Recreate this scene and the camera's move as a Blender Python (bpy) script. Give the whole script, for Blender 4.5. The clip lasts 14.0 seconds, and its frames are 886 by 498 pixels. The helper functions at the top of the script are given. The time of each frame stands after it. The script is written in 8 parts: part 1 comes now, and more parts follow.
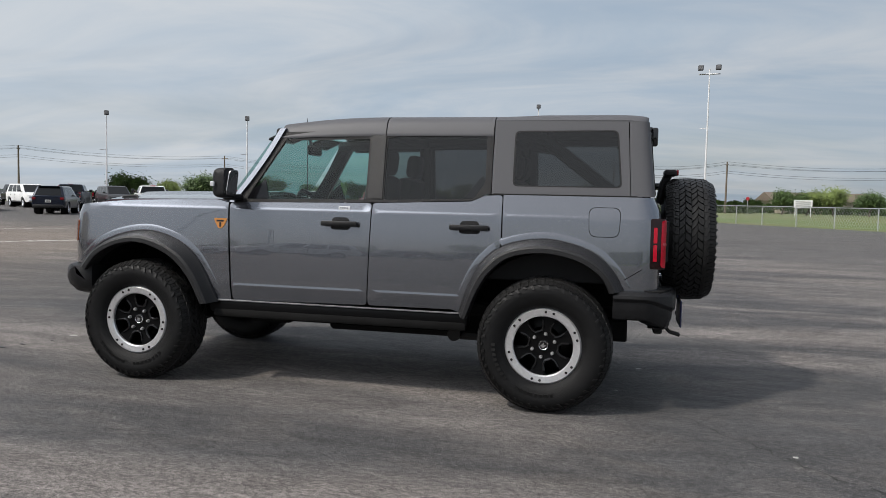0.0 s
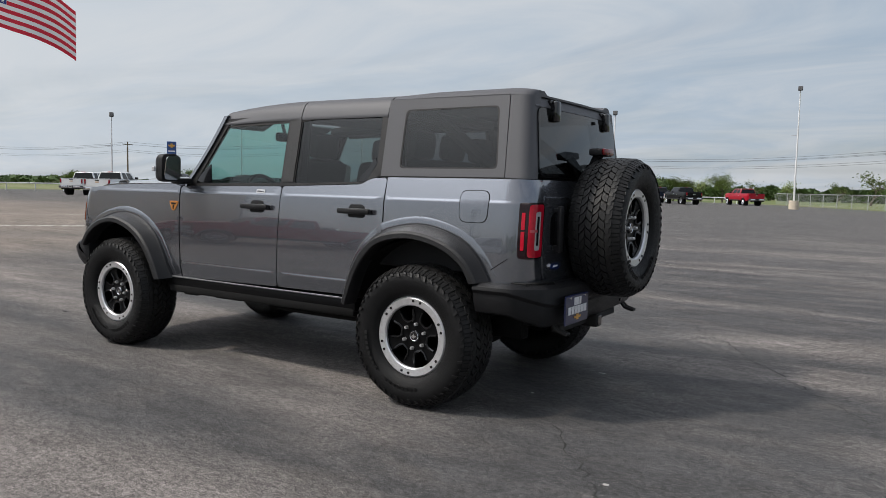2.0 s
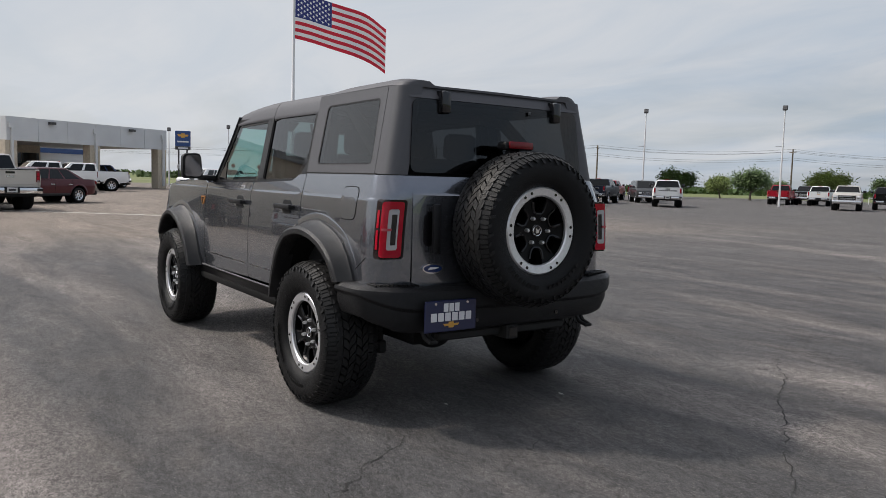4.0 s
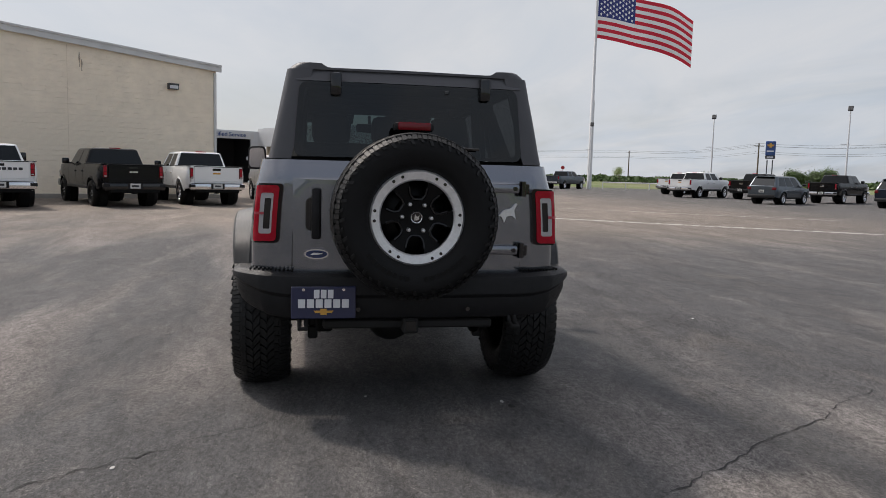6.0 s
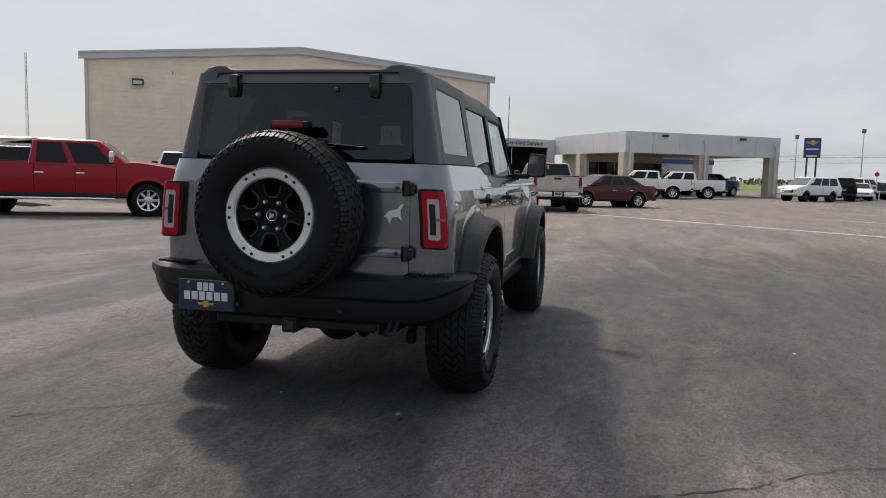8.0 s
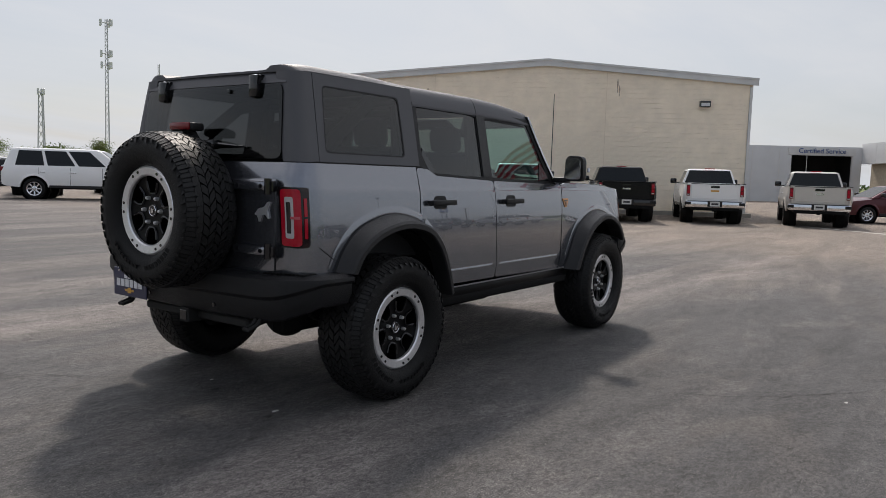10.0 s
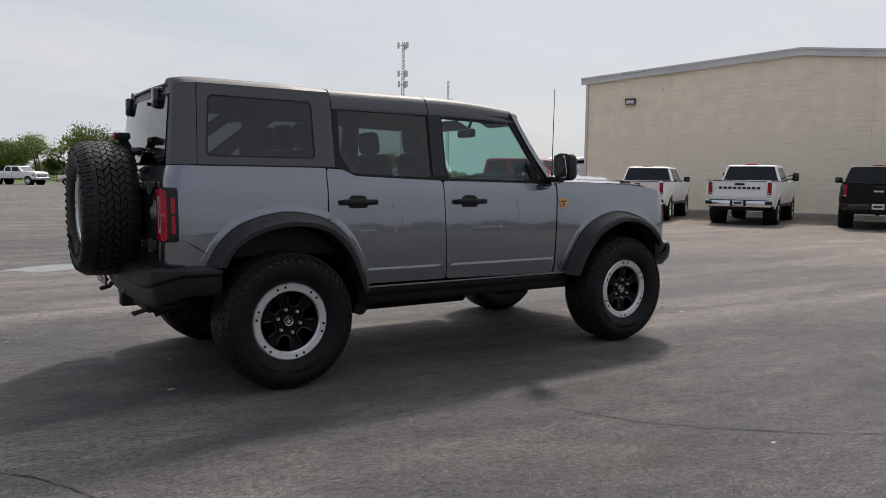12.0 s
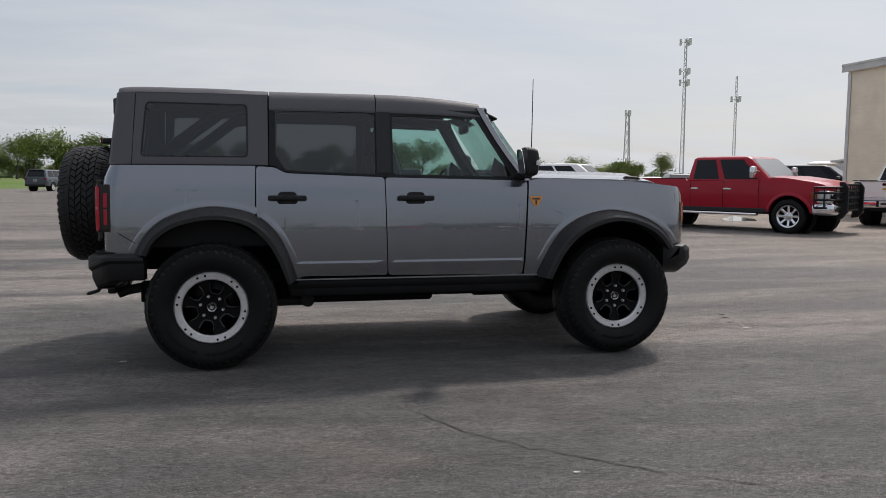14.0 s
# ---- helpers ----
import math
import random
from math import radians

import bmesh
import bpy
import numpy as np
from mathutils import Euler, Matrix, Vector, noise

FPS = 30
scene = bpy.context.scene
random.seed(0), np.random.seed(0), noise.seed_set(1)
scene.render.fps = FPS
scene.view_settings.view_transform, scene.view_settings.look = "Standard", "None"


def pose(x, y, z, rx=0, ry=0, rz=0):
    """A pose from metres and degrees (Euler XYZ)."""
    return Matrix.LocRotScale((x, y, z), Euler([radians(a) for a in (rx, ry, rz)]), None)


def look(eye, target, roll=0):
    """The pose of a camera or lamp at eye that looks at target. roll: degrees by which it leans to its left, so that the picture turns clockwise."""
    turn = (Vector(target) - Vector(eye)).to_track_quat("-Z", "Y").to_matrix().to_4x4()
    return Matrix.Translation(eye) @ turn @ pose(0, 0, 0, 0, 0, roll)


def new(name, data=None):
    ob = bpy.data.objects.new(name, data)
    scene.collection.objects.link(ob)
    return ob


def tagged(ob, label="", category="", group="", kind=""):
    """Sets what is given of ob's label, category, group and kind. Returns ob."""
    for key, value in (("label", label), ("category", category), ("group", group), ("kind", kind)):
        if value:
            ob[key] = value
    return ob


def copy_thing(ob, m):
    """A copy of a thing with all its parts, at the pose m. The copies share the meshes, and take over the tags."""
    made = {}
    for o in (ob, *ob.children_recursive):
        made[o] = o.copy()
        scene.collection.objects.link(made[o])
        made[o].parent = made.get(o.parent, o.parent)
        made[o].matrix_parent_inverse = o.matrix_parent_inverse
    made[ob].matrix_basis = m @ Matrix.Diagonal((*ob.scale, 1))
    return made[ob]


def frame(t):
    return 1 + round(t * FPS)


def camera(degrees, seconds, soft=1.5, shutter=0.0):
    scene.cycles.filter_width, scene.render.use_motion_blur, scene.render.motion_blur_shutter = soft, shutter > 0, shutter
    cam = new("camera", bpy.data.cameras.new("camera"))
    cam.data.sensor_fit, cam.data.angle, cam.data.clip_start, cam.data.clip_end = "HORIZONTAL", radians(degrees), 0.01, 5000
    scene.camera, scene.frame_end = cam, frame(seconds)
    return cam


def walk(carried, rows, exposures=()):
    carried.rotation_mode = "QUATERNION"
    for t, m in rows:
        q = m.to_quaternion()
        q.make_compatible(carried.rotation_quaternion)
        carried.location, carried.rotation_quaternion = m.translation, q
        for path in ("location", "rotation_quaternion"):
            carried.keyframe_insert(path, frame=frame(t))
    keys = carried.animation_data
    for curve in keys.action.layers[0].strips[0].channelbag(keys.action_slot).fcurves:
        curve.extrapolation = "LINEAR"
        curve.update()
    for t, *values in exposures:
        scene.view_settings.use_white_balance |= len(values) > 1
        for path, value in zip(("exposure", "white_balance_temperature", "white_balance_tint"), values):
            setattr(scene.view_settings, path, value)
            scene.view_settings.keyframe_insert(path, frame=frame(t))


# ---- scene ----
cam = camera(60.9, 14.0, 0.7)
PATH = [
    (0, (-1.922, 5.74, 1.35), (-1.469, 3.796, 1.22), 1.3),
    (0.5, (-2.449, 5.607, 1.356), (-1.855, 3.702, 1.217), 1.4),
    (1, (-3.035, 5.358, 1.35), (-2.269, 3.515, 1.21), 1.6),
    (1.5, (-3.534, 5.055, 1.346), (-2.621, 3.282, 1.192), 1.5),
    (2, (-4.057, 4.632, 1.341), (-2.979, 2.955, 1.176), 1.3),
    (2.5, (-4.499, 4.258, 1.343), (-3.277, 2.684, 1.174), 1.6),
    (3, (-4.96, 3.784, 1.337), (-3.577, 2.349, 1.164), 1.8),
    (3.2, (-5.114, 3.611, 1.347), (-3.679, 2.228, 1.178), 1.8),
    (5.3, (-6.205, 1.424, 1.378), (-4.326, 0.771, 1.176), 1.5),
    (5.5, (-6.246, 1.224, 1.349), (-4.345, 0.636, 1.153), 1.6),
    (6, (-6.329, 0.594, 1.341), (-4.374, 0.224, 1.14), 1.5),
    (6.5, (-6.345, 0.038, 1.348), (-4.364, -0.139, 1.141), 1.6),
    (7, (-6.319, -0.595, 1.344), (-4.33, -0.551, 1.137), 1.5),
    (7.5, (-6.211, -1.132, 1.356), (-4.236, -0.894, 1.151), 1.5),
    (8, (-6.057, -1.732, 1.352), (-4.12, -1.28, 1.15), 1.6),
    (8.2, (-5.968, -1.95, 1.357), (-4.05, -1.42, 1.156), 1.5),
    (10.3, (-4.73, -3.967, 1.341), (-3.175, -2.725, 1.146), 1.3),
    (10.5, (-4.568, -4.134, 1.36), (-3.062, -2.832, 1.163), 1.0),
    (11, (-4.143, -4.594, 1.349), (-2.771, -3.152, 1.155), 1.1),
    (11.5, (-3.727, -4.953, 1.356), (-2.48, -3.401, 1.166), 0.9),
    (12, (-3.231, -5.349, 1.344), (-2.139, -3.684, 1.154), 0.8),
    (12.5, (-2.736, -5.617, 1.332), (-1.785, -3.868, 1.142), 0.6),
    (13, (-2.148, -5.881, 1.328), (-1.37, -4.049, 1.138), 0.4),
    (13.5, (-1.615, -6.041, 1.32), (-1.001, -4.147, 1.131), 0.3),
    (14, (-0.994, -6.208, 1.314), (-0.579, -4.261, 1.127), 0.3),
]
walk(cam, [(t, look(eye, target, roll)) for t, eye, target, roll in PATH], [(0, -0.02, 6420, 10.0), (3.2, -0.03, 6450, 11.0), (5.3, -0.03, 6600, 13.0), (14, -0.02, 6600, 13.0)])

# ---- light ----
world = bpy.data.worlds.new("sky")
scene.world = world
world.use_nodes = True
wn, wl = world.node_tree.nodes, world.node_tree.links
wn.clear()
SUN_EL, SUN_AZ = radians(48.5), radians(42.7)
sky = wn.new("ShaderNodeTexSky")
sky.sky_type, sky.sun_disc = "NISHITA", False
sky.sun_elevation, sky.sun_rotation = SUN_EL, radians(90) - SUN_AZ
sky.air_density, sky.dust_density, sky.ozone_density = 1.0, 2.0, 1.5
tc = wn.new("ShaderNodeTexCoord")
sep = wn.new("ShaderNodeSeparateXYZ")
wl.new(tc.outputs["Generated"], sep.inputs[0])
# flatten the dome so that thin clouds stretch out towards the horizon
up = wn.new("ShaderNodeMath"); up.operation = "MAXIMUM"; up.inputs[1].default_value = 0.0
wl.new(sep.outputs["Z"], up.inputs[0])
addz = wn.new("ShaderNodeMath"); addz.inputs[1].default_value = 0.16
wl.new(up.outputs[0], addz.inputs[0])
flat = wn.new("ShaderNodeVectorMath"); flat.operation = "DIVIDE"
wl.new(tc.outputs["Generated"], flat.inputs[0])
wl.new(addz.outputs[0], flat.inputs[1])
stretch = wn.new("ShaderNodeMapping")
stretch.inputs["Rotation"].default_value = (0, 0, radians(25))
stretch.inputs["Scale"].default_value = (0.55, 1.0, 1.0)
wl.new(flat.outputs[0], stretch.inputs["Vector"])
cl = wn.new("ShaderNodeTexNoise")
cl.inputs["Scale"].default_value, cl.inputs["Detail"].default_value = 0.8, 5
cl.inputs["Roughness"].default_value, cl.inputs["Distortion"].default_value = 0.55, 0.5
wl.new(stretch.outputs[0], cl.inputs["Vector"])
ramp = wn.new("ShaderNodeMapRange")
ramp.inputs["From Min"].default_value, ramp.inputs["From Max"].default_value = 0.36, 0.60
ramp.inputs["To Min"].default_value, ramp.inputs["To Max"].default_value = 0.62, 0.97
wl.new(cl.outputs["Fac"], ramp.inputs["Value"])
scale_sky = wn.new("ShaderNodeVectorMath"); scale_sky.operation = "SCALE"
scale_sky.inputs["Scale"].default_value = 0.10
wl.new(sky.outputs[0], scale_sky.inputs[0])
tone = wn.new("ShaderNodeMix"); tone.data_type = "RGBA"
tone.inputs[6].default_value = (0.47, 0.57, 0.680, 1)
tone.inputs[7].default_value = (0.72, 0.745, 0.77, 1)
cl2 = wn.new("ShaderNodeTexNoise")
cl2.inputs["Scale"].default_value, cl2.inputs["Detail"].default_value = 1.3, 8
cl2.inputs["Roughness"].default_value, cl2.inputs["Distortion"].default_value = 0.6, 0.8
wl.new(stretch.outputs[0], cl2.inputs["Vector"])
cover = wn.new("ShaderNodeMapRange")
cover.interpolation_type = "SMOOTHSTEP"
cover.inputs["From Min"].default_value, cover.inputs["From Max"].default_value = 0.30, 0.76
wl.new(cl2.outputs["Fac"], cover.inputs["Value"])
wl.new(cover.outputs[0], tone.inputs[0])
veil = wn.new("ShaderNodeMix"); veil.data_type = "RGBA"
wl.new(ramp.outputs[0], veil.inputs[0])
wl.new(scale_sky.outputs[0], veil.inputs[6])
# thin cloud glows more on the sun's side
toward = wn.new("ShaderNodeVectorMath"); toward.operation = "DOT_PRODUCT"
toward.inputs[1].default_value = (math.cos(SUN_AZ) * math.cos(SUN_EL), math.sin(SUN_AZ) * math.cos(SUN_EL), math.sin(SUN_EL))
wl.new(tc.outputs["Generated"], toward.inputs[0])
glow = wn.new("ShaderNodeMapRange")
glow.inputs["From Min"].default_value, glow.inputs["From Max"].default_value = -0.5, 1.0
glow.inputs["To Min"].default_value, glow.inputs["To Max"].default_value = 0.92, 1.55
wl.new(toward.outputs["Value"], glow.inputs["Value"])
lit = wn.new("ShaderNodeVectorMath"); lit.operation = "SCALE"
white = wn.new("ShaderNodeMapRange")
white.inputs["From Min"].default_value, white.inputs["From Max"].default_value = -0.3, 0.55
white.inputs["To Max"].default_value = 0.80
wl.new(toward.outputs["Value"], white.inputs["Value"])
pale = wn.new("ShaderNodeMix"); pale.data_type = "RGBA"
pale.inputs[7].default_value = (0.545, 0.570, 0.590, 1)
wl.new(white.outputs[0], pale.inputs[0])
wl.new(tone.outputs[2], pale.inputs[6])
# bluer overhead than near the horizon
high = wn.new("ShaderNodeMapRange")
high.inputs["From Min"].default_value, high.inputs["From Max"].default_value = 0.24, 0.60
high.inputs["To Max"].default_value = 0.95
wl.new(sep.outputs["Z"], high.inputs["Value"])
zenith = wn.new("ShaderNodeMix"); zenith.data_type = "RGBA"
over = wn.new("ShaderNodeMix"); over.data_type = "RGBA"
over.inputs[6].default_value, over.inputs[7].default_value = (0.47, 0.56, 0.70, 1), (0.68, 0.68, 0.69, 1)
wl.new(white.outputs[0], over.inputs[0])
wl.new(over.outputs[2], zenith.inputs[7])
wl.new(high.outputs[0], zenith.inputs[0])
wl.new(pale.outputs[2], zenith.inputs[6])
# bright haze round the veiled sun
halo = wn.new("ShaderNodeMapRange")
halo.interpolation_type = "SMOOTHSTEP"
halo.inputs["From Min"].default_value, halo.inputs["From Max"].default_value = 0.84, 1.0
halo.inputs["To Min"].default_value, halo.inputs["To Max"].default_value = 1.0, 4.5
wl.new(toward.outputs["Value"], halo.inputs["Value"])
bright = wn.new("ShaderNodeMath"); bright.operation = "MULTIPLY"
wl.new(glow.outputs[0], bright.inputs[0])
wl.new(halo.outputs[0], bright.inputs[1])
wl.new(zenith.outputs[2], lit.inputs[0])
wl.new(bright.outputs[0], lit.inputs["Scale"])
wl.new(lit.outputs[0], veil.inputs[7])
bg = wn.new("ShaderNodeBackground")
bg.inputs["Strength"].default_value = 0.86
wl.new(veil.outputs[2], bg.inputs["Color"])
wout = wn.new("ShaderNodeOutputWorld")
wl.new(bg.outputs[0], wout.inputs["Surface"])

sun = new("sun", bpy.data.lights.new("sun", "SUN"))
sun.data.energy, sun.data.angle, sun.data.color = 2.7, radians(4), (1.0, 0.92, 0.81)
sun.matrix_world = look((math.cos(SUN_AZ) * math.cos(SUN_EL) * 60, math.sin(SUN_AZ) * math.cos(SUN_EL) * 60, math.sin(SUN_EL) * 60), (0, 0, 0))

# ---- tools ----
from mathutils.geometry import delaunay_2d_cdt


def material(name, color, rough=0.5, metal=0.0, coat=0.0, coat_rough=0.03, vary=0.0, scale=8.0, bump=0.0, bump_scale=60.0, spec=0.5):
    """A principled material whose colour drifts at two scales, with fine relief."""
    m = bpy.data.materials.new(name)
    m.use_nodes = True
    n, l = m.node_tree.nodes, m.node_tree.links
    p = n["Principled BSDF"]
    p.inputs["Base Color"].default_value = (*color, 1)
    p.inputs["Roughness"].default_value, p.inputs["Metallic"].default_value = rough, metal
    p.inputs["Coat Weight"].default_value, p.inputs["Coat Roughness"].default_value = coat, coat_rough
    p.inputs["Specular IOR Level"].default_value = spec
    if vary or bump:
        c = n.new("ShaderNodeTexCoord")
    if vary:
        a = n.new("ShaderNodeTexNoise")
        a.inputs["Scale"].default_value, a.inputs["Detail"].default_value = scale, 8
        l.new(c.outputs["Object"], a.inputs["Vector"])
        mr = n.new("ShaderNodeMapRange")
        mr.inputs["From Min"].default_value, mr.inputs["From Max"].default_value = 0.3, 0.7
        mr.inputs["To Min"].default_value, mr.inputs["To Max"].default_value = 1 - vary, 1 + vary
        l.new(a.outputs["Fac"], mr.inputs["Value"])
        v = n.new("ShaderNodeVectorMath"); v.operation = "SCALE"
        v.inputs[0].default_value = color
        l.new(mr.outputs[0], v.inputs["Scale"])
        l.new(v.outputs[0], p.inputs["Base Color"])
        r = n.new("ShaderNodeMapRange")
        r.inputs["To Min"].default_value, r.inputs["To Max"].default_value = max(rough - 0.12 * vary * 4, 0.02), min(rough + 0.12 * vary * 4, 1)
        l.new(a.outputs["Fac"], r.inputs["Value"])
        l.new(r.outputs[0], p.inputs["Roughness"])
    if bump:
        b = n.new("ShaderNodeTexNoise")
        b.inputs["Scale"].default_value, b.inputs["Detail"].default_value = bump_scale, 4
        l.new(c.outputs["Object"], b.inputs["Vector"])
        bp = n.new("ShaderNodeBump")
        bp.inputs["Strength"].default_value, bp.inputs["Distance"].default_value = bump, 0.01
        l.new(b.outputs["Fac"], bp.inputs["Height"])
        l.new(bp.outputs[0], p.inputs["Normal"])
    return m


def glass(name, tint, gloss=0.9, least=0.055):
    """Tinted pane: clear through, with a mirror sheen by Fresnel."""
    m = bpy.data.materials.new(name)
    m.use_nodes = True
    n, l = m.node_tree.nodes, m.node_tree.links
    n.clear()
    t = n.new("ShaderNodeBsdfTransparent"); t.inputs[0].default_value = (*tint, 1)
    g = n.new("ShaderNodeBsdfGlossy"); g.inputs["Roughness"].default_value = 0.012
    g.inputs["Color"].default_value = (gloss, gloss, gloss, 1)
    w = n.new("ShaderNodeLayerWeight")
    q = n.new("ShaderNodeMath"); q.operation = "POWER"; q.inputs[1].default_value = 4.0
    l.new(w.outputs["Facing"], q.inputs[0])
    f = n.new("ShaderNodeMapRange")
    f.inputs["To Min"].default_value, f.inputs["To Max"].default_value = least, 1.0
    l.new(q.outputs[0], f.inputs["Value"])
    x = n.new("ShaderNodeMixShader")
    o = n.new("ShaderNodeOutputMaterial")
    l.new(f.outputs[0], x.inputs[0]); l.new(t.outputs[0], x.inputs[1]); l.new(g.outputs[0], x.inputs[2])
    l.new(x.outputs[0], o.inputs[0])
    return m


def thing(name, label, category, m=None, group="", kind=""):
    ob = new(name)
    if m is not None:
        ob.matrix_basis = m
    return tagged(ob, label, category, group, kind)


def part(name, bm, mat, parent=None, label="", smooth=True, sharp=35.0):
    """Links a bmesh as one mesh object, under a thing or a part."""
    me = bpy.data.meshes.new(name)
    if smooth:
        cosine = math.cos(radians(sharp))
        for f in bm.faces:
            f.smooth = True
        for e in bm.edges:
            if len(e.link_faces) == 2:
                a, b = e.link_faces
                if a.normal.dot(b.normal) < cosine:
                    e.smooth = False
    bm.to_mesh(me)
    bm.free()
    me.materials.append(mat)
    ob = new(name, me)
    if parent is not None:
        ob.parent = parent
    if label:
        ob["label"] = label
    return ob


def again(ob, m, parent=None):
    """One more object on the same mesh."""
    c = bpy.data.objects.new(ob.name.split(".")[0], ob.data)
    scene.collection.objects.link(c)
    c.parent = parent if parent is not None else ob.parent
    c.matrix_basis = m
    if "label" in ob:
        c["label"] = ob["label"]
    return c


def fresh(bm):
    bmesh.ops.recalc_face_normals(bm, faces=bm.faces)
    return bm


def box(bm, c, s, bevel=0.0, m=None, seg=1):
    """A box at centre c with sizes s, edges rounded."""
    r = bmesh.ops.create_cube(bm, size=1.0)
    vs = r["verts"]
    for v in vs:
        v.co = Vector((v.co.x * s[0], v.co.y * s[1], v.co.z * s[2]))
    if bevel:
        es = list({e for v in vs for e in v.link_edges})
        q = bmesh.ops.bevel(bm, geom=es, offset=bevel, segments=seg, affect="EDGES", profile=0.5)
        vs = list({v for f in q["faces"] for v in f.verts} | {v for v in vs if v.is_valid})
    w = Matrix.Translation(c) if m is None else Matrix.Translation(c) @ m
    bmesh.ops.transform(bm, matrix=w, verts=vs)
    return bm


def tube(bm, pts, r, n=8, caps=True):
    """A round bar along points; r is a number or one for each point."""
    rings = []
    pts = [Vector(p) for p in pts]
    for i, p in enumerate(pts):
        d = (pts[min(i + 1, len(pts) - 1)] - pts[max(i - 1, 0)]).normalized()
        a = d.orthogonal().normalized() if i == 0 else (a - d * a.dot(d)).normalized()
        b = d.cross(a)
        q = r[i] if isinstance(r, (list, tuple)) else r
        rings.append([bm.verts.new(p + (a * math.cos(k * math.tau / n) + b * math.sin(k * math.tau / n)) * q) for k in range(n)])
    for u, v in zip(rings, rings[1:]):
        for k in range(n):
            bm.faces.new((u[k], u[(k + 1) % n], v[(k + 1) % n], v[k]))
    if caps:
        bm.faces.new(rings[0][::-1]); bm.faces.new(rings[-1])
    return bm


def lathe(bm, prof, n=48, closed=False):
    """Turns a profile of (radius, y) round the y axis."""
    rings = [[bm.verts.new((r * math.cos(k * math.tau / n), y, r * math.sin(k * math.tau / n))) for k in range(n)] for r, y in prof]
    pairs = list(zip(rings, rings[1:])) + ([(rings[-1], rings[0])] if closed else [])
    for u, v in pairs:
        for k in range(n):
            bm.faces.new((u[k], v[k], v[(k + 1) % n], u[(k + 1) % n]))
    return bm


def prism(bm, poly, a, b, at):
    """Extrudes a flat outline from depth a to depth b; at(p, q, depth) gives the place."""
    lo = [bm.verts.new(at(p, q, a)) for p, q in poly]
    hi = [bm.verts.new(at(p, q, b)) for p, q in poly]
    bm.faces.new(lo); bm.faces.new(hi[::-1])
    k = len(poly)
    for i in range(k):
        bm.faces.new((lo[i], hi[i], hi[(i + 1) % k], lo[(i + 1) % k]))
    return bm


def loft(bm, rows, cap=False, ring=False):
    """A skin through rows of points."""
    vs = [[bm.verts.new(p) for p in row] for row in rows]
    for u, v in zip(vs, vs[1:]):
        k = len(u)
        for i in range(k if ring else k - 1):
            bm.faces.new((u[i], u[(i + 1) % k], v[(i + 1) % k], v[i]))
    if cap:
        bm.faces.new(vs[0][::-1]); bm.faces.new(vs[-1])
    return bm


def inside(p, poly):
    x, y = p
    hit = False
    for (ax, ay), (bx, by) in zip(poly, poly[1:] + poly[:1]):
        if (ay > y) != (by > y) and x < (bx - ax) * (y - ay) / (by - ay) + ax:
            hit = not hit
    return hit


def densify(poly, step):
    out = []
    for a, b in zip(poly, poly[1:] + poly[:1]):
        k = max(1, int(math.dist(a, b) / step))
        out += [(a[0] + (b[0] - a[0]) * i / k, a[1] + (b[1] - a[1]) * i / k) for i in range(k)]
    return out


def rounded(poly, r, n=4):
    """An outline with its corners rounded by about r."""
    out = []
    k = len(poly)
    for i in range(k):
        p0, p, p1 = Vector(poly[i - 1]), Vector(poly[i]), Vector(poly[(i + 1) % k])
        a, b = p0 - p, p1 - p
        c = min(r, a.length * 0.45, b.length * 0.45)
        s, e = p + a.normalized() * c, p + b.normalized() * c
        for j in range(n + 1):
            t = j / n
            q = s * (1 - t) ** 2 + p * 2 * t * (1 - t) + e * t * t
            out.append((q.x, q.y))
    return out


def smooth_line(pts, n=5):
    """Catmull-Rom through points."""
    P = [Vector(p) for p in pts]
    out = []
    for i in range(len(P) - 1):
        a, b, c, d = P[max(i - 1, 0)], P[i], P[i + 1], P[min(i + 2, len(P) - 1)]
        for j in range(n):
            t = j / n
            out.append(tuple(0.5 * ((2 * b) + (c - a) * t + (2 * a - 5 * b + 4 * c - d) * t * t + (3 * b - a - 3 * c + d) * t ** 3)))
    return out + [tuple(P[-1])]


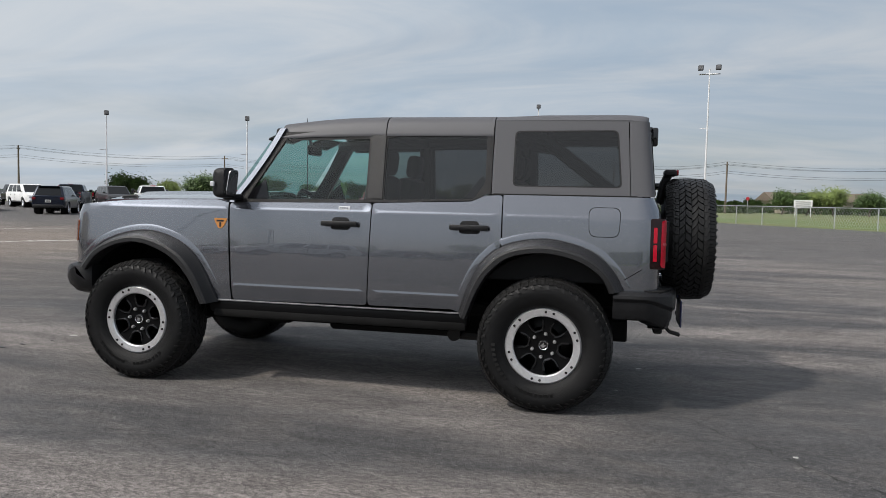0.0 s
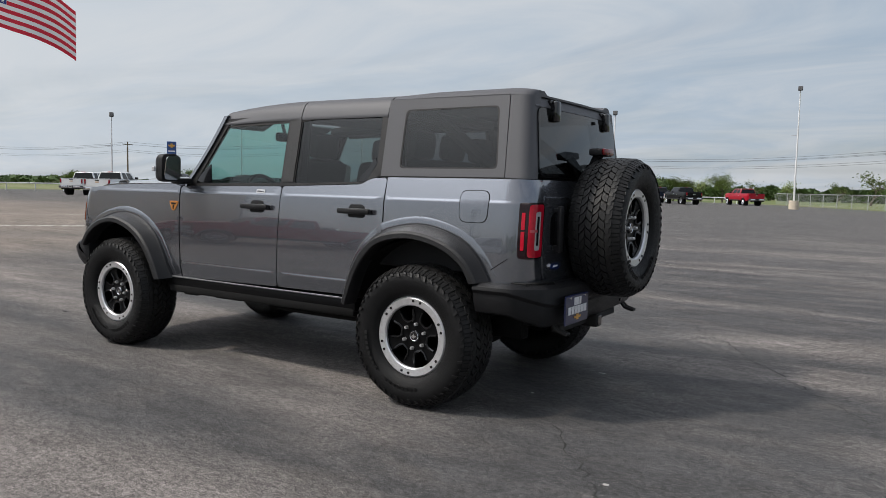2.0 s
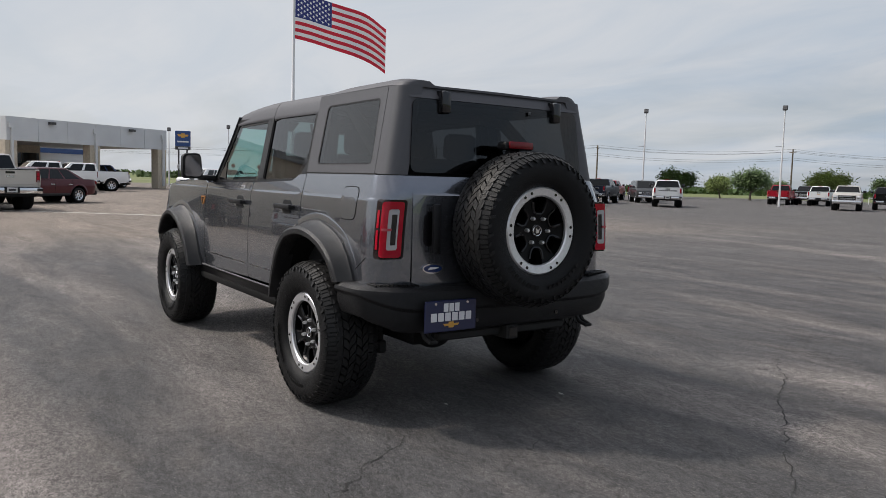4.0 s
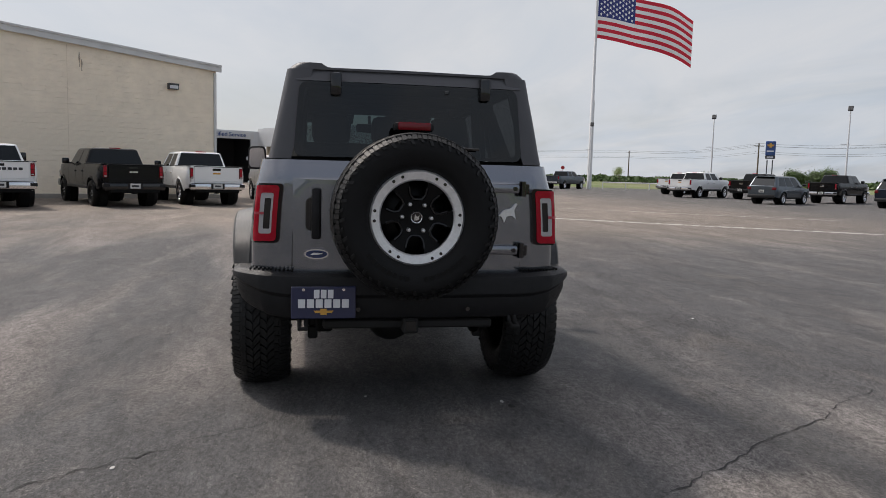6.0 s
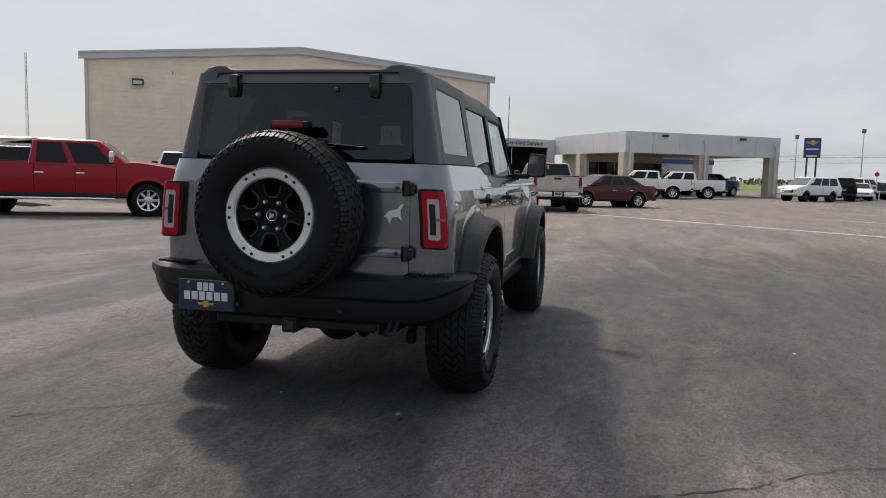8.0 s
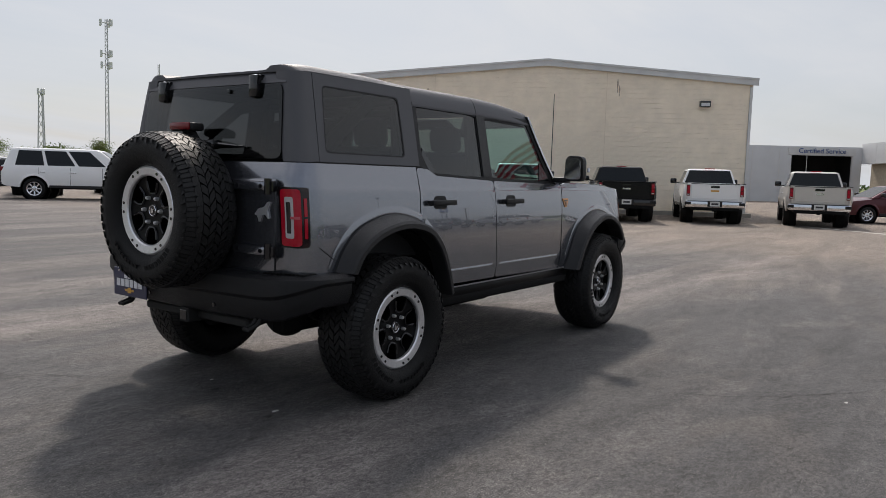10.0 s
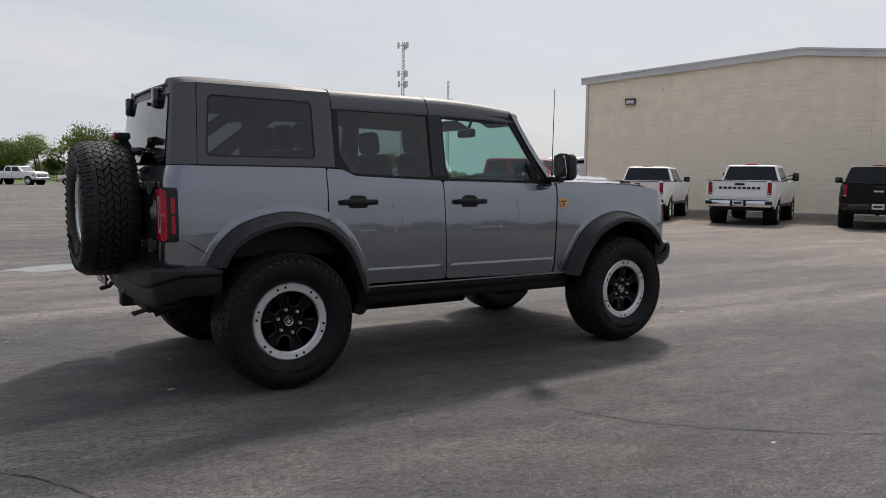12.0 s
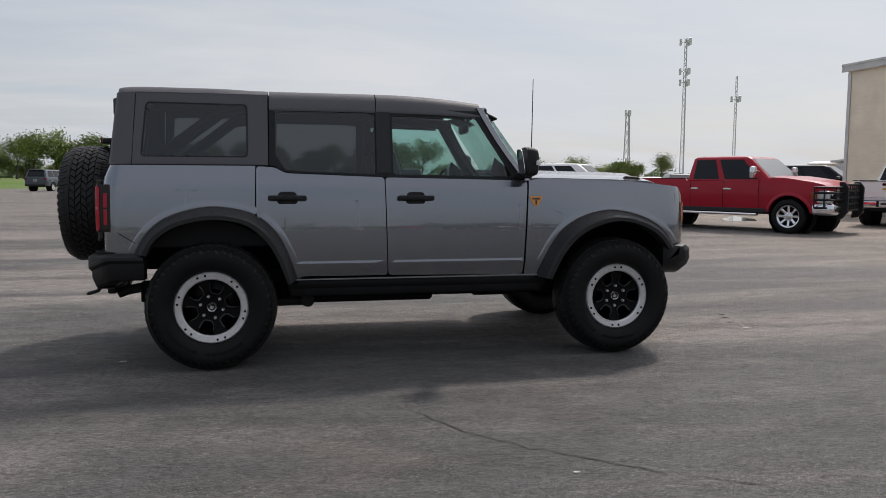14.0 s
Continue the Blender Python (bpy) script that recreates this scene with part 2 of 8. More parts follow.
def patch(outline, at, holes=(), step=0.06, thick=0.012, lines=(), flip=False):
    """A curved panel: an outline in (u, z) with holes, laid on the surface at(u, z, depth), with its rim turned inwards."""
    o = densify(list(outline), step)
    hs = [densify(list(h), step) for h in holes]
    pts, edges = list(o), [(i, (i + 1) % len(o)) for i in range(len(o))]
    for h in hs:
        s = len(pts)
        pts += h
        edges += [(s + i, s + (i + 1) % len(h)) for i in range(len(h))]
    us, zs = [p[0] for p in o], [p[1] for p in o]
    rim = list(pts)

    def room(p):
        return inside(p, o) and not any(inside(p, h) for h in hs) and all((p[0] - q[0]) ** 2 + (p[1] - q[1]) ** 2 > (0.45 * step) ** 2 for q in rim)
    heights = [min(zs) + step * (i + 0.5) for i in range(int((max(zs) - min(zs)) / step) + 1)]
    heights = [h for h in heights if all(abs(h - z) > step * 0.3 for z in lines)] + [z for z in lines if min(zs) < z < max(zs)]
    for z in heights:
        k = 0
        while min(us) + step * k <= max(us):
            p = (min(us) + step * (k + 0.25), z)
            if room(p):
                pts.append(p)
            k += 1
    vs, _, fs, _, _, _ = delaunay_2d_cdt([Vector(p) for p in pts], edges, [], 0, 1e-5)
    fs = [list(f) for f in fs]
    bm = bmesh.new()
    uv = {}
    made = []
    for v in vs:
        b = bm.verts.new(at(v.x, v.y, 0.0))
        uv[b] = (v.x, v.y)
        made.append(b)
    for f in fs:
        c = (sum(vs[i].x for i in f) / len(f), sum(vs[i].y for i in f) / len(f))
        turn = sum(vs[a].x * vs[b].y - vs[b].x * vs[a].y for a, b in zip(f, f[1:] + f[:1]))
        span_ = max((vs[a] - vs[b]).length_squared for a, b in zip(f, f[1:] + f[:1]))
        if abs(turn) > 0.002 * span_ and inside(c, o) and not any(inside(c, h) for h in hs):
            bm.faces.new([made[i] for i in (f[::-1] if (turn < 0) != flip else f)])
    bmesh.ops.delete(bm, geom=[v for v in bm.verts if not v.link_faces], context="VERTS")
    if thick:
        edge = [e for e in bm.edges if len(e.link_faces) == 1]
        deep = {}
        for e in edge:
            for v in e.verts:
                if v not in deep:
                    deep[v] = bm.verts.new(at(*uv[v], thick))
        for e in edge:
            lp = e.link_loops[0]
            a, b = lp.vert, lp.link_loop_next.vert
            bm.faces.new((b, a, deep[a], deep[b]))
            e.smooth = False
    bm.normal_update()
    return bm


def table(z, rows):
    """Straight-line interpolation in rows of (z, value)."""
    if z <= rows[0][0]:
        return rows[0][1]
    for (a, p), (b, q) in zip(rows, rows[1:]):
        if z <= b:
            return p + (q - p) * (z - a) / (b - a)
    return rows[-1][1]


# ---- materials ----
paint_grey = material("metallic_grey_paint", (0.172, 0.181, 0.205), 0.22, 0.86, 1.0, 0.010, 0.02, 1500)
paint_grey.node_tree.nodes["Principled BSDF"].inputs["Coat IOR"].default_value = 1.75
hardtop_grey = material("satin_grey_hardtop", (0.088, 0.088, 0.095), 0.50, 0.0, 0.0, 0.03, 0.05, 300, 0.08, 900, 0.30)
black_plastic = material("textured_black_plastic", (0.012, 0.012, 0.013), 0.42, 0, 0, 0, 0.18, 30, 0.25, 700, 0.25)
flare_plastic = material("dark_grey_plastic", (0.017, 0.017, 0.018), 0.40, 0, 0, 0, 0.12, 20, 0.25, 900, 0.32)
gloss_black = material("gloss_black", (0.006, 0.006, 0.007), 0.10, 0, 0.3)
rubber = material("tyre_rubber", (0.0055, 0.0055, 0.0058), 0.48, 0, 0, 0, 0.25, 25, 0.35, 300, 0.20)
rubber_mark = material("raised_rubber", (0.014, 0.014, 0.014), 0.6, 0, 0, 0, 0.1, 40, 0, 60, 0.15)
tread_rubber = material("tread_rubber", (0.0150, 0.0148, 0.0148), 0.46, 0, 0, 0, 0.25, 25, 0.20, 300, 0.24)
strip_metal = material("dull_bright_strip", (0.22, 0.22, 0.225), 0.35, 0.6)
rim_black = material("satin_black_alloy", (0.004, 0.004, 0.0044), 0.30, 0, 0.0, 0.1, 0, 8, 0, 60, 0.12)
lip_black = material("polished_black_lip", (0.012, 0.012, 0.013), 0.16, 0.4, 0.0, 0.1, 0, 8, 0, 60, 0.5)
alloy = material("machined_aluminium", (0.72, 0.72, 0.73), 0.30, 0.75, 0, 0, 0.06, 60)
chrome = material("chrome", (0.75, 0.75, 0.77), 0.12, 1.0)
dark_steel = material("dirty_dark_steel", (0.014, 0.0135, 0.013), 0.7, 0.2, 0, 0, 0.3, 12)
under_black = material("underbody_black", (0.008, 0.008, 0.008), 0.9, 0, 0, 0, 0.3, 10, 0, 60, 0.15)
lens_red = material("red_lamp_lens", (0.36, 0.004, 0.018), 0.12, 0, 0.15, 0.02, 0.1, 60, 0, 60, 0.25)
lens_dark = material("dark_lamp_surround", (0.010, 0.003, 0.004), 0.12, 0, 0.15, 0.03, 0, 8, 0, 60, 0.25)
lens_white = material("clear_lamp_lens", (0.62, 0.62, 0.64), 0.15, 0.2, 1.0)
lens_deep = material("deep_red_lens", (0.16, 0.004, 0.008), 0.2, 0, 0.3, 0.02, 0, 8, 0, 60, 0.3)
lens_pink = material("pale_red_lens", (0.42, 0.06, 0.08), 0.2, 0, 0.2)
lens_grey = material("grey_lamp_lens", (0.42, 0.41, 0.42), 0.2, 0, 0.4)
lens_amber = material("amber_lens", (0.26, 0.055, 0.012), 0.15, 0, 0.4)
badge_orange = material("orange_badge", (0.62, 0.25, 0.06), 0.3, 0.5, 0.5)
badge_blue = material("blue_badge", (0.01, 0.025, 0.10), 0.2, 0, 1.0)
plate_blue = material("navy_plate", (0.012, 0.018, 0.065), 0.3, 0, 0.4)
white_print = material("white_print", (0.72, 0.72, 0.74), 0.45)
gold_print = material("gold_print", (0.62, 0.33, 0.06), 0.4)
seat_cloth = material("dark_seat_cloth", (0.03, 0.03, 0.032), 0.8, 0, 0, 0, 0.15, 40)
cabin_grey = material("cabin_plastic", (0.018, 0.018, 0.019), 0.7, 0, 0, 0, 0, 8, 0, 60, 0.25)
glass_front = glass("green_tinted_glass", (0.50, 0.70, 0.66))
glass_rear = glass("rear_privacy_glass", (0.115, 0.12, 0.125), 0.9, 0.045)
glass_dark = glass("privacy_glass", (0.24, 0.255, 0.262))
glass_car = material("dark_car_glass", (0.006, 0.007, 0.008), 0.06, 0, 0.0, 0, 0, 8, 0, 60, 0.35)

# ---- ground ----
def ground_material(name, tones, scales, rough, fine=0.35, grain=900.0):
    """Two large drifts between tones, fine aggregate grain and small relief."""
    m = bpy.data.materials.new(name)
    m.use_nodes = True
    n, l = m.node_tree.nodes, m.node_tree.links
    p = n["Principled BSDF"]
    c = n.new("ShaderNodeTexCoord")

    def noise_at(s, d, stretch=(1, 1, 1), turn=0.0, dist=0.0, rg=0.55):
        mp = n.new("ShaderNodeMapping")
        mp.inputs["Scale"].default_value, mp.inputs["Rotation"].default_value = stretch, (0, 0, turn)
        l.new(c.outputs["Object"], mp.inputs["Vector"])
        t = n.new("ShaderNodeTexNoise")
        t.inputs["Scale"].default_value, t.inputs["Detail"].default_value = s, d
        t.inputs["Distortion"].default_value, t.inputs["Roughness"].default_value = dist, rg
        l.new(mp.outputs[0], t.inputs["Vector"])
        return t.outputs["Fac"]

    def span(v, a, b, lo=0.0, hi=1.0):
        r = n.new("ShaderNodeMapRange")
        r.inputs["From Min"].default_value, r.inputs["From Max"].default_value = a, b
        r.inputs["To Min"].default_value, r.inputs["To Max"].default_value = lo, hi
        l.new(v, r.inputs["Value"])
        return r.outputs[0]

    def mix(fac, a, b):
        x = n.new("ShaderNodeMix"); x.data_type = "RGBA"
        l.new(fac, x.inputs[0])
        for s, v in ((6, a), (7, b)):
            if isinstance(v, tuple):
                x.inputs[s].default_value = (*v, 1)
            else:
                l.new(v, x.inputs[s])
        return x.outputs[2]
    big = span(noise_at(scales[0], 5, (1, 1, 1), 0, 0.6), 0.40, 0.62)
    mid = noise_at(14.0, 6, (0.6, 1, 1), 0.3, 0.4, 0.65)
    streak = span(noise_at(scales[1], 8, (0.20, 1, 1), 0.12, 0.9, 0.6), 0.44, 0.58)
    patchy = span(noise_at(scales[2], 8, (0.5, 1, 1), -0.5, 0.5), 0.50, 0.64)
    col = mix(big, tones[0], tones[1])
    col = mix(streak, col, tones[2])
    sc = n.new("ShaderNodeMath"); sc.operation = "MULTIPLY"; sc.inputs[1].default_value = 0.55
    l.new(patchy, sc.inputs[0])
    col = mix(sc.outputs[0], col, tones[3])
    gr = noise_at(grain * 0.18, 3, rg=0.8)
    soft = n.new("ShaderNodeVectorMath"); soft.operation = "SCALE"
    l.new(col, soft.inputs[0])
    l.new(span(mid, 0.3, 0.7, 0.72, 1.28), soft.inputs["Scale"])
    col = soft.outputs[0]
    k = n.new("ShaderNodeVectorMath"); k.operation = "SCALE"
    l.new(col, k.inputs[0])
    l.new(span(gr, 0.25, 0.75, 1 - fine, 1 + fine), k.inputs["Scale"])
    # pale pits of exposed stone
    vo = n.new("ShaderNodeTexVoronoi"); vo.inputs["Scale"].default_value = grain * 0.11
    l.new(c.outputs["Object"], vo.inputs["Vector"])
    few = span(streak, 0, 1, 0.75, 0.18)
    chips = n.new("ShaderNodeMath"); chips.operation = "MULTIPLY"
    l.new(span(vo.outputs["Distance"], 0.16, 0.30, 1.0, 0.0), chips.inputs[0])
    l.new(few, chips.inputs[1])
    pick = n.new("ShaderNodeMath"); pick.operation = "MULTIPLY"
    l.new(chips.outputs[0], pick.inputs[0])
    l.new(span(vo.outputs["Color"], 0.35, 0.75), pick.inputs[1])
    stone = mix(pick.outputs[0], k.outputs[0], tones[4])
    l.new(stone, p.inputs["Base Color"])
    l.new(span(streak, 0, 1, rough + 0.06, rough - 0.10), p.inputs["Roughness"])
    p.inputs["Specular IOR Level"].default_value = 0.35
    bp = n.new("ShaderNodeBump"); bp.inputs["Strength"].default_value, bp.inputs["Distance"].default_value = 0.55, 0.006
    l.new(gr, bp.inputs["Height"])
    l.new(bp.outputs[0], p.inputs["Normal"])
    return m


def asphalt_material(name):
    """Old asphalt: dark seal-coat bands beside worn brown-grey bands full of pale stone chips; some SUV shadow is in
    the tone.
    """
    m = bpy.data.materials.new(name)
    m.use_nodes = True
    n, l = m.node_tree.nodes, m.node_tree.links
    p = n["Principled BSDF"]
    c = n.new("ShaderNodeTexCoord")

    def noise_at(s, d, stretch=(1, 1, 1), turn=0.0, dist=0.0, rg=0.55, shift=0.0):
        mp = n.new("ShaderNodeMapping")
        mp.inputs["Scale"].default_value, mp.inputs["Rotation"].default_value = stretch, (0, 0, turn)
        mp.inputs["Location"].default_value = (shift, shift * 0.7, 0)
        l.new(c.outputs["Object"], mp.inputs["Vector"])
        t = n.new("ShaderNodeTexNoise")
        t.inputs["Scale"].default_value, t.inputs["Detail"].default_value = s, d
        t.inputs["Distortion"].default_value, t.inputs["Roughness"].default_value = dist, rg
        l.new(mp.outputs[0], t.inputs["Vector"])
        return t.outputs["Fac"]

    def span(v, a, b, lo=0.0, hi=1.0):
        r = n.new("ShaderNodeMapRange")
        for key, val in (("From Min", a), ("From Max", b), ("To Min", lo), ("To Max", hi)):
            r.inputs[key].default_value = val
        l.new(v, r.inputs["Value"])
        return r.outputs[0]

    def calc(op, a, b):
        x = n.new("ShaderNodeMath"); x.operation = op
        for s, v in ((0, a), (1, b)):
            if isinstance(v, (int, float)):
                x.inputs[s].default_value = v
            else:
                l.new(v, x.inputs[s])
        return x.outputs[0]

    def mix(fac, a, b):
        x = n.new("ShaderNodeMix"); x.data_type = "RGBA"
        l.new(fac, x.inputs[0])
        for s, v in ((6, a), (7, b)):
            if isinstance(v, tuple):
                x.inputs[s].default_value = (*v, 1)
            else:
                l.new(v, x.inputs[s])
        return x.outputs[2]

    def times(col, k):
        x = n.new("ShaderNodeVectorMath"); x.operation = "SCALE"
        l.new(col, x.inputs[0])
        l.new(k, x.inputs["Scale"])
        return x.outputs[0]
    sx = n.new("ShaderNodeSeparateXYZ")
    l.new(c.outputs["Object"], sx.inputs[0])
    # darker towards -y; a dark spot paints deeper SUV shadow into the tone
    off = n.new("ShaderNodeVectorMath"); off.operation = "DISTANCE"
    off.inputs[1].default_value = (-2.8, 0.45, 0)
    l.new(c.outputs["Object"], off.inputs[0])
    # lighter spot that lifts part of the SUV's shadow through the colour
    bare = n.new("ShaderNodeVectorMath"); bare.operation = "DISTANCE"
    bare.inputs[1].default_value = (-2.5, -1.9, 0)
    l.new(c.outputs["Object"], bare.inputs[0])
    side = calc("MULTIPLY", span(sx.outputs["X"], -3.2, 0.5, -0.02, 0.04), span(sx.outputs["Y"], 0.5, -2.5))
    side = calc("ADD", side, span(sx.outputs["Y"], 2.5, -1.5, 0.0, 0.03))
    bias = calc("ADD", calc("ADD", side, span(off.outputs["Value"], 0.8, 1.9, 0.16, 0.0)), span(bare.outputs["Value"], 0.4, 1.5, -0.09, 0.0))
    seal_shade = span(calc("ADD", noise_at(0.62, 5, (0.16, 1, 1), 0.16, 0.8, 0.5, 2.3), bias), 0.43, 0.56)
    seal_shade = calc("MULTIPLY", seal_shade, span(noise_at(2.2, 7, (0.45, 1, 1), 0.2, 0.6, 0.65, 5.0), 0.28, 0.50, 0.45, 1.0))
    seal_shade = calc("MULTIPLY", seal_shade, span(off.outputs["Value"], 8.0, 24.0, 1.0, 0.35))
    drift = span(noise_at(0.07, 5, (1, 1, 1), 0, 0.6), 0.40, 0.62)
    # the newer paving round the SUV is greyer, the old lot ahead of it browner
    old = span(calc("ADD", sx.outputs["X"], span(noise_at(0.12, 5), 0.3, 0.7, -5, 5)), 6, 16)
    old = calc("MULTIPLY", old, span(sx.outputs["Y"], -27.0, -14.0))
    worn = mix(drift, (0.160, 0.145, 0.136), (0.135, 0.1255, 0.120))
    worn = mix(old, worn, (0.205, 0.174, 0.147))
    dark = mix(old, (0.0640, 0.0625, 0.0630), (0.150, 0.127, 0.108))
    far_right = calc("MULTIPLY", span(calc("ADD", sx.outputs["Y"], span(noise_at(0.10, 4, shift=3.0), 0.3, 0.7, -4, 4)), -15.0, -21.0), 0.75)
    worn = mix(far_right, worn, (0.088, 0.085, 0.084))
    col = mix(seal_shade, worn, dark)
    # sweeping scuffs of turning wheels, and dusty pale spills
    sweep = noise_at(0.8, 7, (0.30, 1, 1), -0.62, 1.6, 0.62, 14.0)
    col = times(col, span(sweep, 0.36, 0.64, 0.84, 1.16))
    cross_ = noise_at(1.7, 7, (0.22, 1, 1), 0.55, 1.3, 0.62, 31.0)
    col = times(col, span(cross_, 0.36, 0.64, 0.90, 1.10))
    col = mix(span(noise_at(1.6, 8, (0.5, 1, 1), -0.5, 0.5, 0.6, 9.0), 0.56, 0.74, 0, 0.35), col, (0.150, 0.132, 0.116))
    col = times(col, span(noise_at(9.0, 7, (0.5, 1, 1), 0.35, 0.6, 0.7), 0.32, 0.68, 0.74, 1.26))
    grit = noise_at(150.0, 3, rg=0.8)
    amp = span(seal_shade, 0, 1, 1.0, 0.8)
    col = times(col, calc("ADD", calc("MULTIPLY", span(grit, 0.40, 0.60, -0.75, 0.75), amp), 1.0))
    clump = noise_at(40.0, 4, (0.7, 1, 1), 0.4, 0.3, 0.85)
    col = times(col, calc("ADD", calc("MULTIPLY", span(clump, 0.40, 0.60, -0.45, 0.45), amp), 1.0))
    # pale chips of stone laid bare, thick in the worn bands
    for scale, size, share, keep in ((95.0, 0.42, 0.34, 0.14), (48.0, 0.22, 0.10, 0.05)):
        vo = n.new("ShaderNodeTexVoronoi")
        vo.inputs["Scale"].default_value = scale
        l.new(c.outputs["Object"], vo.inputs["Vector"])
        one = n.new("ShaderNodeSeparateColor")
        l.new(vo.outputs["Color"], one.inputs[0])
        chosen = calc("LESS_THAN", one.outputs[0], span(seal_shade, 0, 1, share, keep))
        spot_ = span(vo.outputs["Distance"], size * 0.6, size, 1.0, 0.0)
        f = calc("MULTIPLY", calc("MULTIPLY", chosen, spot_), span(one.outputs[1], 0, 1, 0.15, 0.75))
        col = mix(f, col, (0.27, 0.25, 0.23))
    l.new(col, p.inputs["Base Color"])
    l.new(span(seal_shade, 0, 1, 0.91, 0.74), p.inputs["Roughness"])
    p.inputs["Specular IOR Level"].default_value = 0.26
    h = calc("ADD", calc("MULTIPLY", grit, 1.0), calc("MULTIPLY", noise_at(26.0, 5, (0.6, 1, 1), 0.5, 0.8, 0.6), 3.0))
    bp = n.new("ShaderNodeBump"); bp.inputs["Strength"].default_value, bp.inputs["Distance"].default_value = 0.7, 0.006
    l.new(h, bp.inputs["Height"])
    l.new(bp.outputs[0], p.inputs["Normal"])
    return m


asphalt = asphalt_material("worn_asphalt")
grass_mat = ground_material("dry_green_grass", ((0.095, 0.145, 0.033), (0.135, 0.165, 0.055), (0.17, 0.17, 0.08), (0.085, 0.13, 0.03), (0.13, 0.15, 0.06)), (0.03, 0.12, 0.5), 0.95, 0.5, 120.0)
crack_mat = material("crack_dirt", (0.022, 0.021, 0.02), 0.95, 0, 0, 0, 0.3, 30)
line_paint = material("worn_white_paint", (0.42, 0.40, 0.36), 0.8, 0, 0, 0, 0.3, 3)
concrete = material("pale_concrete", (0.36, 0.34, 0.30), 0.85, 0, 0, 0, 0.15, 2, 0.3, 60)

bm = bmesh.new()
bmesh.ops.create_grid(bm, x_segments=24, y_segments=24, size=2500)
tagged(part("ground", bm, grass_mat), "flat grassland reaching to the horizon", "ground", kind="structure").location.z = -0.05

LOT = [(-60, -8), (-38, -20), (-20.5, -40.5), (-11.3, -55.5), (1, -77), (14, -98), (46, -112), (70, -92), (80, -45), (96, -20), (110, 40), (70, 118), (20, 101), (-8, 91), (-32, 79), (-75, 62), (-82, 20)]
bm = bmesh.new()
prism(bm, LOT, 0.0, -0.12, lambda p, q, d: (p, q, d))
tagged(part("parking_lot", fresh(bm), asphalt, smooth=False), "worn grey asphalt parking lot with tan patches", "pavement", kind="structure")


def streak_on_ground(name, pts, widths, mat, label, z=0.004, seed=1):
    """A thin ragged strip lying on the asphalt."""
    rng = random.Random(seed)
    bm = bmesh.new()
    rows = []
    P = [Vector((*p, 0)) for p in pts]
    line = []
    for a, b in zip(P, P[1:]):
        k = max(2, int((b - a).length / 0.06))
        for i in range(k):
            w = (b - a).normalized().orthogonal()
            side = Vector((-(b - a).y, (b - a).x, 0)).normalized()
            line.append(a.lerp(b, i / k) + side * rng.gauss(0, 0.014))
    for i, q in enumerate(line):
        d = (line[min(i + 1, len(line) - 1)] - line[max(i - 1, 0)]).normalized()
        s = Vector((-d.y, d.x, 0))
        w = widths * rng.uniform(0.1, 1.5) * min(1, 0.15 + i / 6, 0.15 + (len(line) - 1 - i) / 6)
        rows.append((Vector((q.x, q.y, z)) + s * w, Vector((q.x, q.y, z)) - s * w))
    loft(bm, rows)
    fresh(bm)
    return tagged(part(name, bm, mat, smooth=False), label, "crack" if mat is crack_mat else "marking", kind="structure")


CRACKS = [
    [(-3.5, 2.1), (-3.03, 1.70), (-2.77, 1.34), (-2.52, 1.03), (-2.34, 0.72), (-2.20, 0.55)],
    [(-3.9, -0.33), (-3.52, -0.85), (-3.19, -1.42), (-2.88, -1.82), (-2.78, -2.06), (-2.62, -2.34), (-2.29, -2.75), (-1.9, -3.6)],
    [(-0.39, -1.98), (-0.20, -2.26), (-0.06, -2.52), (0.10, -2.70), (0.42, -3.0), (0.70, -3.22), (1.3, -3.6)],
    [(3.9, 1.9), (4.23, 1.29), (4.61, 0.66), (5.12, 0.04), (5.6, -0.65), (6.44, -1.68), (7.4, -3.1)],
    [(-2.99, 0.67), (-2.80, 0.27), (-2.54, -0.09)],
    [(1.74, -1.21), (2.0, -1.6), (2.29, -1.99), (2.9, -2.5)],
    [(-6.0, -4.5), (-3.0, -7.2), (0, -9.5), (3.5, -14)],
    [(-2.2, -6.6), (-6.5, -12.0), (-9.0, -18.5)],
    [(5.5, -5.5), (9.0, -3.0), (13.5, -2.2)],
]
for k, c in enumerate(CRACKS):
    streak_on_ground("pavement_crack", c, (0.0042, 0.0040, 0.0034, 0.0040, 0.0022, 0.0022)[k] if k < 6 else 0.006, crack_mat, "thin dark crack in the asphalt", seed=k)

bm = bmesh.new()
rows = []
for i in range(27):
    x = -120 + 5.5 * i
    row = []
    for j in range(15):
        y = 70 + 6 * j - 0.22 * x * (1 if x < 0 else -1) * 0
        edge = 79 + 0.52 * (x + 32) if x > -32 else 79 + 0.40 * (x + 32)
        t = max(0, min(1, (y - edge - 1) / 26))
        side = max(0, min(1, (24 - x) / 14))
        row.append((x, y, -0.06 + 0.95 * t * t * (3 - 2 * t) * side))
    rows.append(row)
loft(bm, rows)
fresh_grass = ground_material("fresh_green_grass", ((0.070, 0.140, 0.020), (0.095, 0.16, 0.030), (0.11, 0.15, 0.04), (0.06, 0.115, 0.018), (0.09, 0.13, 0.035)), (0.03, 0.12, 0.5), 0.95, 0.5, 120.0)
tagged(part("grass_bank", fresh(bm), fresh_grass), "low grassy bank beyond the lot's edge", "ground", kind="structure")

# ---- the grey off-road SUV: x ahead, y to its left, z up ----
WHEEL_X, TYRE_R, RING_Y = 1.4745, 0.437, 0.948


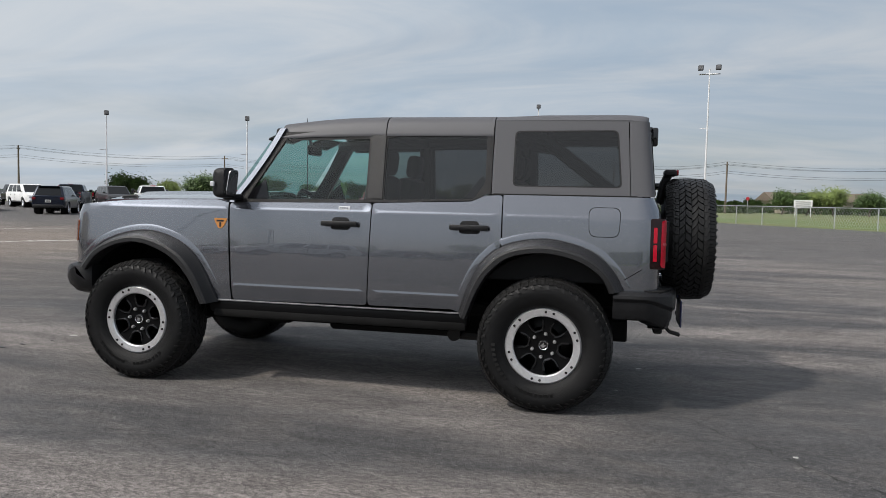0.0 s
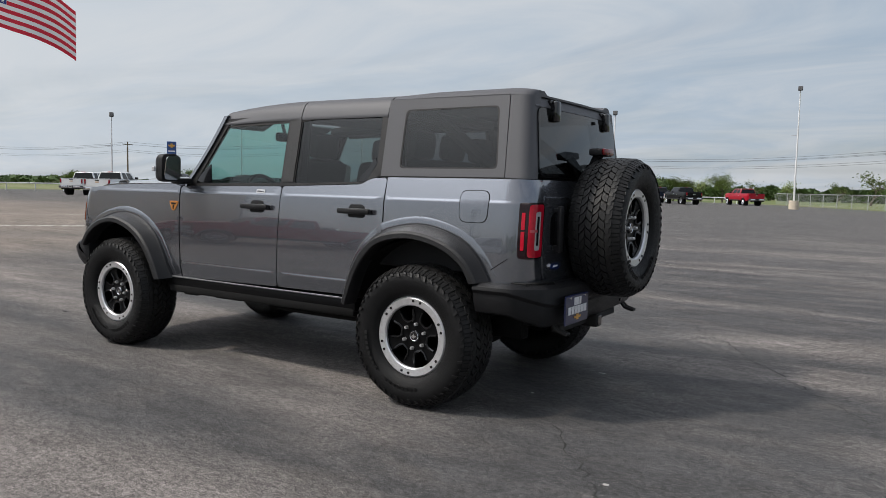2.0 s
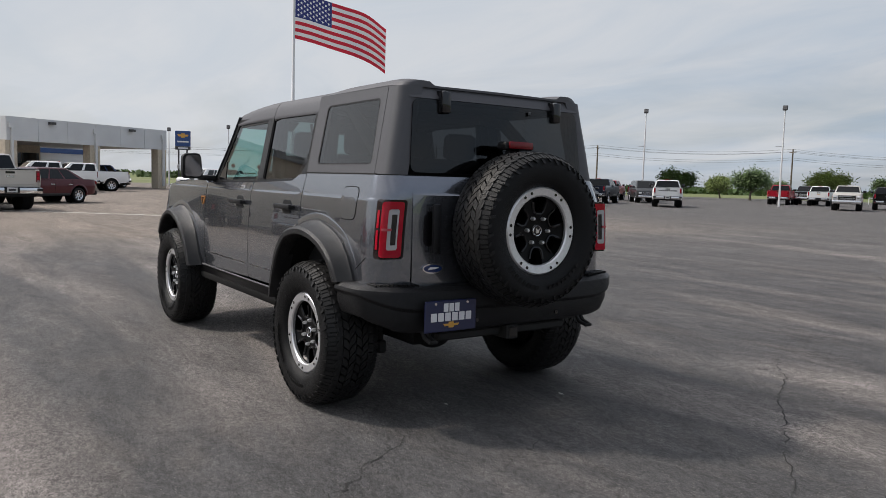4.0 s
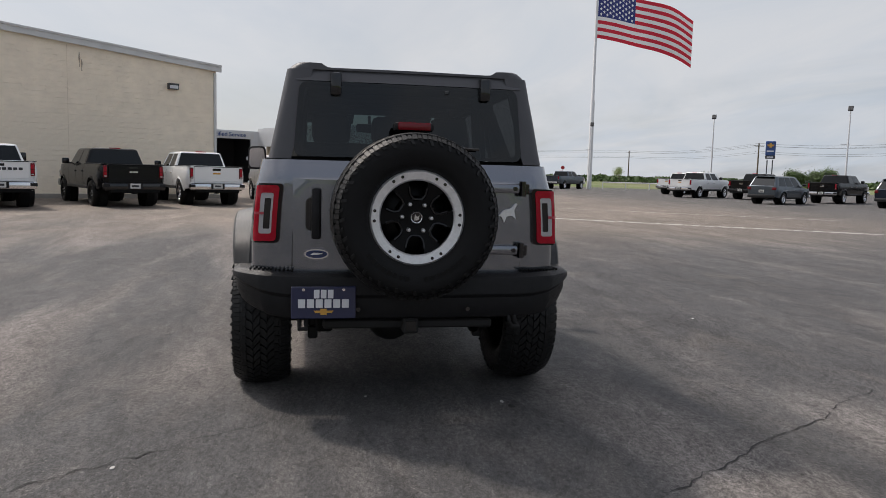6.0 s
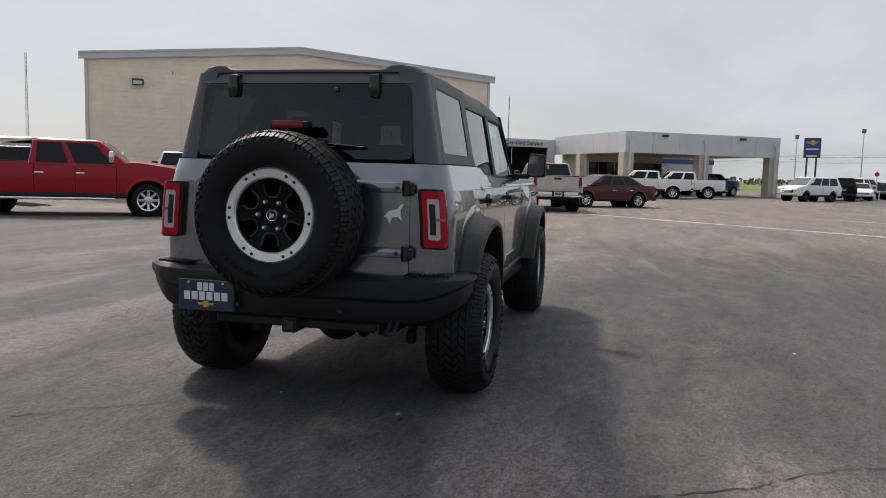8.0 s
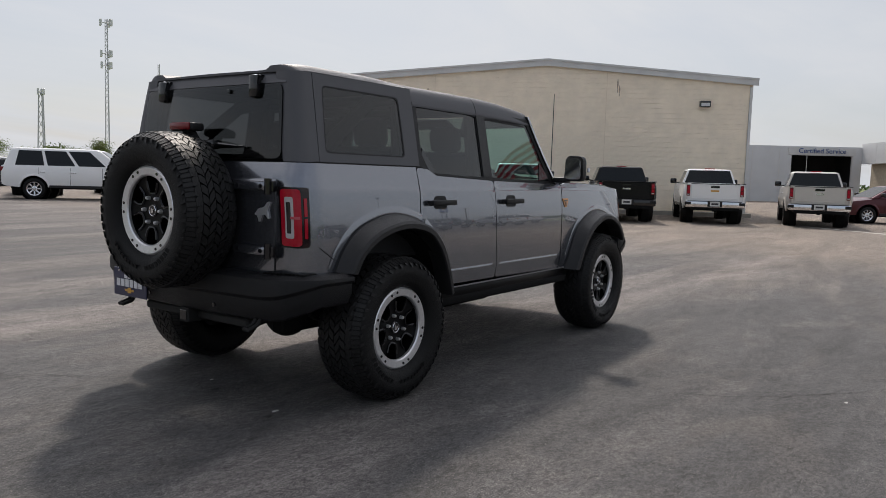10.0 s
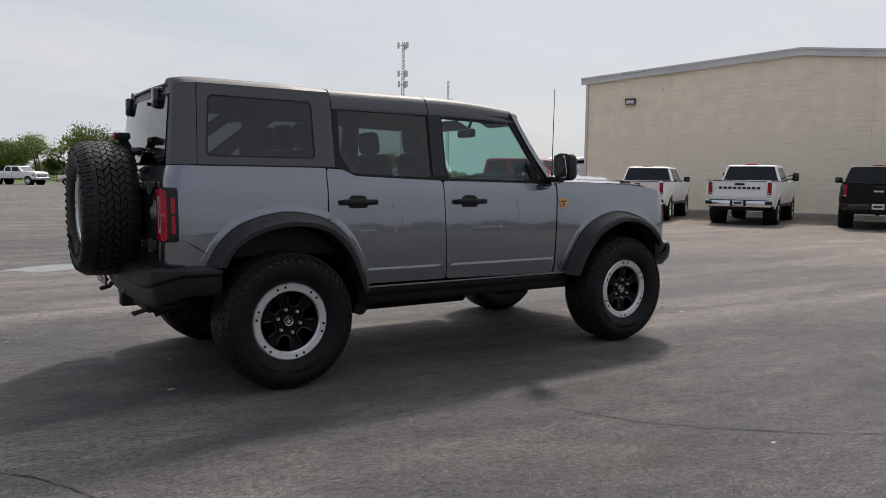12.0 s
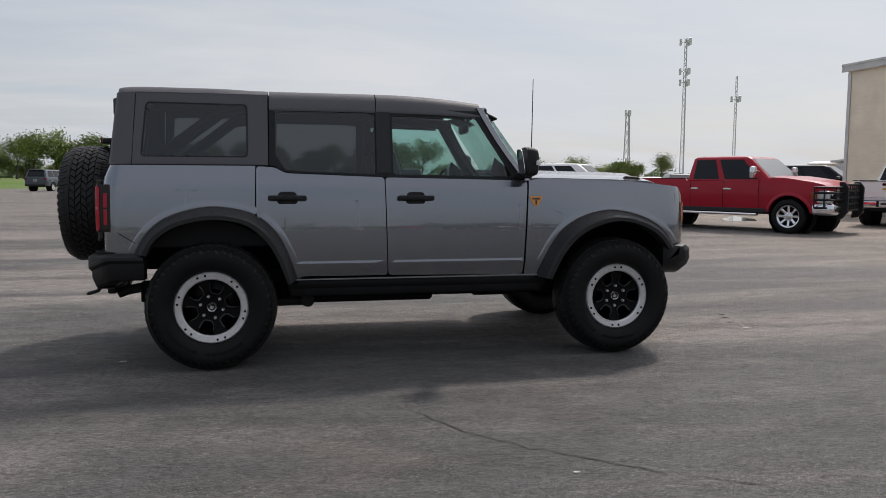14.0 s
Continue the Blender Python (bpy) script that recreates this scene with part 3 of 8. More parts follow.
def wheel_parts(root, m):
    """An off-road wheel with its outer face towards -y at y = 0, under the thing root."""
    bm = bmesh.new()
    # dish, barrel and hub
    lathe(bm, [(0.03, 0.062), (0.075, 0.055), (0.09, 0.10), (0.11, 0.125), (0.222, 0.15), (0.235, 0.02), (0.250, 0.012), (0.252, 0.05), (0.232, 0.08), (0.225, 0.26)], 48)
    wheel = part("wheel", fresh(bm), rim_black, root, "satin black six-spoke alloy wheel")
    wheel.matrix_basis = m
    # face plate with six horseshoe openings and a raised lip round each
    hole = rounded([(0.094, -0.022), (0.094, 0.022), (0.116, 0.040), (0.150, 0.047), (0.193, 0.052), (0.193, -0.052), (0.150, -0.047), (0.116, -0.040)], 0.008, 2)
    disc = [(0.207 * math.cos(k * math.tau / 48), 0.207 * math.sin(k * math.tau / 48)) for k in range(48)]

    def turned(poly, a):
        return [(x * math.cos(a) - z * math.sin(a), x * math.sin(a) + z * math.cos(a)) for x, z in poly]

    def face(x, z, d):
        return Vector((x, 0.040 - 0.10 * max(0.0, math.hypot(x, z) - 0.06) + d, z))
    holes = [turned(hole, (k + 0.5) * math.tau / 6) for k in range(6)]
    part("spoke_plate", patch(disc, face, holes=holes, step=0.022, thick=0.055, flip=True), rim_black, wheel, "satin black face with six openings")
    for h in holes:
        bm = bmesh.new()
        n = len(h)
        far = [k for k in range(n) if math.hypot(*h[k]) < 0.190]
        start = next(k for k in far if (k - 1) % n not in far)
        tube(bm, [face(h[(start + k) % n][0], h[(start + k) % n][1], -0.003) for k in range(len(far))], 0.008, 6)
        part("opening_lip", fresh(bm), lip_black, wheel)
    # tyre body
    bm = bmesh.new()
    half = [(0.235, 0.018), (0.262, -0.018), (0.285, -0.030), (0.335, -0.044), (0.375, -0.042), (0.400, -0.030), (0.416, -0.006), (0.4215, 0.03)]
    prof = half + [(r, 0.246 - y) for r, y in half[::-1]]
    lathe(bm, prof, 72, closed=True)
    part("tyre", fresh(bm), rubber, wheel, "knobbly black all-terrain tyre", sharp=50)
    # tread: slanted interlocking blocks, and hooked lugs that run over the shoulder
    n, verts, faces = 50, [], []

    def block(poly, at, lo, hi):
        base = len(verts)
        k = len(poly)
        verts.extend(tuple(at(p, q, lo)) for p, q in poly)
        c = (sum(p for p, _ in poly) / k, sum(q for _, q in poly) / k)
        verts.extend(tuple(at(p + (c[0] - p) * 0.05, q + (c[1] - q) * 0.05, hi)) for p, q in poly)
        faces.append(tuple(base + k + i for i in range(k)))
        faces.extend((base + i, base + (i + 1) % k, base + k + (i + 1) % k, base + k + i) for i in range(k))

    def on_tread(f, y, r):
        a = f * math.tau / n
        return ((r - 0.7 * (y - 0.123) ** 2) * math.cos(a), y, (r - 0.7 * (y - 0.123) ** 2) * math.sin(a))

    wall_y = [(r, y) for r, y in half if r > 0.3]
    for k in range(n):
        for y0, y1, shift, slant in ((0.004, 0.0425, 0.0, 0.50), (0.0445, 0.0820, 0.45, -0.62), (0.0840, 0.1220, 0.15, 0.70), (0.1240, 0.1620, 0.60, -0.70), (0.1640, 0.2015, 0.25, 0.62), (0.2035, 0.242, 0.7, -0.50)):
            f = k + shift
            block([(f + 0.02, y0), (f + 0.78, y0), (f + 0.97 + slant * 0.5, (y0 + y1) / 2), (f + 0.90 + slant, y1), (f + 0.14 + slant, y1), (f + 0.09 + slant * 0.5, (y0 + y1) / 2)], on_tread, 0.417, 0.4385)
        for side in (0, 1):
            def on_wall(f, r, h, side=side):
                a = (f + 0.5 * side) * math.tau / n
                y = table(r, wall_y) - h
                return (r * math.cos(a), y if side == 0 else 0.246 - y, r * math.sin(a))
            deep = 0.372 if k % 2 else 0.384
            for hook in ([(k + 0.05, 0.400), (k + 0.48, 0.400), (k + 0.52, 0.4345), (k + 0.05, 0.4345)],
                         [(k + 0.30, deep), (k + 0.62, deep), (k + 0.86, 0.398), (k + 0.50, 0.398)],
                         [(k + 0.62, 0.402), (k + 0.92, 0.402), (k + 0.90, 0.430), (k + 0.60, 0.430)]):
                block(hook if side == 0 else hook[::-1], on_wall, -0.012, 0.010)
    me = bpy.data.meshes.new("tread")
    me.from_pydata(verts, [], faces)
    bm = bmesh.new()
    bm.from_mesh(me)
    bpy.data.meshes.remove(me)
    tread = part("tread", fresh(bm), tread_rubber, wheel, smooth=False)
    tread["kind"] = "stuff"
    # rim-guard lettering as plain bars, in two arcs
    for base in (-math.pi / 2 - 0.5, -math.pi / 2 + 0.55):
        bm = bmesh.new()
        for k in range(8):
            a = base + (k - 3.5) * 0.105
            mm = Matrix.Rotation(-a, 4, "Y") @ Matrix.Translation((0.318, -0.0425, 0)) @ Matrix.Rotation(radians(17), 4, "Z")
            box(bm, (0, 0, 0), (0.036, 0.004, 0.020), 0, mm)
        part("lettering", bm, rubber_mark, wheel, "raised bars of faint sidewall lettering", smooth=False)
    bm = bmesh.new()
    lathe(bm, [(0.191, 0.022), (0.191, 0.006), (0.198, -0.002), (0.237, -0.006), (0.246, 0.002), (0.249, 0.020)], 64, closed=True)
    part("trim_ring", fresh(bm), alloy, wheel, "machined silver trim ring")
    bolt = None
    for k in range(12):
        a = (k // 2) * math.tau / 6 + (0.115 if k % 2 else -0.115)
        mm = Matrix.Rotation(-a, 4, "Y") @ Matrix.Translation((0.222, -0.0045, 0))
        if bolt is None:
            bm = bmesh.new()
            lathe(bm, [(0.0008, -0.003), (0.0082, -0.003), (0.0092, 0.002)], 8)
            bolt = part("bolt", fresh(bm), gloss_black, wheel)
            bolt.matrix_basis = mm
        else:
            again(bolt, mm)
    bm = bmesh.new()
    lathe(bm, [(0.0008, 0.030), (0.030, 0.030), (0.036, 0.036), (0.040, 0.075)], 24)
    cap = part("center_cap", fresh(bm), gloss_black, wheel)
    bm = bmesh.new()
    lathe(bm, [(0.026, 0.029), (0.029, 0.027), (0.031, 0.030)], 24)
    prism(bm, [(-0.012, -0.016), (0.010, -0.012), (0.014, 0.012), (0.002, 0.004), (-0.010, 0.016)], 0.027, 0.031, lambda p, q, d: (p, d, q))
    part("cap_emblem", fresh(bm), chrome, wheel, "small silver emblem", smooth=False)
    nut = None
    for k in range(6):
        a = k * math.tau / 6
        mm = Matrix.Rotation(-a, 4, "Y") @ Matrix.Translation((0.076, 0.03, 0))
        if nut is None:
            bm = bmesh.new()
            lathe(bm, [(0.0008, -0.016), (0.008, -0.015), (0.012, -0.006), (0.0125, 0.03)], 6)
            nut = part("lug_nut", fresh(bm), alloy, wheel, "chrome lug nut")
            nut.matrix_basis = mm
        else:
            again(nut, mm)
    return wheel


def copy_part(ob, m, parent):
    c = copy_thing(ob, m)
    c.parent = parent
    return c


suv = thing("suv", "metallic grey boxy four-door off-road SUV with hardtop and rear spare wheel", "car")

# -- surfaces --
LOWER = [(0.50, 0.836), (0.714, 0.8705), (0.721, 0.8675), (0.80, 0.8680), (0.95, 0.8665), (1.08, 0.860), (1.18, 0.852), (1.235, 0.8465), (1.256, 0.844), (1.263, 0.8405), (1.40, 0.805)]
REAR_C, REAR_R, NOSE_C, NOSE_R = -2.045, 0.135, 1.935, 0.175


def lower(s):
    """The painted lower body on side s: u runs along the side and round the corners."""
    def at(u, z, d=0.0):
        w = table(z, LOWER)
        if u > 0.85:
            w += 0.018 * min(1, (u - 0.85) / 0.5) * max(0, min(1, (1.30 - z) / 0.3))
        if u < REAR_C:
            a = (REAR_C - u) / REAR_R
            if a < math.pi / 2:
                p, n = (REAR_C - REAR_R * math.sin(a), w - REAR_R + REAR_R * math.cos(a)), (-math.sin(a), math.cos(a))
            else:
                p, n = (REAR_C - REAR_R, w - REAR_R - (REAR_C - u - REAR_R * math.pi / 2)), (-1, 0)
        elif u > NOSE_C:
            a = (u - NOSE_C) / NOSE_R
            if a < math.pi / 2:
                p, n = (NOSE_C + NOSE_R * math.sin(a), w - NOSE_R + NOSE_R * math.cos(a)), (math.sin(a), math.cos(a))
            else:
                p, n = (NOSE_C + NOSE_R, w - NOSE_R - (u - NOSE_C - NOSE_R * math.pi / 2)), (1, 0)
            k = max(0.0, z - 1.16)
            p = (p[0] - 1.3 * k * k * max(0, math.sin(min(a, math.pi / 2))) * 3, p[1])
        else:
            p, n = (u, w), (0, 1)
        lean = 0.42 * max(0.0, z - 1.300) * max(0.0, -n[0])
        return Vector((p[0] - n[0] * d + lean, s * (p[1] - n[1] * d), z))
    return at


def upper(s, proud=0.0):
    """The cabin sides above the belt, leaning in, with the rear corner."""
    def at(u, z, d=0.0):
        d = d - proud
        w = 0.772 - (z - 1.40) * 0.196
        rc = -2.080 + (z - 1.40) * 0.10
        r = 0.060
        if u < rc:
            a = (rc - u) / r
            if a < math.pi / 2:
                p, n = (rc - r * math.sin(a), w - r + r * math.cos(a)), (-math.sin(a), math.cos(a))
            else:
                p, n = (rc - r, w - r - (rc - u - r * math.pi / 2)), (-1, 0)
        else:
            p, n = (u, w), (0, 1)
        return Vector((p[0] - n[0] * d, s * (p[1] - n[1] * d), z))
    return at


FLARE_R = smooth_line([(-1.965, 0.805), (-1.885, 0.935), (-1.74, 1.045), (-1.48, 1.108), (-1.22, 1.068), (-1.07, 0.965), (-0.975, 0.815), (-0.90, 0.605)])
OPEN_R = smooth_line([(-1.875, 0.79), (-1.815, 0.895), (-1.67, 0.985), (-1.46, 1.025), (-1.26, 0.995), (-1.135, 0.905), (-1.045, 0.775), (-0.965, 0.575)])
FLARE_F = smooth_line([(0.865, 0.585), (0.95, 0.775), (1.06, 0.93), (1.22, 1.03), (1.43, 1.078), (1.66, 1.042), (1.845, 0.952), (1.965, 0.812)])
OPEN_F = smooth_line([(0.955, 0.575), (1.045, 0.755), (1.16, 0.885), (1.31, 0.965), (1.47, 0.998), (1.64, 0.968), (1.79, 0.888), (1.885, 0.782)])

DOOR_F = rounded([(0.790, 1.300), (-0.272, 1.318), (-0.254, 0.618), (0.755, 0.604)], 0.03)
DOOR_R = rounded([(-0.279, 1.318), (-0.965, 1.343), (-1.050, 1.384), (-1.168, 1.390), (-1.171, 1.05), (-1.05, 0.93), (-0.955, 0.80), (-0.885, 0.622), (-0.261, 0.618)], 0.025)
QUARTER = [(-1.174, 1.392), (-2.045, 1.392), (-2.345, 1.392), (-2.345, 0.795), (-1.97, 0.795)] + [(x, z - 0.012) for x, z in FLARE_R if z > 0.80 and x < -1.17]
FENDER = [(0.802, 1.298), (0.90, 1.318), (1.20, 1.312), (1.62, 1.298), (1.98, 1.264), (2.30, 1.235), (2.30, 0.83), (1.955, 0.82)] + [(x, z - 0.012) for x, z in FLARE_F[::-1] if x < 1.955] + [(0.768, 0.60)]

for s in (1, -1):
    at = lower(s)
    side = "left" if s > 0 else "right"
    fl = s > 0
    fender = part("fender", patch(FENDER, at, step=0.05, lines=(1.246, 1.256, 1.263, 1.273), flip=not fl), paint_grey, suv)
    df = part("door", patch(DOOR_F, at, step=0.055, lines=(0.704, 0.714, 0.721, 0.731, 1.246, 1.256, 1.263, 1.273), flip=fl), paint_grey, suv)
    dr = part("door", patch(DOOR_R, at, step=0.055, lines=(0.704, 0.714, 0.721, 0.731, 1.246, 1.256, 1.263, 1.273), flip=fl), paint_grey, suv)
    quarter = part("quarter_panel", patch(QUARTER, at, step=0.045, lines=(1.246, 1.256, 1.263, 1.273), flip=fl), paint_grey, suv)
    # dark metal behind the shut lines
    part("door_aperture", patch([(0.80, 1.29), (-1.2, 1.33), (-1.2, 1.06), (-0.95, 0.64), (0.76, 0.62)], lambda u, z, d, at=at: at(u, z, d + 0.014), step=0.15, thick=0.02, flip=fl), under_black, suv)
    # handles
    for door, x in ((df, -0.055), (dr, -0.96)):
        w = table(1.17, LOWER)
        bm = bmesh.new()
        box(bm, (x, s * (w + 0.034), 1.172), (0.262, 0.026, 0.036), 0.010, seg=2)
        for k in (-1, 1):
            box(bm, (x + k * 0.105, s * (w + 0.014), 1.172), (0.035, 0.03, 0.026), 0.005)
        part("handle", bm, black_plastic, door, "black pull handle")
        bm = bmesh.new()
        pl = rounded([(x - 0.075, 1.130), (x + 0.075, 1.130), (x + 0.062, 1.215), (x - 0.062, 1.215)], 0.03)
        part("handle_cup", patch(pl, lambda u, z, d, at=at: at(u, z, d - 0.003), step=0.02, thick=0.006, flip=fl), black_plastic, door)
    if s > 0:
        pl = rounded([(-0.035, 1.268), (-0.118, 1.268), (-0.118, 1.292), (-0.035, 1.292)], 0.008)
        part("keypad", patch(pl, lambda u, z, d, at=at: at(u, z, d - 0.004), step=0.02, thick=0.006, flip=fl), lens_white, df, "small keypad with a row of dark dots")
        for k in range(5):
            bm = bmesh.new()
            box(bm, tuple(at(-0.05 - 0.013 * k, 1.280, -0.006)), (0.007, 0.003, 0.008))
            part("keypad_button", bm, gloss_black, df)
        rim = rounded([(-1.728, 1.325), (-1.932, 1.325), (-1.925, 1.135), (-1.735, 1.135)], 0.05)
        inner = [(p[0] + (-1.83 - p[0]) * 0.04, p[1] + (1.23 - p[1]) * 0.04) for p in rim]
        part("fuel_door_gap", patch(rim, lambda u, z, d, at=at: at(u, z, d - 0.001), holes=[inner], step=0.02, thick=0.0, flip=fl), under_black, quarter)
        part("fuel_door", patch(inner, lambda u, z, d, at=at: at(u, z, d - 0.003), step=0.03, thick=0.004, flip=fl), paint_grey, quarter)
    # seam between the quarter panel and its lower corner
    a, b = Vector((-2.07, 0.94)), Vector((-1.925, 0.845))
    bm = bmesh.new()
    loft(bm, [[at(p.x, p.y + e, -0.001) for e in (-0.003, 0.003)] for p in (a.lerp(b, k / 6) for k in range(7))])
    part("panel_seam", bm, under_black, quarter, smooth=False)
    # badge
    tri = rounded([(0.800, 1.185), (0.905, 1.185), (0.893, 1.155), (0.868, 1.112), (0.838, 1.112), (0.812, 1.155)], 0.012)
    part("badge", patch(tri, lambda u, z, d, at=at: at(u, z, d - 0.005), step=0.02, thick=0.006, flip=fl), badge_orange, fender, "small orange triangular badge")
    for pl in ([(0.822, 1.172), (0.884, 1.172), (0.878, 1.160), (0.828, 1.160)], [(0.846, 1.155), (0.860, 1.155), (0.858, 1.123), (0.848, 1.123)]):
        part("badge_mark", patch(pl, lambda u, z, d, at=at: at(u, z, d - 0.008), step=0.02, thick=0.003, flip=fl), gloss_black, fender)
    # flares
    for out, op in ((FLARE_R, OPEN_R), (FLARE_F, OPEN_F)):
        rows = []
        n = len(out)
        for k in range(n):
            o, i = Vector(out[k]), Vector(op[min(len(op) - 1, round(k * (len(op) - 1) / (n - 1)))])
            base = table(o.y, LOWER) - 0.006
            e = math.sin(math.pi * min(1, max(0, k / (n - 1))))
            bulge = 0.992 - 0.02 * (1 - e)
            m1, m2 = o.lerp(i, 0.16), o.lerp(i, 0.42)
            rows.append([(o.x, s * base, o.y), (o.x, s * (base + 0.022), o.y), (m1.x, s * (base + 0.040), m1.y), (m2.x, s * (bulge - 0.012), m2.y), (o.lerp(i, 0.60).x, s * bulge, o.lerp(i, 0.60).y),
                         (o.lerp(i, 0.93).x, s * bulge, o.lerp(i, 0.93).y), (i.x, s * (bulge - 0.010), i.y), (i.x, s * (bulge - 0.12), i.y)])
        bm = bmesh.new()
        loft(bm, rows, cap=True)
        part("fender_flare", fresh(bm), flare_plastic, suv, "wide dark grey plastic wheel-arch flare", sharp=28)
        # painted lip of the body over the flare
        runs = ((fender, 0, n),) if out is FLARE_F else ((quarter, 0, next(k for k in range(n) if out[k][0] > -1.176)), (dr, next(k for k in range(n) if out[k][0] > -1.166), n))
        for owner, k0, k1 in runs:
            rows = []
            for k in range(k0, k1):
                o = Vector(out[k])
                t2 = Vector(out[min(k + 1, n - 1)]) - Vector(out[max(k - 1, 0)])
                nrm = Vector((-t2.y, t2.x)).normalized()
                if nrm.dot(o - Vector((WHEEL_X if out is FLARE_F else -WHEEL_X, 0.45))) < 0:
                    nrm = -nrm
                e = math.sin(math.pi * k / (n - 1)) ** 0.6
                row = []
                for off, h in ((0.056, -0.003), (0.046, 0.0010 * e), (0.030, 0.0026 * e), (0.014, 0.0042 * e), (0.004, 0.0046 * e), (-0.002, 0.002 * e), (-0.008, -0.012)):
                    p = o + nrm * off
                    row.append(tuple(at(p.x, p.y, -h)))
                rows.append(row)
            bm = bmesh.new()
            loft(bm, rows)
            part("arch_lip", fresh(bm), paint_grey, owner, sharp=60)
        # wheel housing
        bm = bmesh.new()
        cx = 1.4745 if out is FLARE_F else -1.4745
        arc = [(cx + 0.56 * math.cos(a), 0.42 + 0.60 * math.sin(a)) for a in [math.pi * (0.12 + 0.76 * k / 16) for k in range(17)]]
        loft(bm, [[(x, s * 0.90, z), (x, s * 0.42, z)] for x, z in arc])
        bm.faces.new([bm.verts.new((x, s * 0.42, z)) for x, z in arc])
        part("wheel_housing", fresh(bm), under_black, suv)
    # tail lamp: a box round the corner, v runs from the side over the corner to the rear face
    def lamp_at(v, z, d=0.0, s=s):
        w, r, xc = table(z, LOWER) - 0.022, 0.03, -2.178
        if v < 0:
            p, n = (xc - v, w), (0, 1)
        elif v < r * math.pi / 2:
            a = v / r
            p, n = (xc - r * math.sin(a), w - r + r * math.cos(a)), (-math.sin(a), math.cos(a))
        else:
            p, n = (xc - r, w - r - (v - r * math.pi / 2)), (-1, 0)
        return Vector((p[0] - n[0] * d, s * (p[1] - n[1] * d), z))
    lamp = rounded([(-0.066, 1.262), (0.152, 1.262), (0.152, 0.944), (-0.060, 0.944)], 0.025)
    tl = part("tail_lamp", patch(lamp, lamp_at, step=0.016, thick=0.05, flip=fl), lens_dark, suv, "upright tail lamp in a dark surround")
    red = rounded([(0.004, 1.252), (0.132, 1.252), (0.132, 0.954), (0.004, 0.954)], 0.022)
    slot = rounded([(0.040, 1.212), (0.106, 1.212), (0.106, 0.994), (0.040, 0.994)], 0.014)
    part("red_lens", patch(red, lambda v, z, d: lamp_at(v, z, d - 0.006), holes=[slot], step=0.016, thick=0.012, flip=fl), lens_red, tl, "red lens")
    for z0, z1 in ((1.205, 1.108), (1.098, 0.992)):
        part("side_lens", patch(rounded([(-0.042, z0), (-0.020, z0), (-0.020, z1), (-0.042, z1)], 0.005), lambda v, z, d: lamp_at(v, z, d - 0.003), step=0.016, thick=0.005, flip=fl), lens_red, tl, "red strip on the lamp side")
    core = rounded([(0.062, 1.184), (0.096, 1.184), (0.096, 1.020), (0.062, 1.020)], 0.006)
    part("reverse_lens", patch(slot, lambda v, z, d: lamp_at(v, z, d - 0.003), holes=[core], step=0.016, thick=0.008, flip=fl), lens_grey, tl)
    part("lamp_core", patch(core, lambda v, z, d: lamp_at(v, z, d - 0.001), step=0.016, thick=0.004, flip=fl), gloss_black, tl)
    part("lamp_bar", patch([(0.012, 1.110), (0.062, 1.110), (0.062, 1.096), (0.012, 1.096)], lambda v, z, d: lamp_at(v, z, d - 0.009), step=0.016, thick=0.008, flip=fl), lens_pink, tl, "pale red bar")
    # side marker by the nose
    pl = rounded([(2.045, 1.14), (2.115, 1.14), (2.115, 0.985), (2.045, 0.985)], 0.012)
    part("side_marker", patch(pl, lambda u, z, d, at=at: at(u, z, d - 0.006), step=0.03, thick=0.008, flip=not fl), lens_amber, fender, "amber side marker lens")

    # -- cabin side above the belt --
    gt = upper(s)
    qw = rounded([(-1.898, 1.826), (-1.932, 1.450), (-1.224, 1.450), (-1.224, 1.822)], 0.035)
    top = [(-1.088, 1.397), (-1.984, 1.397), (-1.958, 1.884), (-1.088, 1.890)]
    hard = part("hardtop_side", patch(top, gt, holes=[qw], step=0.07, thick=0.03, flip=fl), hardtop_grey, suv, "satin dark grey hardtop side")
    part("quarter_window", patch(qw, lambda u, z, d, gt=gt: gt(u, z, d + 0.004), step=0.12, thick=0.0, flip=fl), glass_dark, suv, "tinted quarter window")
    bm = bmesh.new()
    loft(bm, [[at(u, 1.3905, 0.006), gt(u, 1.401, -0.003)] for u in (-1.10, -1.3, -1.5, -1.7, -1.9, -2.03)])
    part("belt_seal", fresh(bm), under_black, suv)
    edge = [(p[0] + (-1.570 - p[0]) * 0.028, p[1] + (1.637 - p[1]) * 0.045) for p in qw]
    part("window_seal", patch(qw, lambda u, z, d, gt=gt: gt(u, z, d + 0.001), holes=[edge], step=0.06, thick=0.004, flip=fl), black_plastic, suv)
    pil = [(-1.988, 1.397), (-2.235, 1.397), (-2.205, 1.884), (-1.964, 1.884)]
    part("rear_pillar", patch(pil, gt, step=0.03, thick=0.02, flip=fl), hardtop_grey, suv)
    wr = rounded([(-1.035, 1.792), (-1.040, 1.475), (-0.965, 1.362), (-0.335, 1.342), (-0.335, 1.782)], 0.015)
    wf = rounded([(-0.205, 1.775), (-0.205, 1.340), (0.690, 1.326), (0.660, 1.385), (0.415, 1.775)], 0.015)
    frame_line = [(-1.080, 1.822), (-1.080, 1.400), (-1.045, 1.392), (-0.965, 1.350), (-0.28, 1.322), (0.775, 1.302), (0.760, 1.345), (0.470, 1.812), (-0.30, 1.822)]
    part("window_frame", patch(frame_line, lambda u, z, d, gt=gt: gt(u, z, d + 0.010), holes=[wr, wf], step=0.06, thick=0.03, flip=fl), black_plastic, suv, "black door window frame")
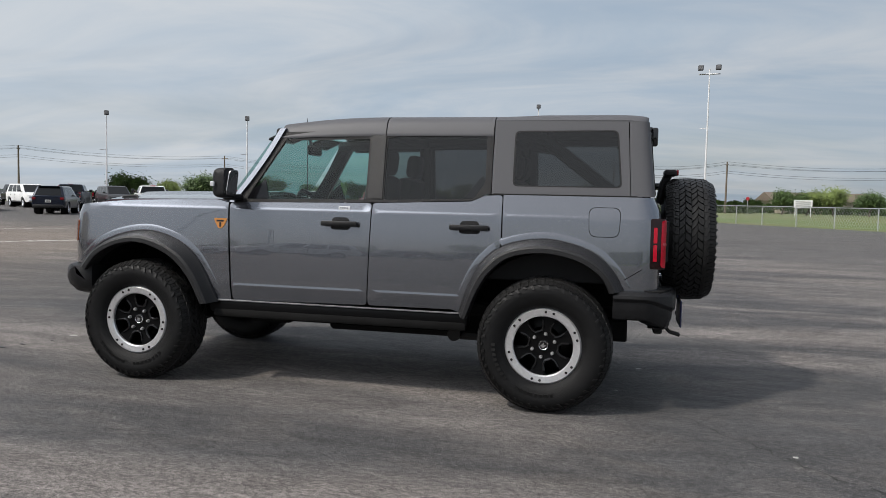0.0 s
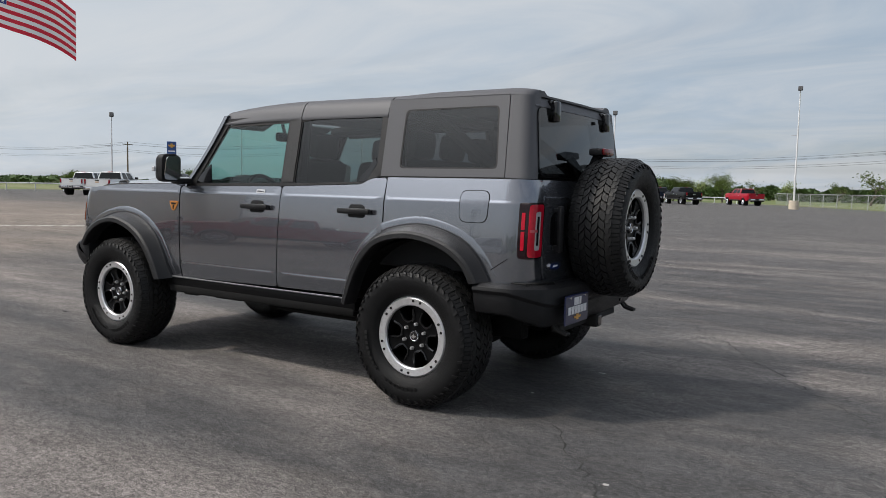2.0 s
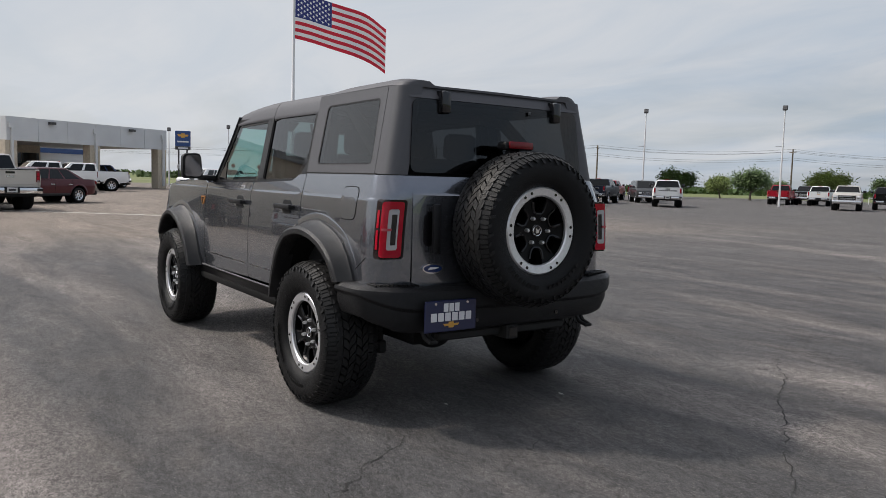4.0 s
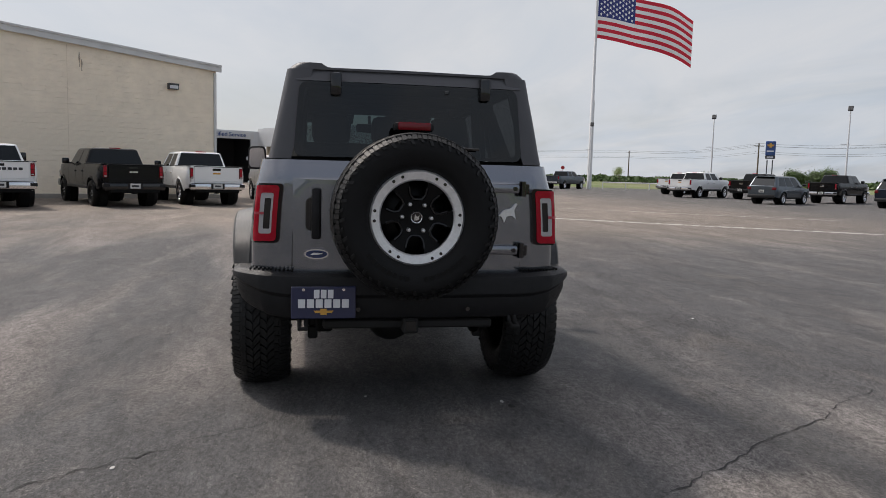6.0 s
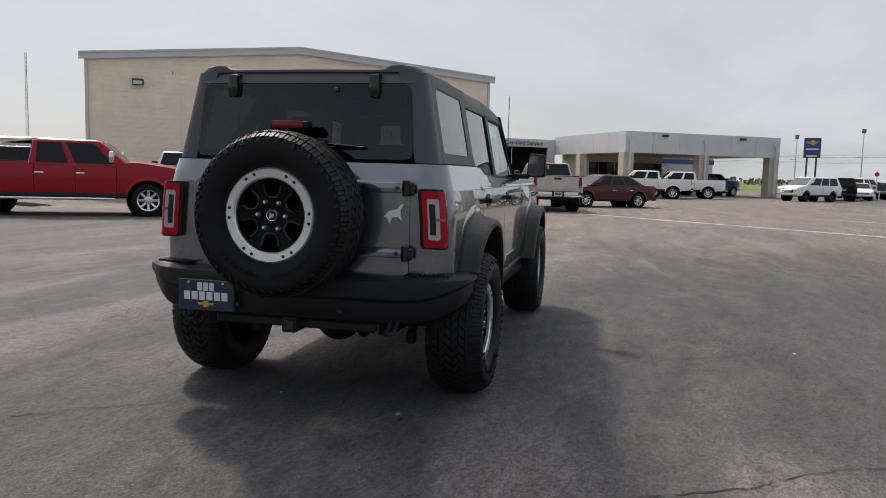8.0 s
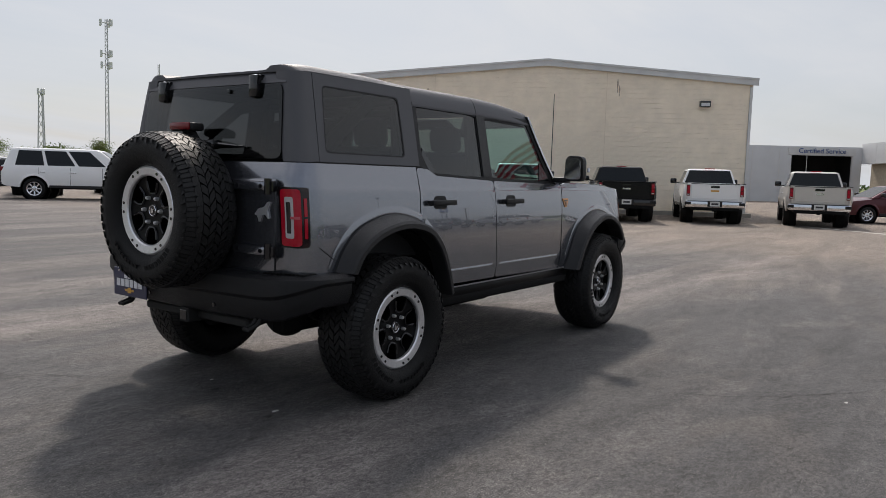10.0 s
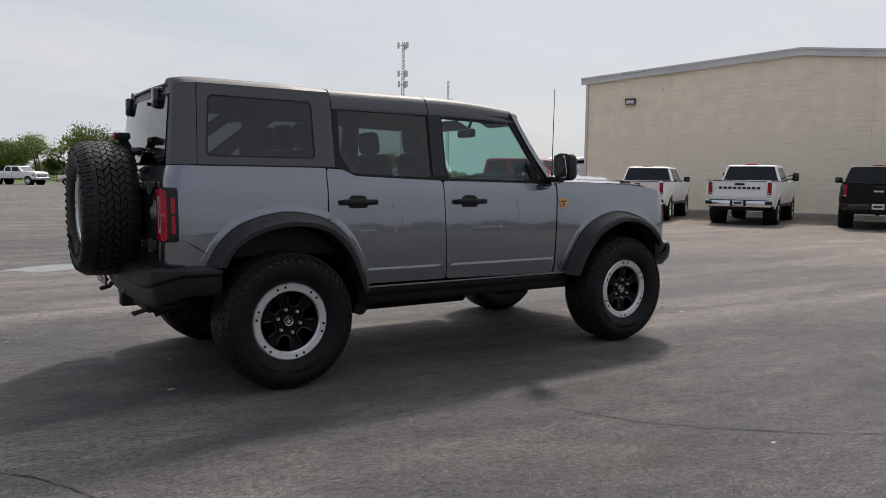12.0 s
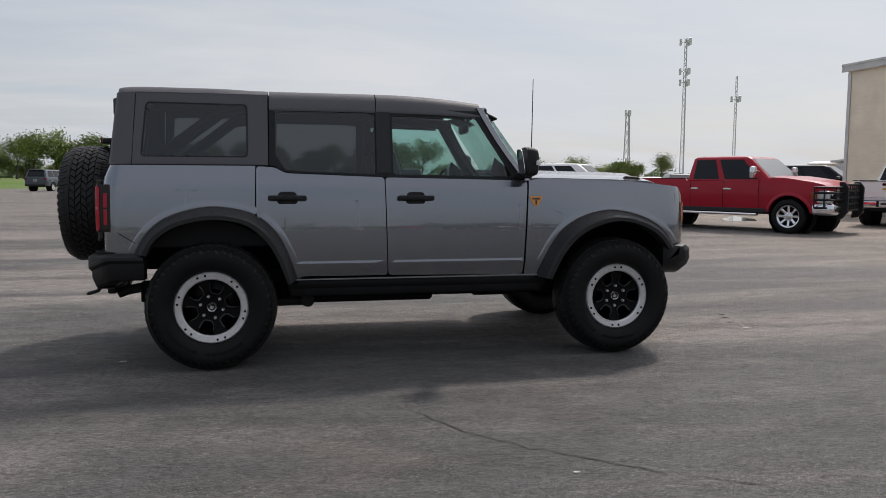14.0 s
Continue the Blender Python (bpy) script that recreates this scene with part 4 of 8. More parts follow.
    pillar = [(-0.222, 1.350), (-0.222, 1.790), (-0.325, 1.790), (-0.325, 1.350)]
    part("center_pillar", patch(pillar, lambda u, z, d, gt=gt: gt(u, z, d + 0.004), step=0.08, thick=0.006, flip=fl), flare_plastic, suv)
    part("door_window", patch(wr, lambda u, z, d, gt=gt: gt(u, z, d + 0.016), step=0.15, thick=0.0, flip=fl), glass_dark, dr, "tinted rear door window")
    part("door_window", patch(wf, lambda u, z, d, gt=gt: gt(u, z, d + 0.016), step=0.15, thick=0.0, flip=fl), glass_front, df, "green-tinted front door window")
    bm = bmesh.new()
    prism(bm, [(-1.036, 1.48), (-0.968, 1.364), (-0.90, 1.362), (-1.02, 1.52)], 0.012, 0.020, lambda u, z, d, gt=gt: gt(u, z, d))
    part("window_corner", fresh(bm), gloss_black, dr, smooth=False)
    bm = bmesh.new()
    prism(bm, [(0.52, 1.332), (0.685, 1.332), (0.655, 1.39), (0.56, 1.47)], 0.012, 0.022, lambda u, z, d, gt=gt: gt(u, z, d))
    part("mirror_sail", fresh(bm), gloss_black, df, smooth=False)
    # front pillar
    rows = []
    for t in [k / 10 for k in range(11)]:
        z = 1.300 + (1.838 - 1.300) * t
        x = 0.790 + (0.440 - 0.790) * t - 0.020 * math.sin(math.pi * t)
        w = 0.772 - (z - 1.40) * 0.196
        rows.append([(x - 0.012, s * (w - 0.012), z), (x - 0.008, s * (w + 0.004), z), (x + 0.040, s * (w - 0.006), z), (x + 0.066, s * (w - 0.045), z - 0.004), (x + 0.063, s * (w - 0.085), z - 0.004), (x + 0.01, s * (w - 0.06), z)])
    bm = bmesh.new()
    loft(bm, rows, cap=True, ring=True)
    part("front_pillar", fresh(bm), paint_grey, suv)
    # mirror
    mz = 1.435
    bm = bmesh.new()
    sec = []
    for k, (x, g) in enumerate([(0.805, 0.72), (0.795, 0.88), (0.770, 0.98), (0.735, 1.0), (0.712, 0.97)]):
        ring_pts = rounded([(-0.088 * g, -0.105 * g), (0.088 * g, -0.105 * g), (0.082 * g, 0.100 * g), (-0.068 * g, 0.108 * g)], 0.04)
        sec.append([(x, s * (0.985 + p), mz + q) for p, q in ring_pts])
    loft(bm, sec, cap=True, ring=True)
    mir = part("mirror", fresh(bm), black_plastic, suv, "black door mirror")
    bm = bmesh.new()
    box(bm, (0.755, s * 0.855, 1.338), (0.10, 0.14, 0.045), 0.016, seg=2)
    part("mirror_arm", bm, black_plastic, mir)
    bm = bmesh.new()
    gl = rounded([(-0.073, -0.088), (0.073, -0.088), (0.068, 0.084), (-0.055, 0.090)], 0.035)
    prism(bm, gl, 0.710, 0.706, lambda p, q, d: (d - 0.16 * q - 0.020, s * (0.985 + p), mz + q))
    part("mirror_glass", fresh(bm), chrome, mir, "mirror glass", smooth=False)
    bm = bmesh.new()
    box(bm, (0.788, s * 1.082, 1.425), (0.03, 0.016, 0.034), 0.004)
    part("turn_signal", bm, lens_white, mir)
    # rocker, rail and frame
    bm = bmesh.new()
    box(bm, (-0.01, s * 0.800, 0.552), (1.90, 0.11, 0.085), 0.016, seg=2)
    part("rocker", bm, rim_black, suv)
    bm = bmesh.new()
    box(bm, (-0.01, s * 0.857, 0.5975), (1.84, 0.010, 0.010), 0.0015)
    part("rocker_strip", bm, strip_metal, suv, "thin bright strip along the rocker")
    bm = bmesh.new()
    box(bm, (-0.02, s * 0.825, 0.508), (1.86, 0.07, 0.06), 0.016, seg=2)
    part("rock_rail", bm, under_black, suv)
    bm = bmesh.new()
    box(bm, (0.0, s * 0.46, 0.485), (4.0, 0.09, 0.15), 0.01)
    box(bm, (-0.35, s * 0.50, 0.415), (0.95, 0.16, 0.06), 0.02)
    box(bm, (0.62, s * 0.48, 0.425), (0.34, 0.12, 0.05), 0.02)
    part("frame_rail", bm, under_black, suv)
    bm = bmesh.new()
    tube(bm, [(-0.80, s * 0.56, 0.41), (-0.85, s * 0.56, 0.40), (-1.40, s * 0.60, 0.40)], 0.032, 8)
    tube(bm, [(-0.82, s * 0.52, 0.41), (-0.82, s * 0.62, 0.41)], 0.048, 12)
    part("trailing_arm", fresh(bm), dark_steel, suv)
    bm = bmesh.new()
    tube(bm, [(-1.62, s * 0.52, 0.38), (-1.66, s * 0.50, 0.80)], 0.034, 10)
    box(bm, (-1.66, s * 0.52, 0.34), (0.05, 0.06, 0.08), 0.01)
    part("damper", fresh(bm), dark_steel, suv)
    # trail sight on the fender top
    bm = bmesh.new()
    tube(bm, [(1.60, s * 0.72, 1.312), (1.63, s * 0.72, 1.330), (1.74, s * 0.71, 1.322), (1.80, s * 0.70, 1.292)], [0.007, 0.010, 0.010, 0.007], 8)
    part("hood_sight", fresh(bm), black_plastic, suv)

# -- roof: three panels with shut lines --
ROOF = [(0.0, 1.936), (0.30, 1.935), (0.52, 1.931), (0.58, 1.926), (0.620, 1.914), (0.650, 1.892), (0.668, 1.862), (0.681, 1.828), (0.6905, 1.796)]
HARD = [(0.0, 1.912), (0.46, 1.910), (0.505, 1.913), (0.535, 1.933), (0.60, 1.934), (0.630, 1.925), (0.652, 1.909), (0.665, 1.894)]


def roof_at(x, k):
    """Across the roof from the left drip edge (k = 0) to the right (k = 1)."""
    e = 2 * k - 1
    fall = 0.0 if x < -0.30 else 0.070 * ((x + 0.30) / 0.75) ** 2
    back = 0.0 if x > -1.90 else 0.014 * ((-1.90 - x) / 0.18) ** 2
    a = abs(e)
    y = 0.6905 * (a if a < 0.6 else 0.6 + 0.4 * math.sin((a - 0.6) / 0.4 * math.pi / 2))
    t = min(1.0, max(0.0, (-1.10 - x) / 0.30))
    if x < -1.08:
        y = min(y, 0.665)
        z = (table(y, ROOF) * (1 - t) + table(y, HARD) * t) if y < 0.66 else table(y, HARD)
    else:
        z = table(y, ROOF)
    if x < -2.020:
        y *= (0.605 + 0.060 * math.sqrt(max(0.0, 1 - ((-2.020 - x) / 0.0605) ** 2))) / 0.665
    bow = 0.020 * (1 - a * a) * min(1.0, max(0.0, (-1.80 - x) / 0.25))
    return Vector((x - bow, -y if e > 0 else y, z - fall * (1 - 0.72 * a ** 3) - back))


KS = [k / 56 for k in range(57)]
for a, b, name in ((0.462, -0.318, "roof_panel"), (-0.326, -1.078, "roof_panel"), (-1.086, -2.080, "hardtop_roof")):
    xs = [a + (b - a) * i / 14 for i in range(15)]
    if name == "hardtop_roof":
        xs = xs[:13] + [-1.985, -2.005, -2.020, -2.036, -2.052, -2.064, -2.074, -2.080]
    bm = bmesh.new()
    vs = loft(bm, [[roof_at(x, k) for k in KS] for x in xs])
    lip = [e for e in bm.edges if len(e.link_faces) == 1]
    q = bmesh.ops.extrude_edge_only(bm, edges=lip)
    for v in q["geom"]:
        if isinstance(v, bmesh.types.BMVert):
            v.co.z = min(v.co.z - 0.012, 1.884) if v.co.x < -2.03 else v.co.z - 0.012
            v.co.y *= 0.998
    fresh(bm)
    part(name, bm, hardtop_grey, suv, "satin dark grey roof panel")
bm = bmesh.new()
loft(bm, [[roof_at(x, k) - Vector((0, 0, 0.030)) for k in KS] for x in (0.40, -0.3, -1.1, -1.9, -1.97)])
part("headliner", fresh(bm), cabin_grey, suv)
# -- windshield and hood --
bm = bmesh.new()
loft(bm, [[(0.865 + (0.500 - 0.865) * t + 0.05 * (1 - (2 * k - 1) ** 2), (0.700 - 0.070 * t) * (2 * k - 1), 1.335 + 0.515 * t) for k in [i / 12 for i in range(13)]] for t in [j / 8 for j in range(9)]])
ws = part("windshield", fresh(bm), glass_front, suv, "curved windshield")
bm = bmesh.new()
hx = [0.84, 0.90, 1.0, 1.2, 1.45, 1.65, 1.82, 1.94, 2.02, 2.075]
rows = []
for x in hx:
    z0 = 1.322 - 0.018 * max(0, (x - 0.9)) - (0.0 if x < 1.74 else 0.72 * (x - 1.74) ** 2)
    row = []
    for i in range(25):
        e = -1 + i / 12
        a = abs(e)
        rise = 0.040 * (1 - a ** 4) + (0.022 if a < 0.42 else 0.022 * max(0, 1 - (a - 0.42) / 0.08))
        row.append((x - 0.16 * a * a * max(0, (x - 1.6)), 0.798 * e, z0 + rise * (1 if x < 1.9 else 0.5)))
    rows.append(row)
loft(bm, rows)
q = bmesh.ops.extrude_edge_only(bm, edges=[e for e in bm.edges if len(e.link_faces) == 1])
for v in q["geom"]:
    if isinstance(v, bmesh.types.BMVert):
        v.co.z -= 0.03
part("hood", fresh(bm), paint_grey, suv, sharp=50)
bm = bmesh.new()
box(bm, (0.86, 0, 1.31), (0.10, 1.40, 0.06), 0.01)
part("cowl", bm, black_plastic, suv)
bm = bmesh.new()
box(bm, (2.075, 0, 1.02), (0.07, 1.42, 0.36), 0.03, seg=2)
part("grille", bm, black_plastic, suv)
for s in (1, -1):
    bm = bmesh.new()
    tube(bm, [(2.08, s * 0.56, 1.05), (2.125, s * 0.56, 1.05)], 0.10, 24)
    part("headlamp", fresh(bm), lens_white, suv, "round headlamp")
bm = bmesh.new()
sec = []
for y, x1, x0, zb, zt in ((0.945, 1.99, 1.90, 0.70, 0.775), (0.930, 2.05, 1.86, 0.66, 0.800), (0.88, 2.11, 1.85, 0.61, 0.812), (0.70, 2.18, 1.90, 0.57, 0.815), (0, 2.23, 1.92, 0.56, 0.815)):
    sec.append([(x0, y, zb), (x1 - 0.09, y, zb), (x1 - 0.02, y, zb + 0.05), (x1, y, zb + 0.10), (x1 - 0.005, y, zt - 0.03), (x1 - 0.035, y, zt), (x0 + 0.03, y, zt + 0.012), (x0, y, zt)])
sec = [[(x, -y, z) for x, y, z in row] for row in sec] + sec[-2::-1]
loft(bm, sec, cap=True, ring=True)
part("front_bumper", fresh(bm), black_plastic, suv, "black steel front bumper")
bm = bmesh.new()
tube(bm, [(0.86, -0.70, 1.32), (0.862, -0.70, 1.39)], [0.012, 0.008], 8)
tube(bm, [(0.862, -0.70, 1.39), (0.868, -0.70, 2.06)], [0.0045, 0.0028], 6)
part("antenna", fresh(bm), gloss_black, suv, "thin black mast antenna")

# -- tailgate and rear window --
def rear(y, z, d=0.0):
    bend = 0.018 * (1 - (y / 0.66) ** 2)
    step = 0.42 * max(0.0, z - 1.300) + 0.010 * min(1.0, max(0.0, (z - 1.288) / 0.008))
    return Vector((-2.186 - bend + step + d, y, z))


gate = part("tailgate", patch(rounded([(-0.640, 0.772), (0.640, 0.772), (0.640, 1.392), (-0.640, 1.392)], 0.03), rear, step=0.07, thick=0.02, lines=(1.278, 1.288, 1.297, 1.304), flip=True), paint_grey, suv, "side-hinged tailgate")


def rear_up(y, z, d=0.0):
    return Vector((-2.142 + (z - 1.40) * 0.10 - 0.022 * (1 - (y / 0.66) ** 2) + d, y, z))


rg = rounded([(-0.640, 1.412), (0.640, 1.412), (0.608, 1.818), (-0.608, 1.818)], 0.05)
part("rear_window", patch(rg, lambda y, z, d: rear_up(y, z, d - 0.004), step=0.12, thick=0.006, flip=True), glass_rear, suv, "tinted flip-up rear window")
inner = [(p[0] * 0.955, 1.61 + (p[1] - 1.61) * 0.90) for p in rg]
part("rear_window_border", patch(rg, lambda y, z, d: rear_up(y, z, d + 0.004), holes=[inner], step=0.06, thick=0.004, flip=True), black_plastic, suv)
top = [(-0.630, 1.822), (0.630, 1.822), (0.612, 1.889), (-0.612, 1.889)]
part("rear_header", patch(top, lambda y, z, d: rear_up(y, z, d) + Vector(((z - 1.822) * 0.45, 0, 0)), step=0.06, thick=0.03, flip=True), hardtop_grey, suv)
part("gate_gap", patch([(-0.66, 0.76), (0.66, 0.76), (0.66, 1.41), (-0.66, 1.41)], lambda y, z, d: rear(y, z, d + 0.022), step=0.2, thick=0.01, flip=True), under_black, suv)
for s in (1, -1):
    bm = bmesh.new()
    x = rear_up(s * 0.415, 1.80).x
    box(bm, (x - 0.016, s * 0.415, 1.806), (0.050, 0.062, 0.125), 0.014, seg=2)
    box(bm, (x + 0.03, s * 0.415, 1.855), (0.07, 0.056, 0.034), 0.010, seg=2)
    part("window_hinge", bm, gloss_black, suv, "black rear window hinge")
bm = bmesh.new()
box(bm, tuple(rear_up(-0.20, 1.785, -0.012)), (0.018, 0.022, 0.022), 0.004)
part("washer_nozzle", bm, gloss_black, suv)
# gate handle
bm = bmesh.new()
part("handle_cup", patch(rounded([(0.520, 1.00), (0.572, 1.02), (0.572, 1.18), (0.520, 1.20)], 0.02), lambda y, z, d: rear(y, z, d - 0.004), step=0.03, thick=0.006, flip=True), gloss_black, gate)
bm = bmesh.new()
box(bm, (-2.232, 0.515, 1.105), (0.030, 0.050, 0.275), 0.012, seg=2)
box(bm, (-2.210, 0.515, 1.215), (0.04, 0.044, 0.03), 0.006)
box(bm, (-2.210, 0.515, 0.995), (0.04, 0.044, 0.03), 0.006)
part("gate_handle", bm, black_plastic, gate, "upright black pull handle")
ov = [(0.512 + 0.066 * math.cos(a), 0.884 + 0.028 * math.sin(a)) for a in [k * math.tau / 24 for k in range(24)]]
part("oval_badge", patch(ov, lambda y, z, d: rear(y, z, d - 0.010), step=0.03, thick=0.010, flip=True), chrome, gate, "blue oval badge with silver rim")
ov = [(0.512 + 0.058 * math.cos(a), 0.884 + 0.021 * math.sin(a)) for a in [k * math.tau / 24 for k in range(24)]]
part("badge_face", patch(ov, lambda y, z, d: rear(y, z, d - 0.012), step=0.03, thick=0.004, flip=True), badge_blue, gate)
em = [(0.545, 0.879), (0.50, 0.881), (0.475, 0.890), (0.53, 0.892)]
part("badge_mark", patch(em, lambda y, z, d: rear(y, z, d - 0.014), step=0.03, thick=0.003, flip=True), white_print, gate)
# silver emblem as a plain leaning shape
em = rounded([(-0.500, 1.105), (-0.530, 1.140), (-0.575, 1.150), (-0.600, 1.180), (-0.612, 1.176), (-0.592, 1.140), (-0.604, 1.085), (-0.582, 1.110), (-0.548, 1.105), (-0.535, 1.065), (-0.520, 1.105)], 0.008, 2)
part("gate_emblem", patch(em, lambda y, z, d: rear(y, z, d - 0.012), step=0.03, thick=0.012, flip=True), alloy, gate, "silver raised emblem")
for z in (1.262, 0.915):
    bm = bmesh.new()
    box(bm, (-2.222, -0.485, z), (0.030, 0.255, 0.050), 0.010, seg=2)
    hg = part("gate_hinge", bm, paint_grey, gate, "heavy painted hinge arm")
    bm = bmesh.new()
    tube(bm, [(-2.225, -0.630, z - 0.042), (-2.225, -0.630, z + 0.042)], 0.020, 12)
    box(bm, (-2.215, -0.655, z), (0.03, 0.03, 0.06), 0.006)
    part("hinge_knuckle", fresh(bm), gloss_black, hg)
    for y in (-0.585, -0.40):
        bm = bmesh.new()
        tube(bm, [(-2.232, y, z), (-2.242, y, z)], 0.013, 6)
        part("hinge_bolt", fresh(bm), gloss_black, hg)
# brake lamp on its arm, wiper
bm = bmesh.new()
tube(bm, [(-2.20, 0.02, 1.36), (-2.225, 0.02, 1.50), (-2.255, 0.02, 1.565)], 0.030, 8)
tube(bm, [(-2.20, -0.05, 1.36), (-2.225, -0.03, 1.50), (-2.255, -0.01, 1.565)], 0.024, 8)
box(bm, (-2.268, 0.005, 1.580), (0.085, 0.215, 0.046), 0.014, seg=2)
arm = part("brake_lamp_arm", fresh(bm), black_plastic, suv)
bm = bmesh.new()
box(bm, (-2.315, 0.005, 1.582), (0.016, 0.175, 0.042), 0.007, seg=2)
part("brake_lamp", bm, lens_deep, arm, "high red brake lamp")
bm = bmesh.new()
box(bm, (-2.20, -0.10, 1.485), (0.09, 0.16, 0.05), 0.018, seg=2)
tube(bm, [(-2.20, -0.12, 1.49), (-2.19, -0.34, 1.475)], [0.012, 0.007], 6)
tube(bm, [(-2.182, 0.10, 1.462), (-2.182, -0.38, 1.475)], 0.007, 6)
part("wiper", fresh(bm), gloss_black, suv, "rear window wiper")

# -- rear bumper, plate, hitch --
plan = smooth_line([(-1.900, 0.966), (-2.02, 0.966), (-2.10, 0.960), (-2.155, 0.938), (-2.205, 0.890), (-2.250, 0.835), (-2.278, 0.780), (-2.300, 0.600), (-2.322, 0.300), (-2.335, 0.0)], 3)
plan = plan + [(x, -y) for x, y in plan[-2::-1]]
sec = []
for k, (x, y) in enumerate(plan):
    p0, p1 = Vector(plan[max(k - 1, 0)]), Vector(plan[min(k + 1, len(plan) - 1)])
    d = (p1 - p0).normalized()
    into = Vector((-d.y, d.x))
    if into.dot(Vector((-1.6, 0)) - Vector((x, y))) < 0:
        into = -into
    end = min(1.0, max(0.0, (abs(y) - 0.62) / 0.34))
    zb, zt = 0.538 + 0.085 * end * end, 0.802 - 0.012 * (1 - end)
    row = []
    for dd, z in ((0.16, zb), (0.060, zb), (0.046, zb + 0.010), (0.022, zb + 0.070), (0.020, zb + 0.118), (0.004, zb + 0.134), (0.000, zb + 0.140), (0.000, zt - 0.038), (0.004, zt - 0.020), (0.026, zt - 0.004), (0.036, zt), (0.16, zt)):
        q = Vector((x, y)) + into * dd
        row.append((q.x, q.y, z))
    sec.append(row)
bm = bmesh.new()
loft(bm, sec, cap=True, ring=True)
bump = part("rear_bumper", fresh(bm), black_plastic, suv, "black steel rear bumper with step pads", sharp=22)
for s in (1, -1):
    for k in range(11):
        bm = bmesh.new()
        box(bm, (-2.145 - 0.007 * k, s * (0.862 - 0.022 * k), 0.803), (0.10, 0.010, 0.012), 0.002)
        part("step_rib", bm, rubber, bump)
    bm = bmesh.new()
    tube(bm, [(-2.322, s * 0.30 - 0.01, 0.60), (-2.33, s * 0.30 - 0.01, 0.60)], 0.012, 12)
    part("parking_sensor", fresh(bm), gloss_black, bump)
    bm = bmesh.new()
    tube(bm, [(-2.24, s * 0.60, 0.55), (-2.27, s * 0.60, 0.515), (-2.33, s * 0.60, 0.498), (-2.33, s * 0.565, 0.498), (-2.27, s * 0.565, 0.512), (-2.24, s * 0.565, 0.55)], 0.012, 8)
    part("tow_hook", fresh(bm), dark_steel, bump, "dark recovery hook")
bm = bmesh.new()
box(bm, (-2.334, 0.475, 0.640), (0.012, 0.340, 0.172), 0.004)
plate = part("dealer_plate", bm, plate_blue, bump, "navy plate with white bars and a gold mark")
for c, s in (((-2.3425, 0.475, 0.687), (0.004, 0.110, 0.046)), ((-2.3425, 0.475, 0.636), (0.004, 0.275, 0.046))):
    n = 3 if s[1] < 0.2 else 6
    w = s[1] / n
    for k in range(n):
        bm = bmesh.new()
        box(bm, (c[0], c[1] - s[1] / 2 + w * (k + 0.5), c[2]), (s[0], w * 0.80, s[2]), 0.001)
        part("plate_bar", bm, white_print, plate, "white printed bar")
bm = bmesh.new()
prism(bm, [(-0.058, 0.007), (-0.018, 0.007), (-0.018, 0.018), (0.018, 0.018), (0.018, 0.007), (0.058, 0.007), (0.048, -0.007), (0.018, -0.007), (0.018, -0.018), (-0.018, -0.018), (-0.018, -0.007), (-0.048, -0.007)], -2.341, -2.344, lambda p, q, d: (d, 0.475 + p * 0.9, 0.592 + q * 0.9))
part("plate_mark", fresh(bm), gold_print, plate, "small gold mark", smooth=False)
for y in (0.37, 0.58):
    bm = bmesh.new()
    tube(bm, [(-2.339, y, 0.710), (-2.345, y, 0.710)], 0.008, 8)
    part("plate_screw", fresh(bm), chrome, plate)
bm = bmesh.new()
box(bm, (-2.23, 0, 0.50), (0.14, 0.085, 0.085), 0.008)
box(bm, (-2.20, 0, 0.50), (0.06, 0.95, 0.05), 0.01)
part("hitch_receiver", bm, dark_steel, suv)
bm = bmesh.new()
box(bm, (-2.3025, 0, 0.50), (0.004, 0.058, 0.058), 0.002)
part("hitch_opening", bm, gloss_black, suv)
bm = bmesh.new()
tube(bm, [(-1.60, -0.50, 0.52), (-1.95, -0.42, 0.52), (-2.10, -0.39, 0.49), (-2.17, -0.385, 0.465)], 0.036, 12, caps=False)
part("exhaust_pipe", fresh(bm), dark_steel, suv)
bm = bmesh.new()
tube(bm, [(-1.72, -0.55, 0.56), (-1.72, 0.35, 0.56)], 0.105, 16)
part("muffler", fresh(bm), dark_steel, suv)
bm = bmesh.new()
tube(bm, [(-1.4745, -0.72, 0.43), (-1.4745, 0.72, 0.43)], 0.055, 12)
q = bmesh.ops.create_uvsphere(bm, u_segments=16, v_segments=10, radius=0.155)
bmesh.ops.translate(bm, verts=q["verts"], vec=(-1.4745, 0.02, 0.40))
part("rear_axle", fresh(bm), dark_steel, suv)
bm = bmesh.new()
tube(bm, [(1.4745, -0.72, 0.43), (1.4745, 0.72, 0.43)], 0.045, 12)
box(bm, (1.4745, 0.1, 0.42), (0.24, 0.28, 0.2), 0.04)
part("front_axle", fresh(bm), dark_steel, suv)
bm = bmesh.new()
box(bm, (0.0, 0.0, 0.60), (3.7, 1.30, 0.10), 0.02)
box(bm, (0.35, 0.0, 0.46), (1.4, 0.55, 0.16), 0.03)
box(bm, (-0.65, 0.28, 0.47), (0.8, 0.28, 0.16), 0.04)
part("floor_pan", bm, under_black, suv)
bm = bmesh.new()
box(bm, (0.90, 0, 0.95), (0.06, 1.5, 0.66), 0.01)
box(bm, (1.40, 0, 0.95), (0.9, 0.80, 0.5), 0.05)
part("firewall", bm, under_black, suv)

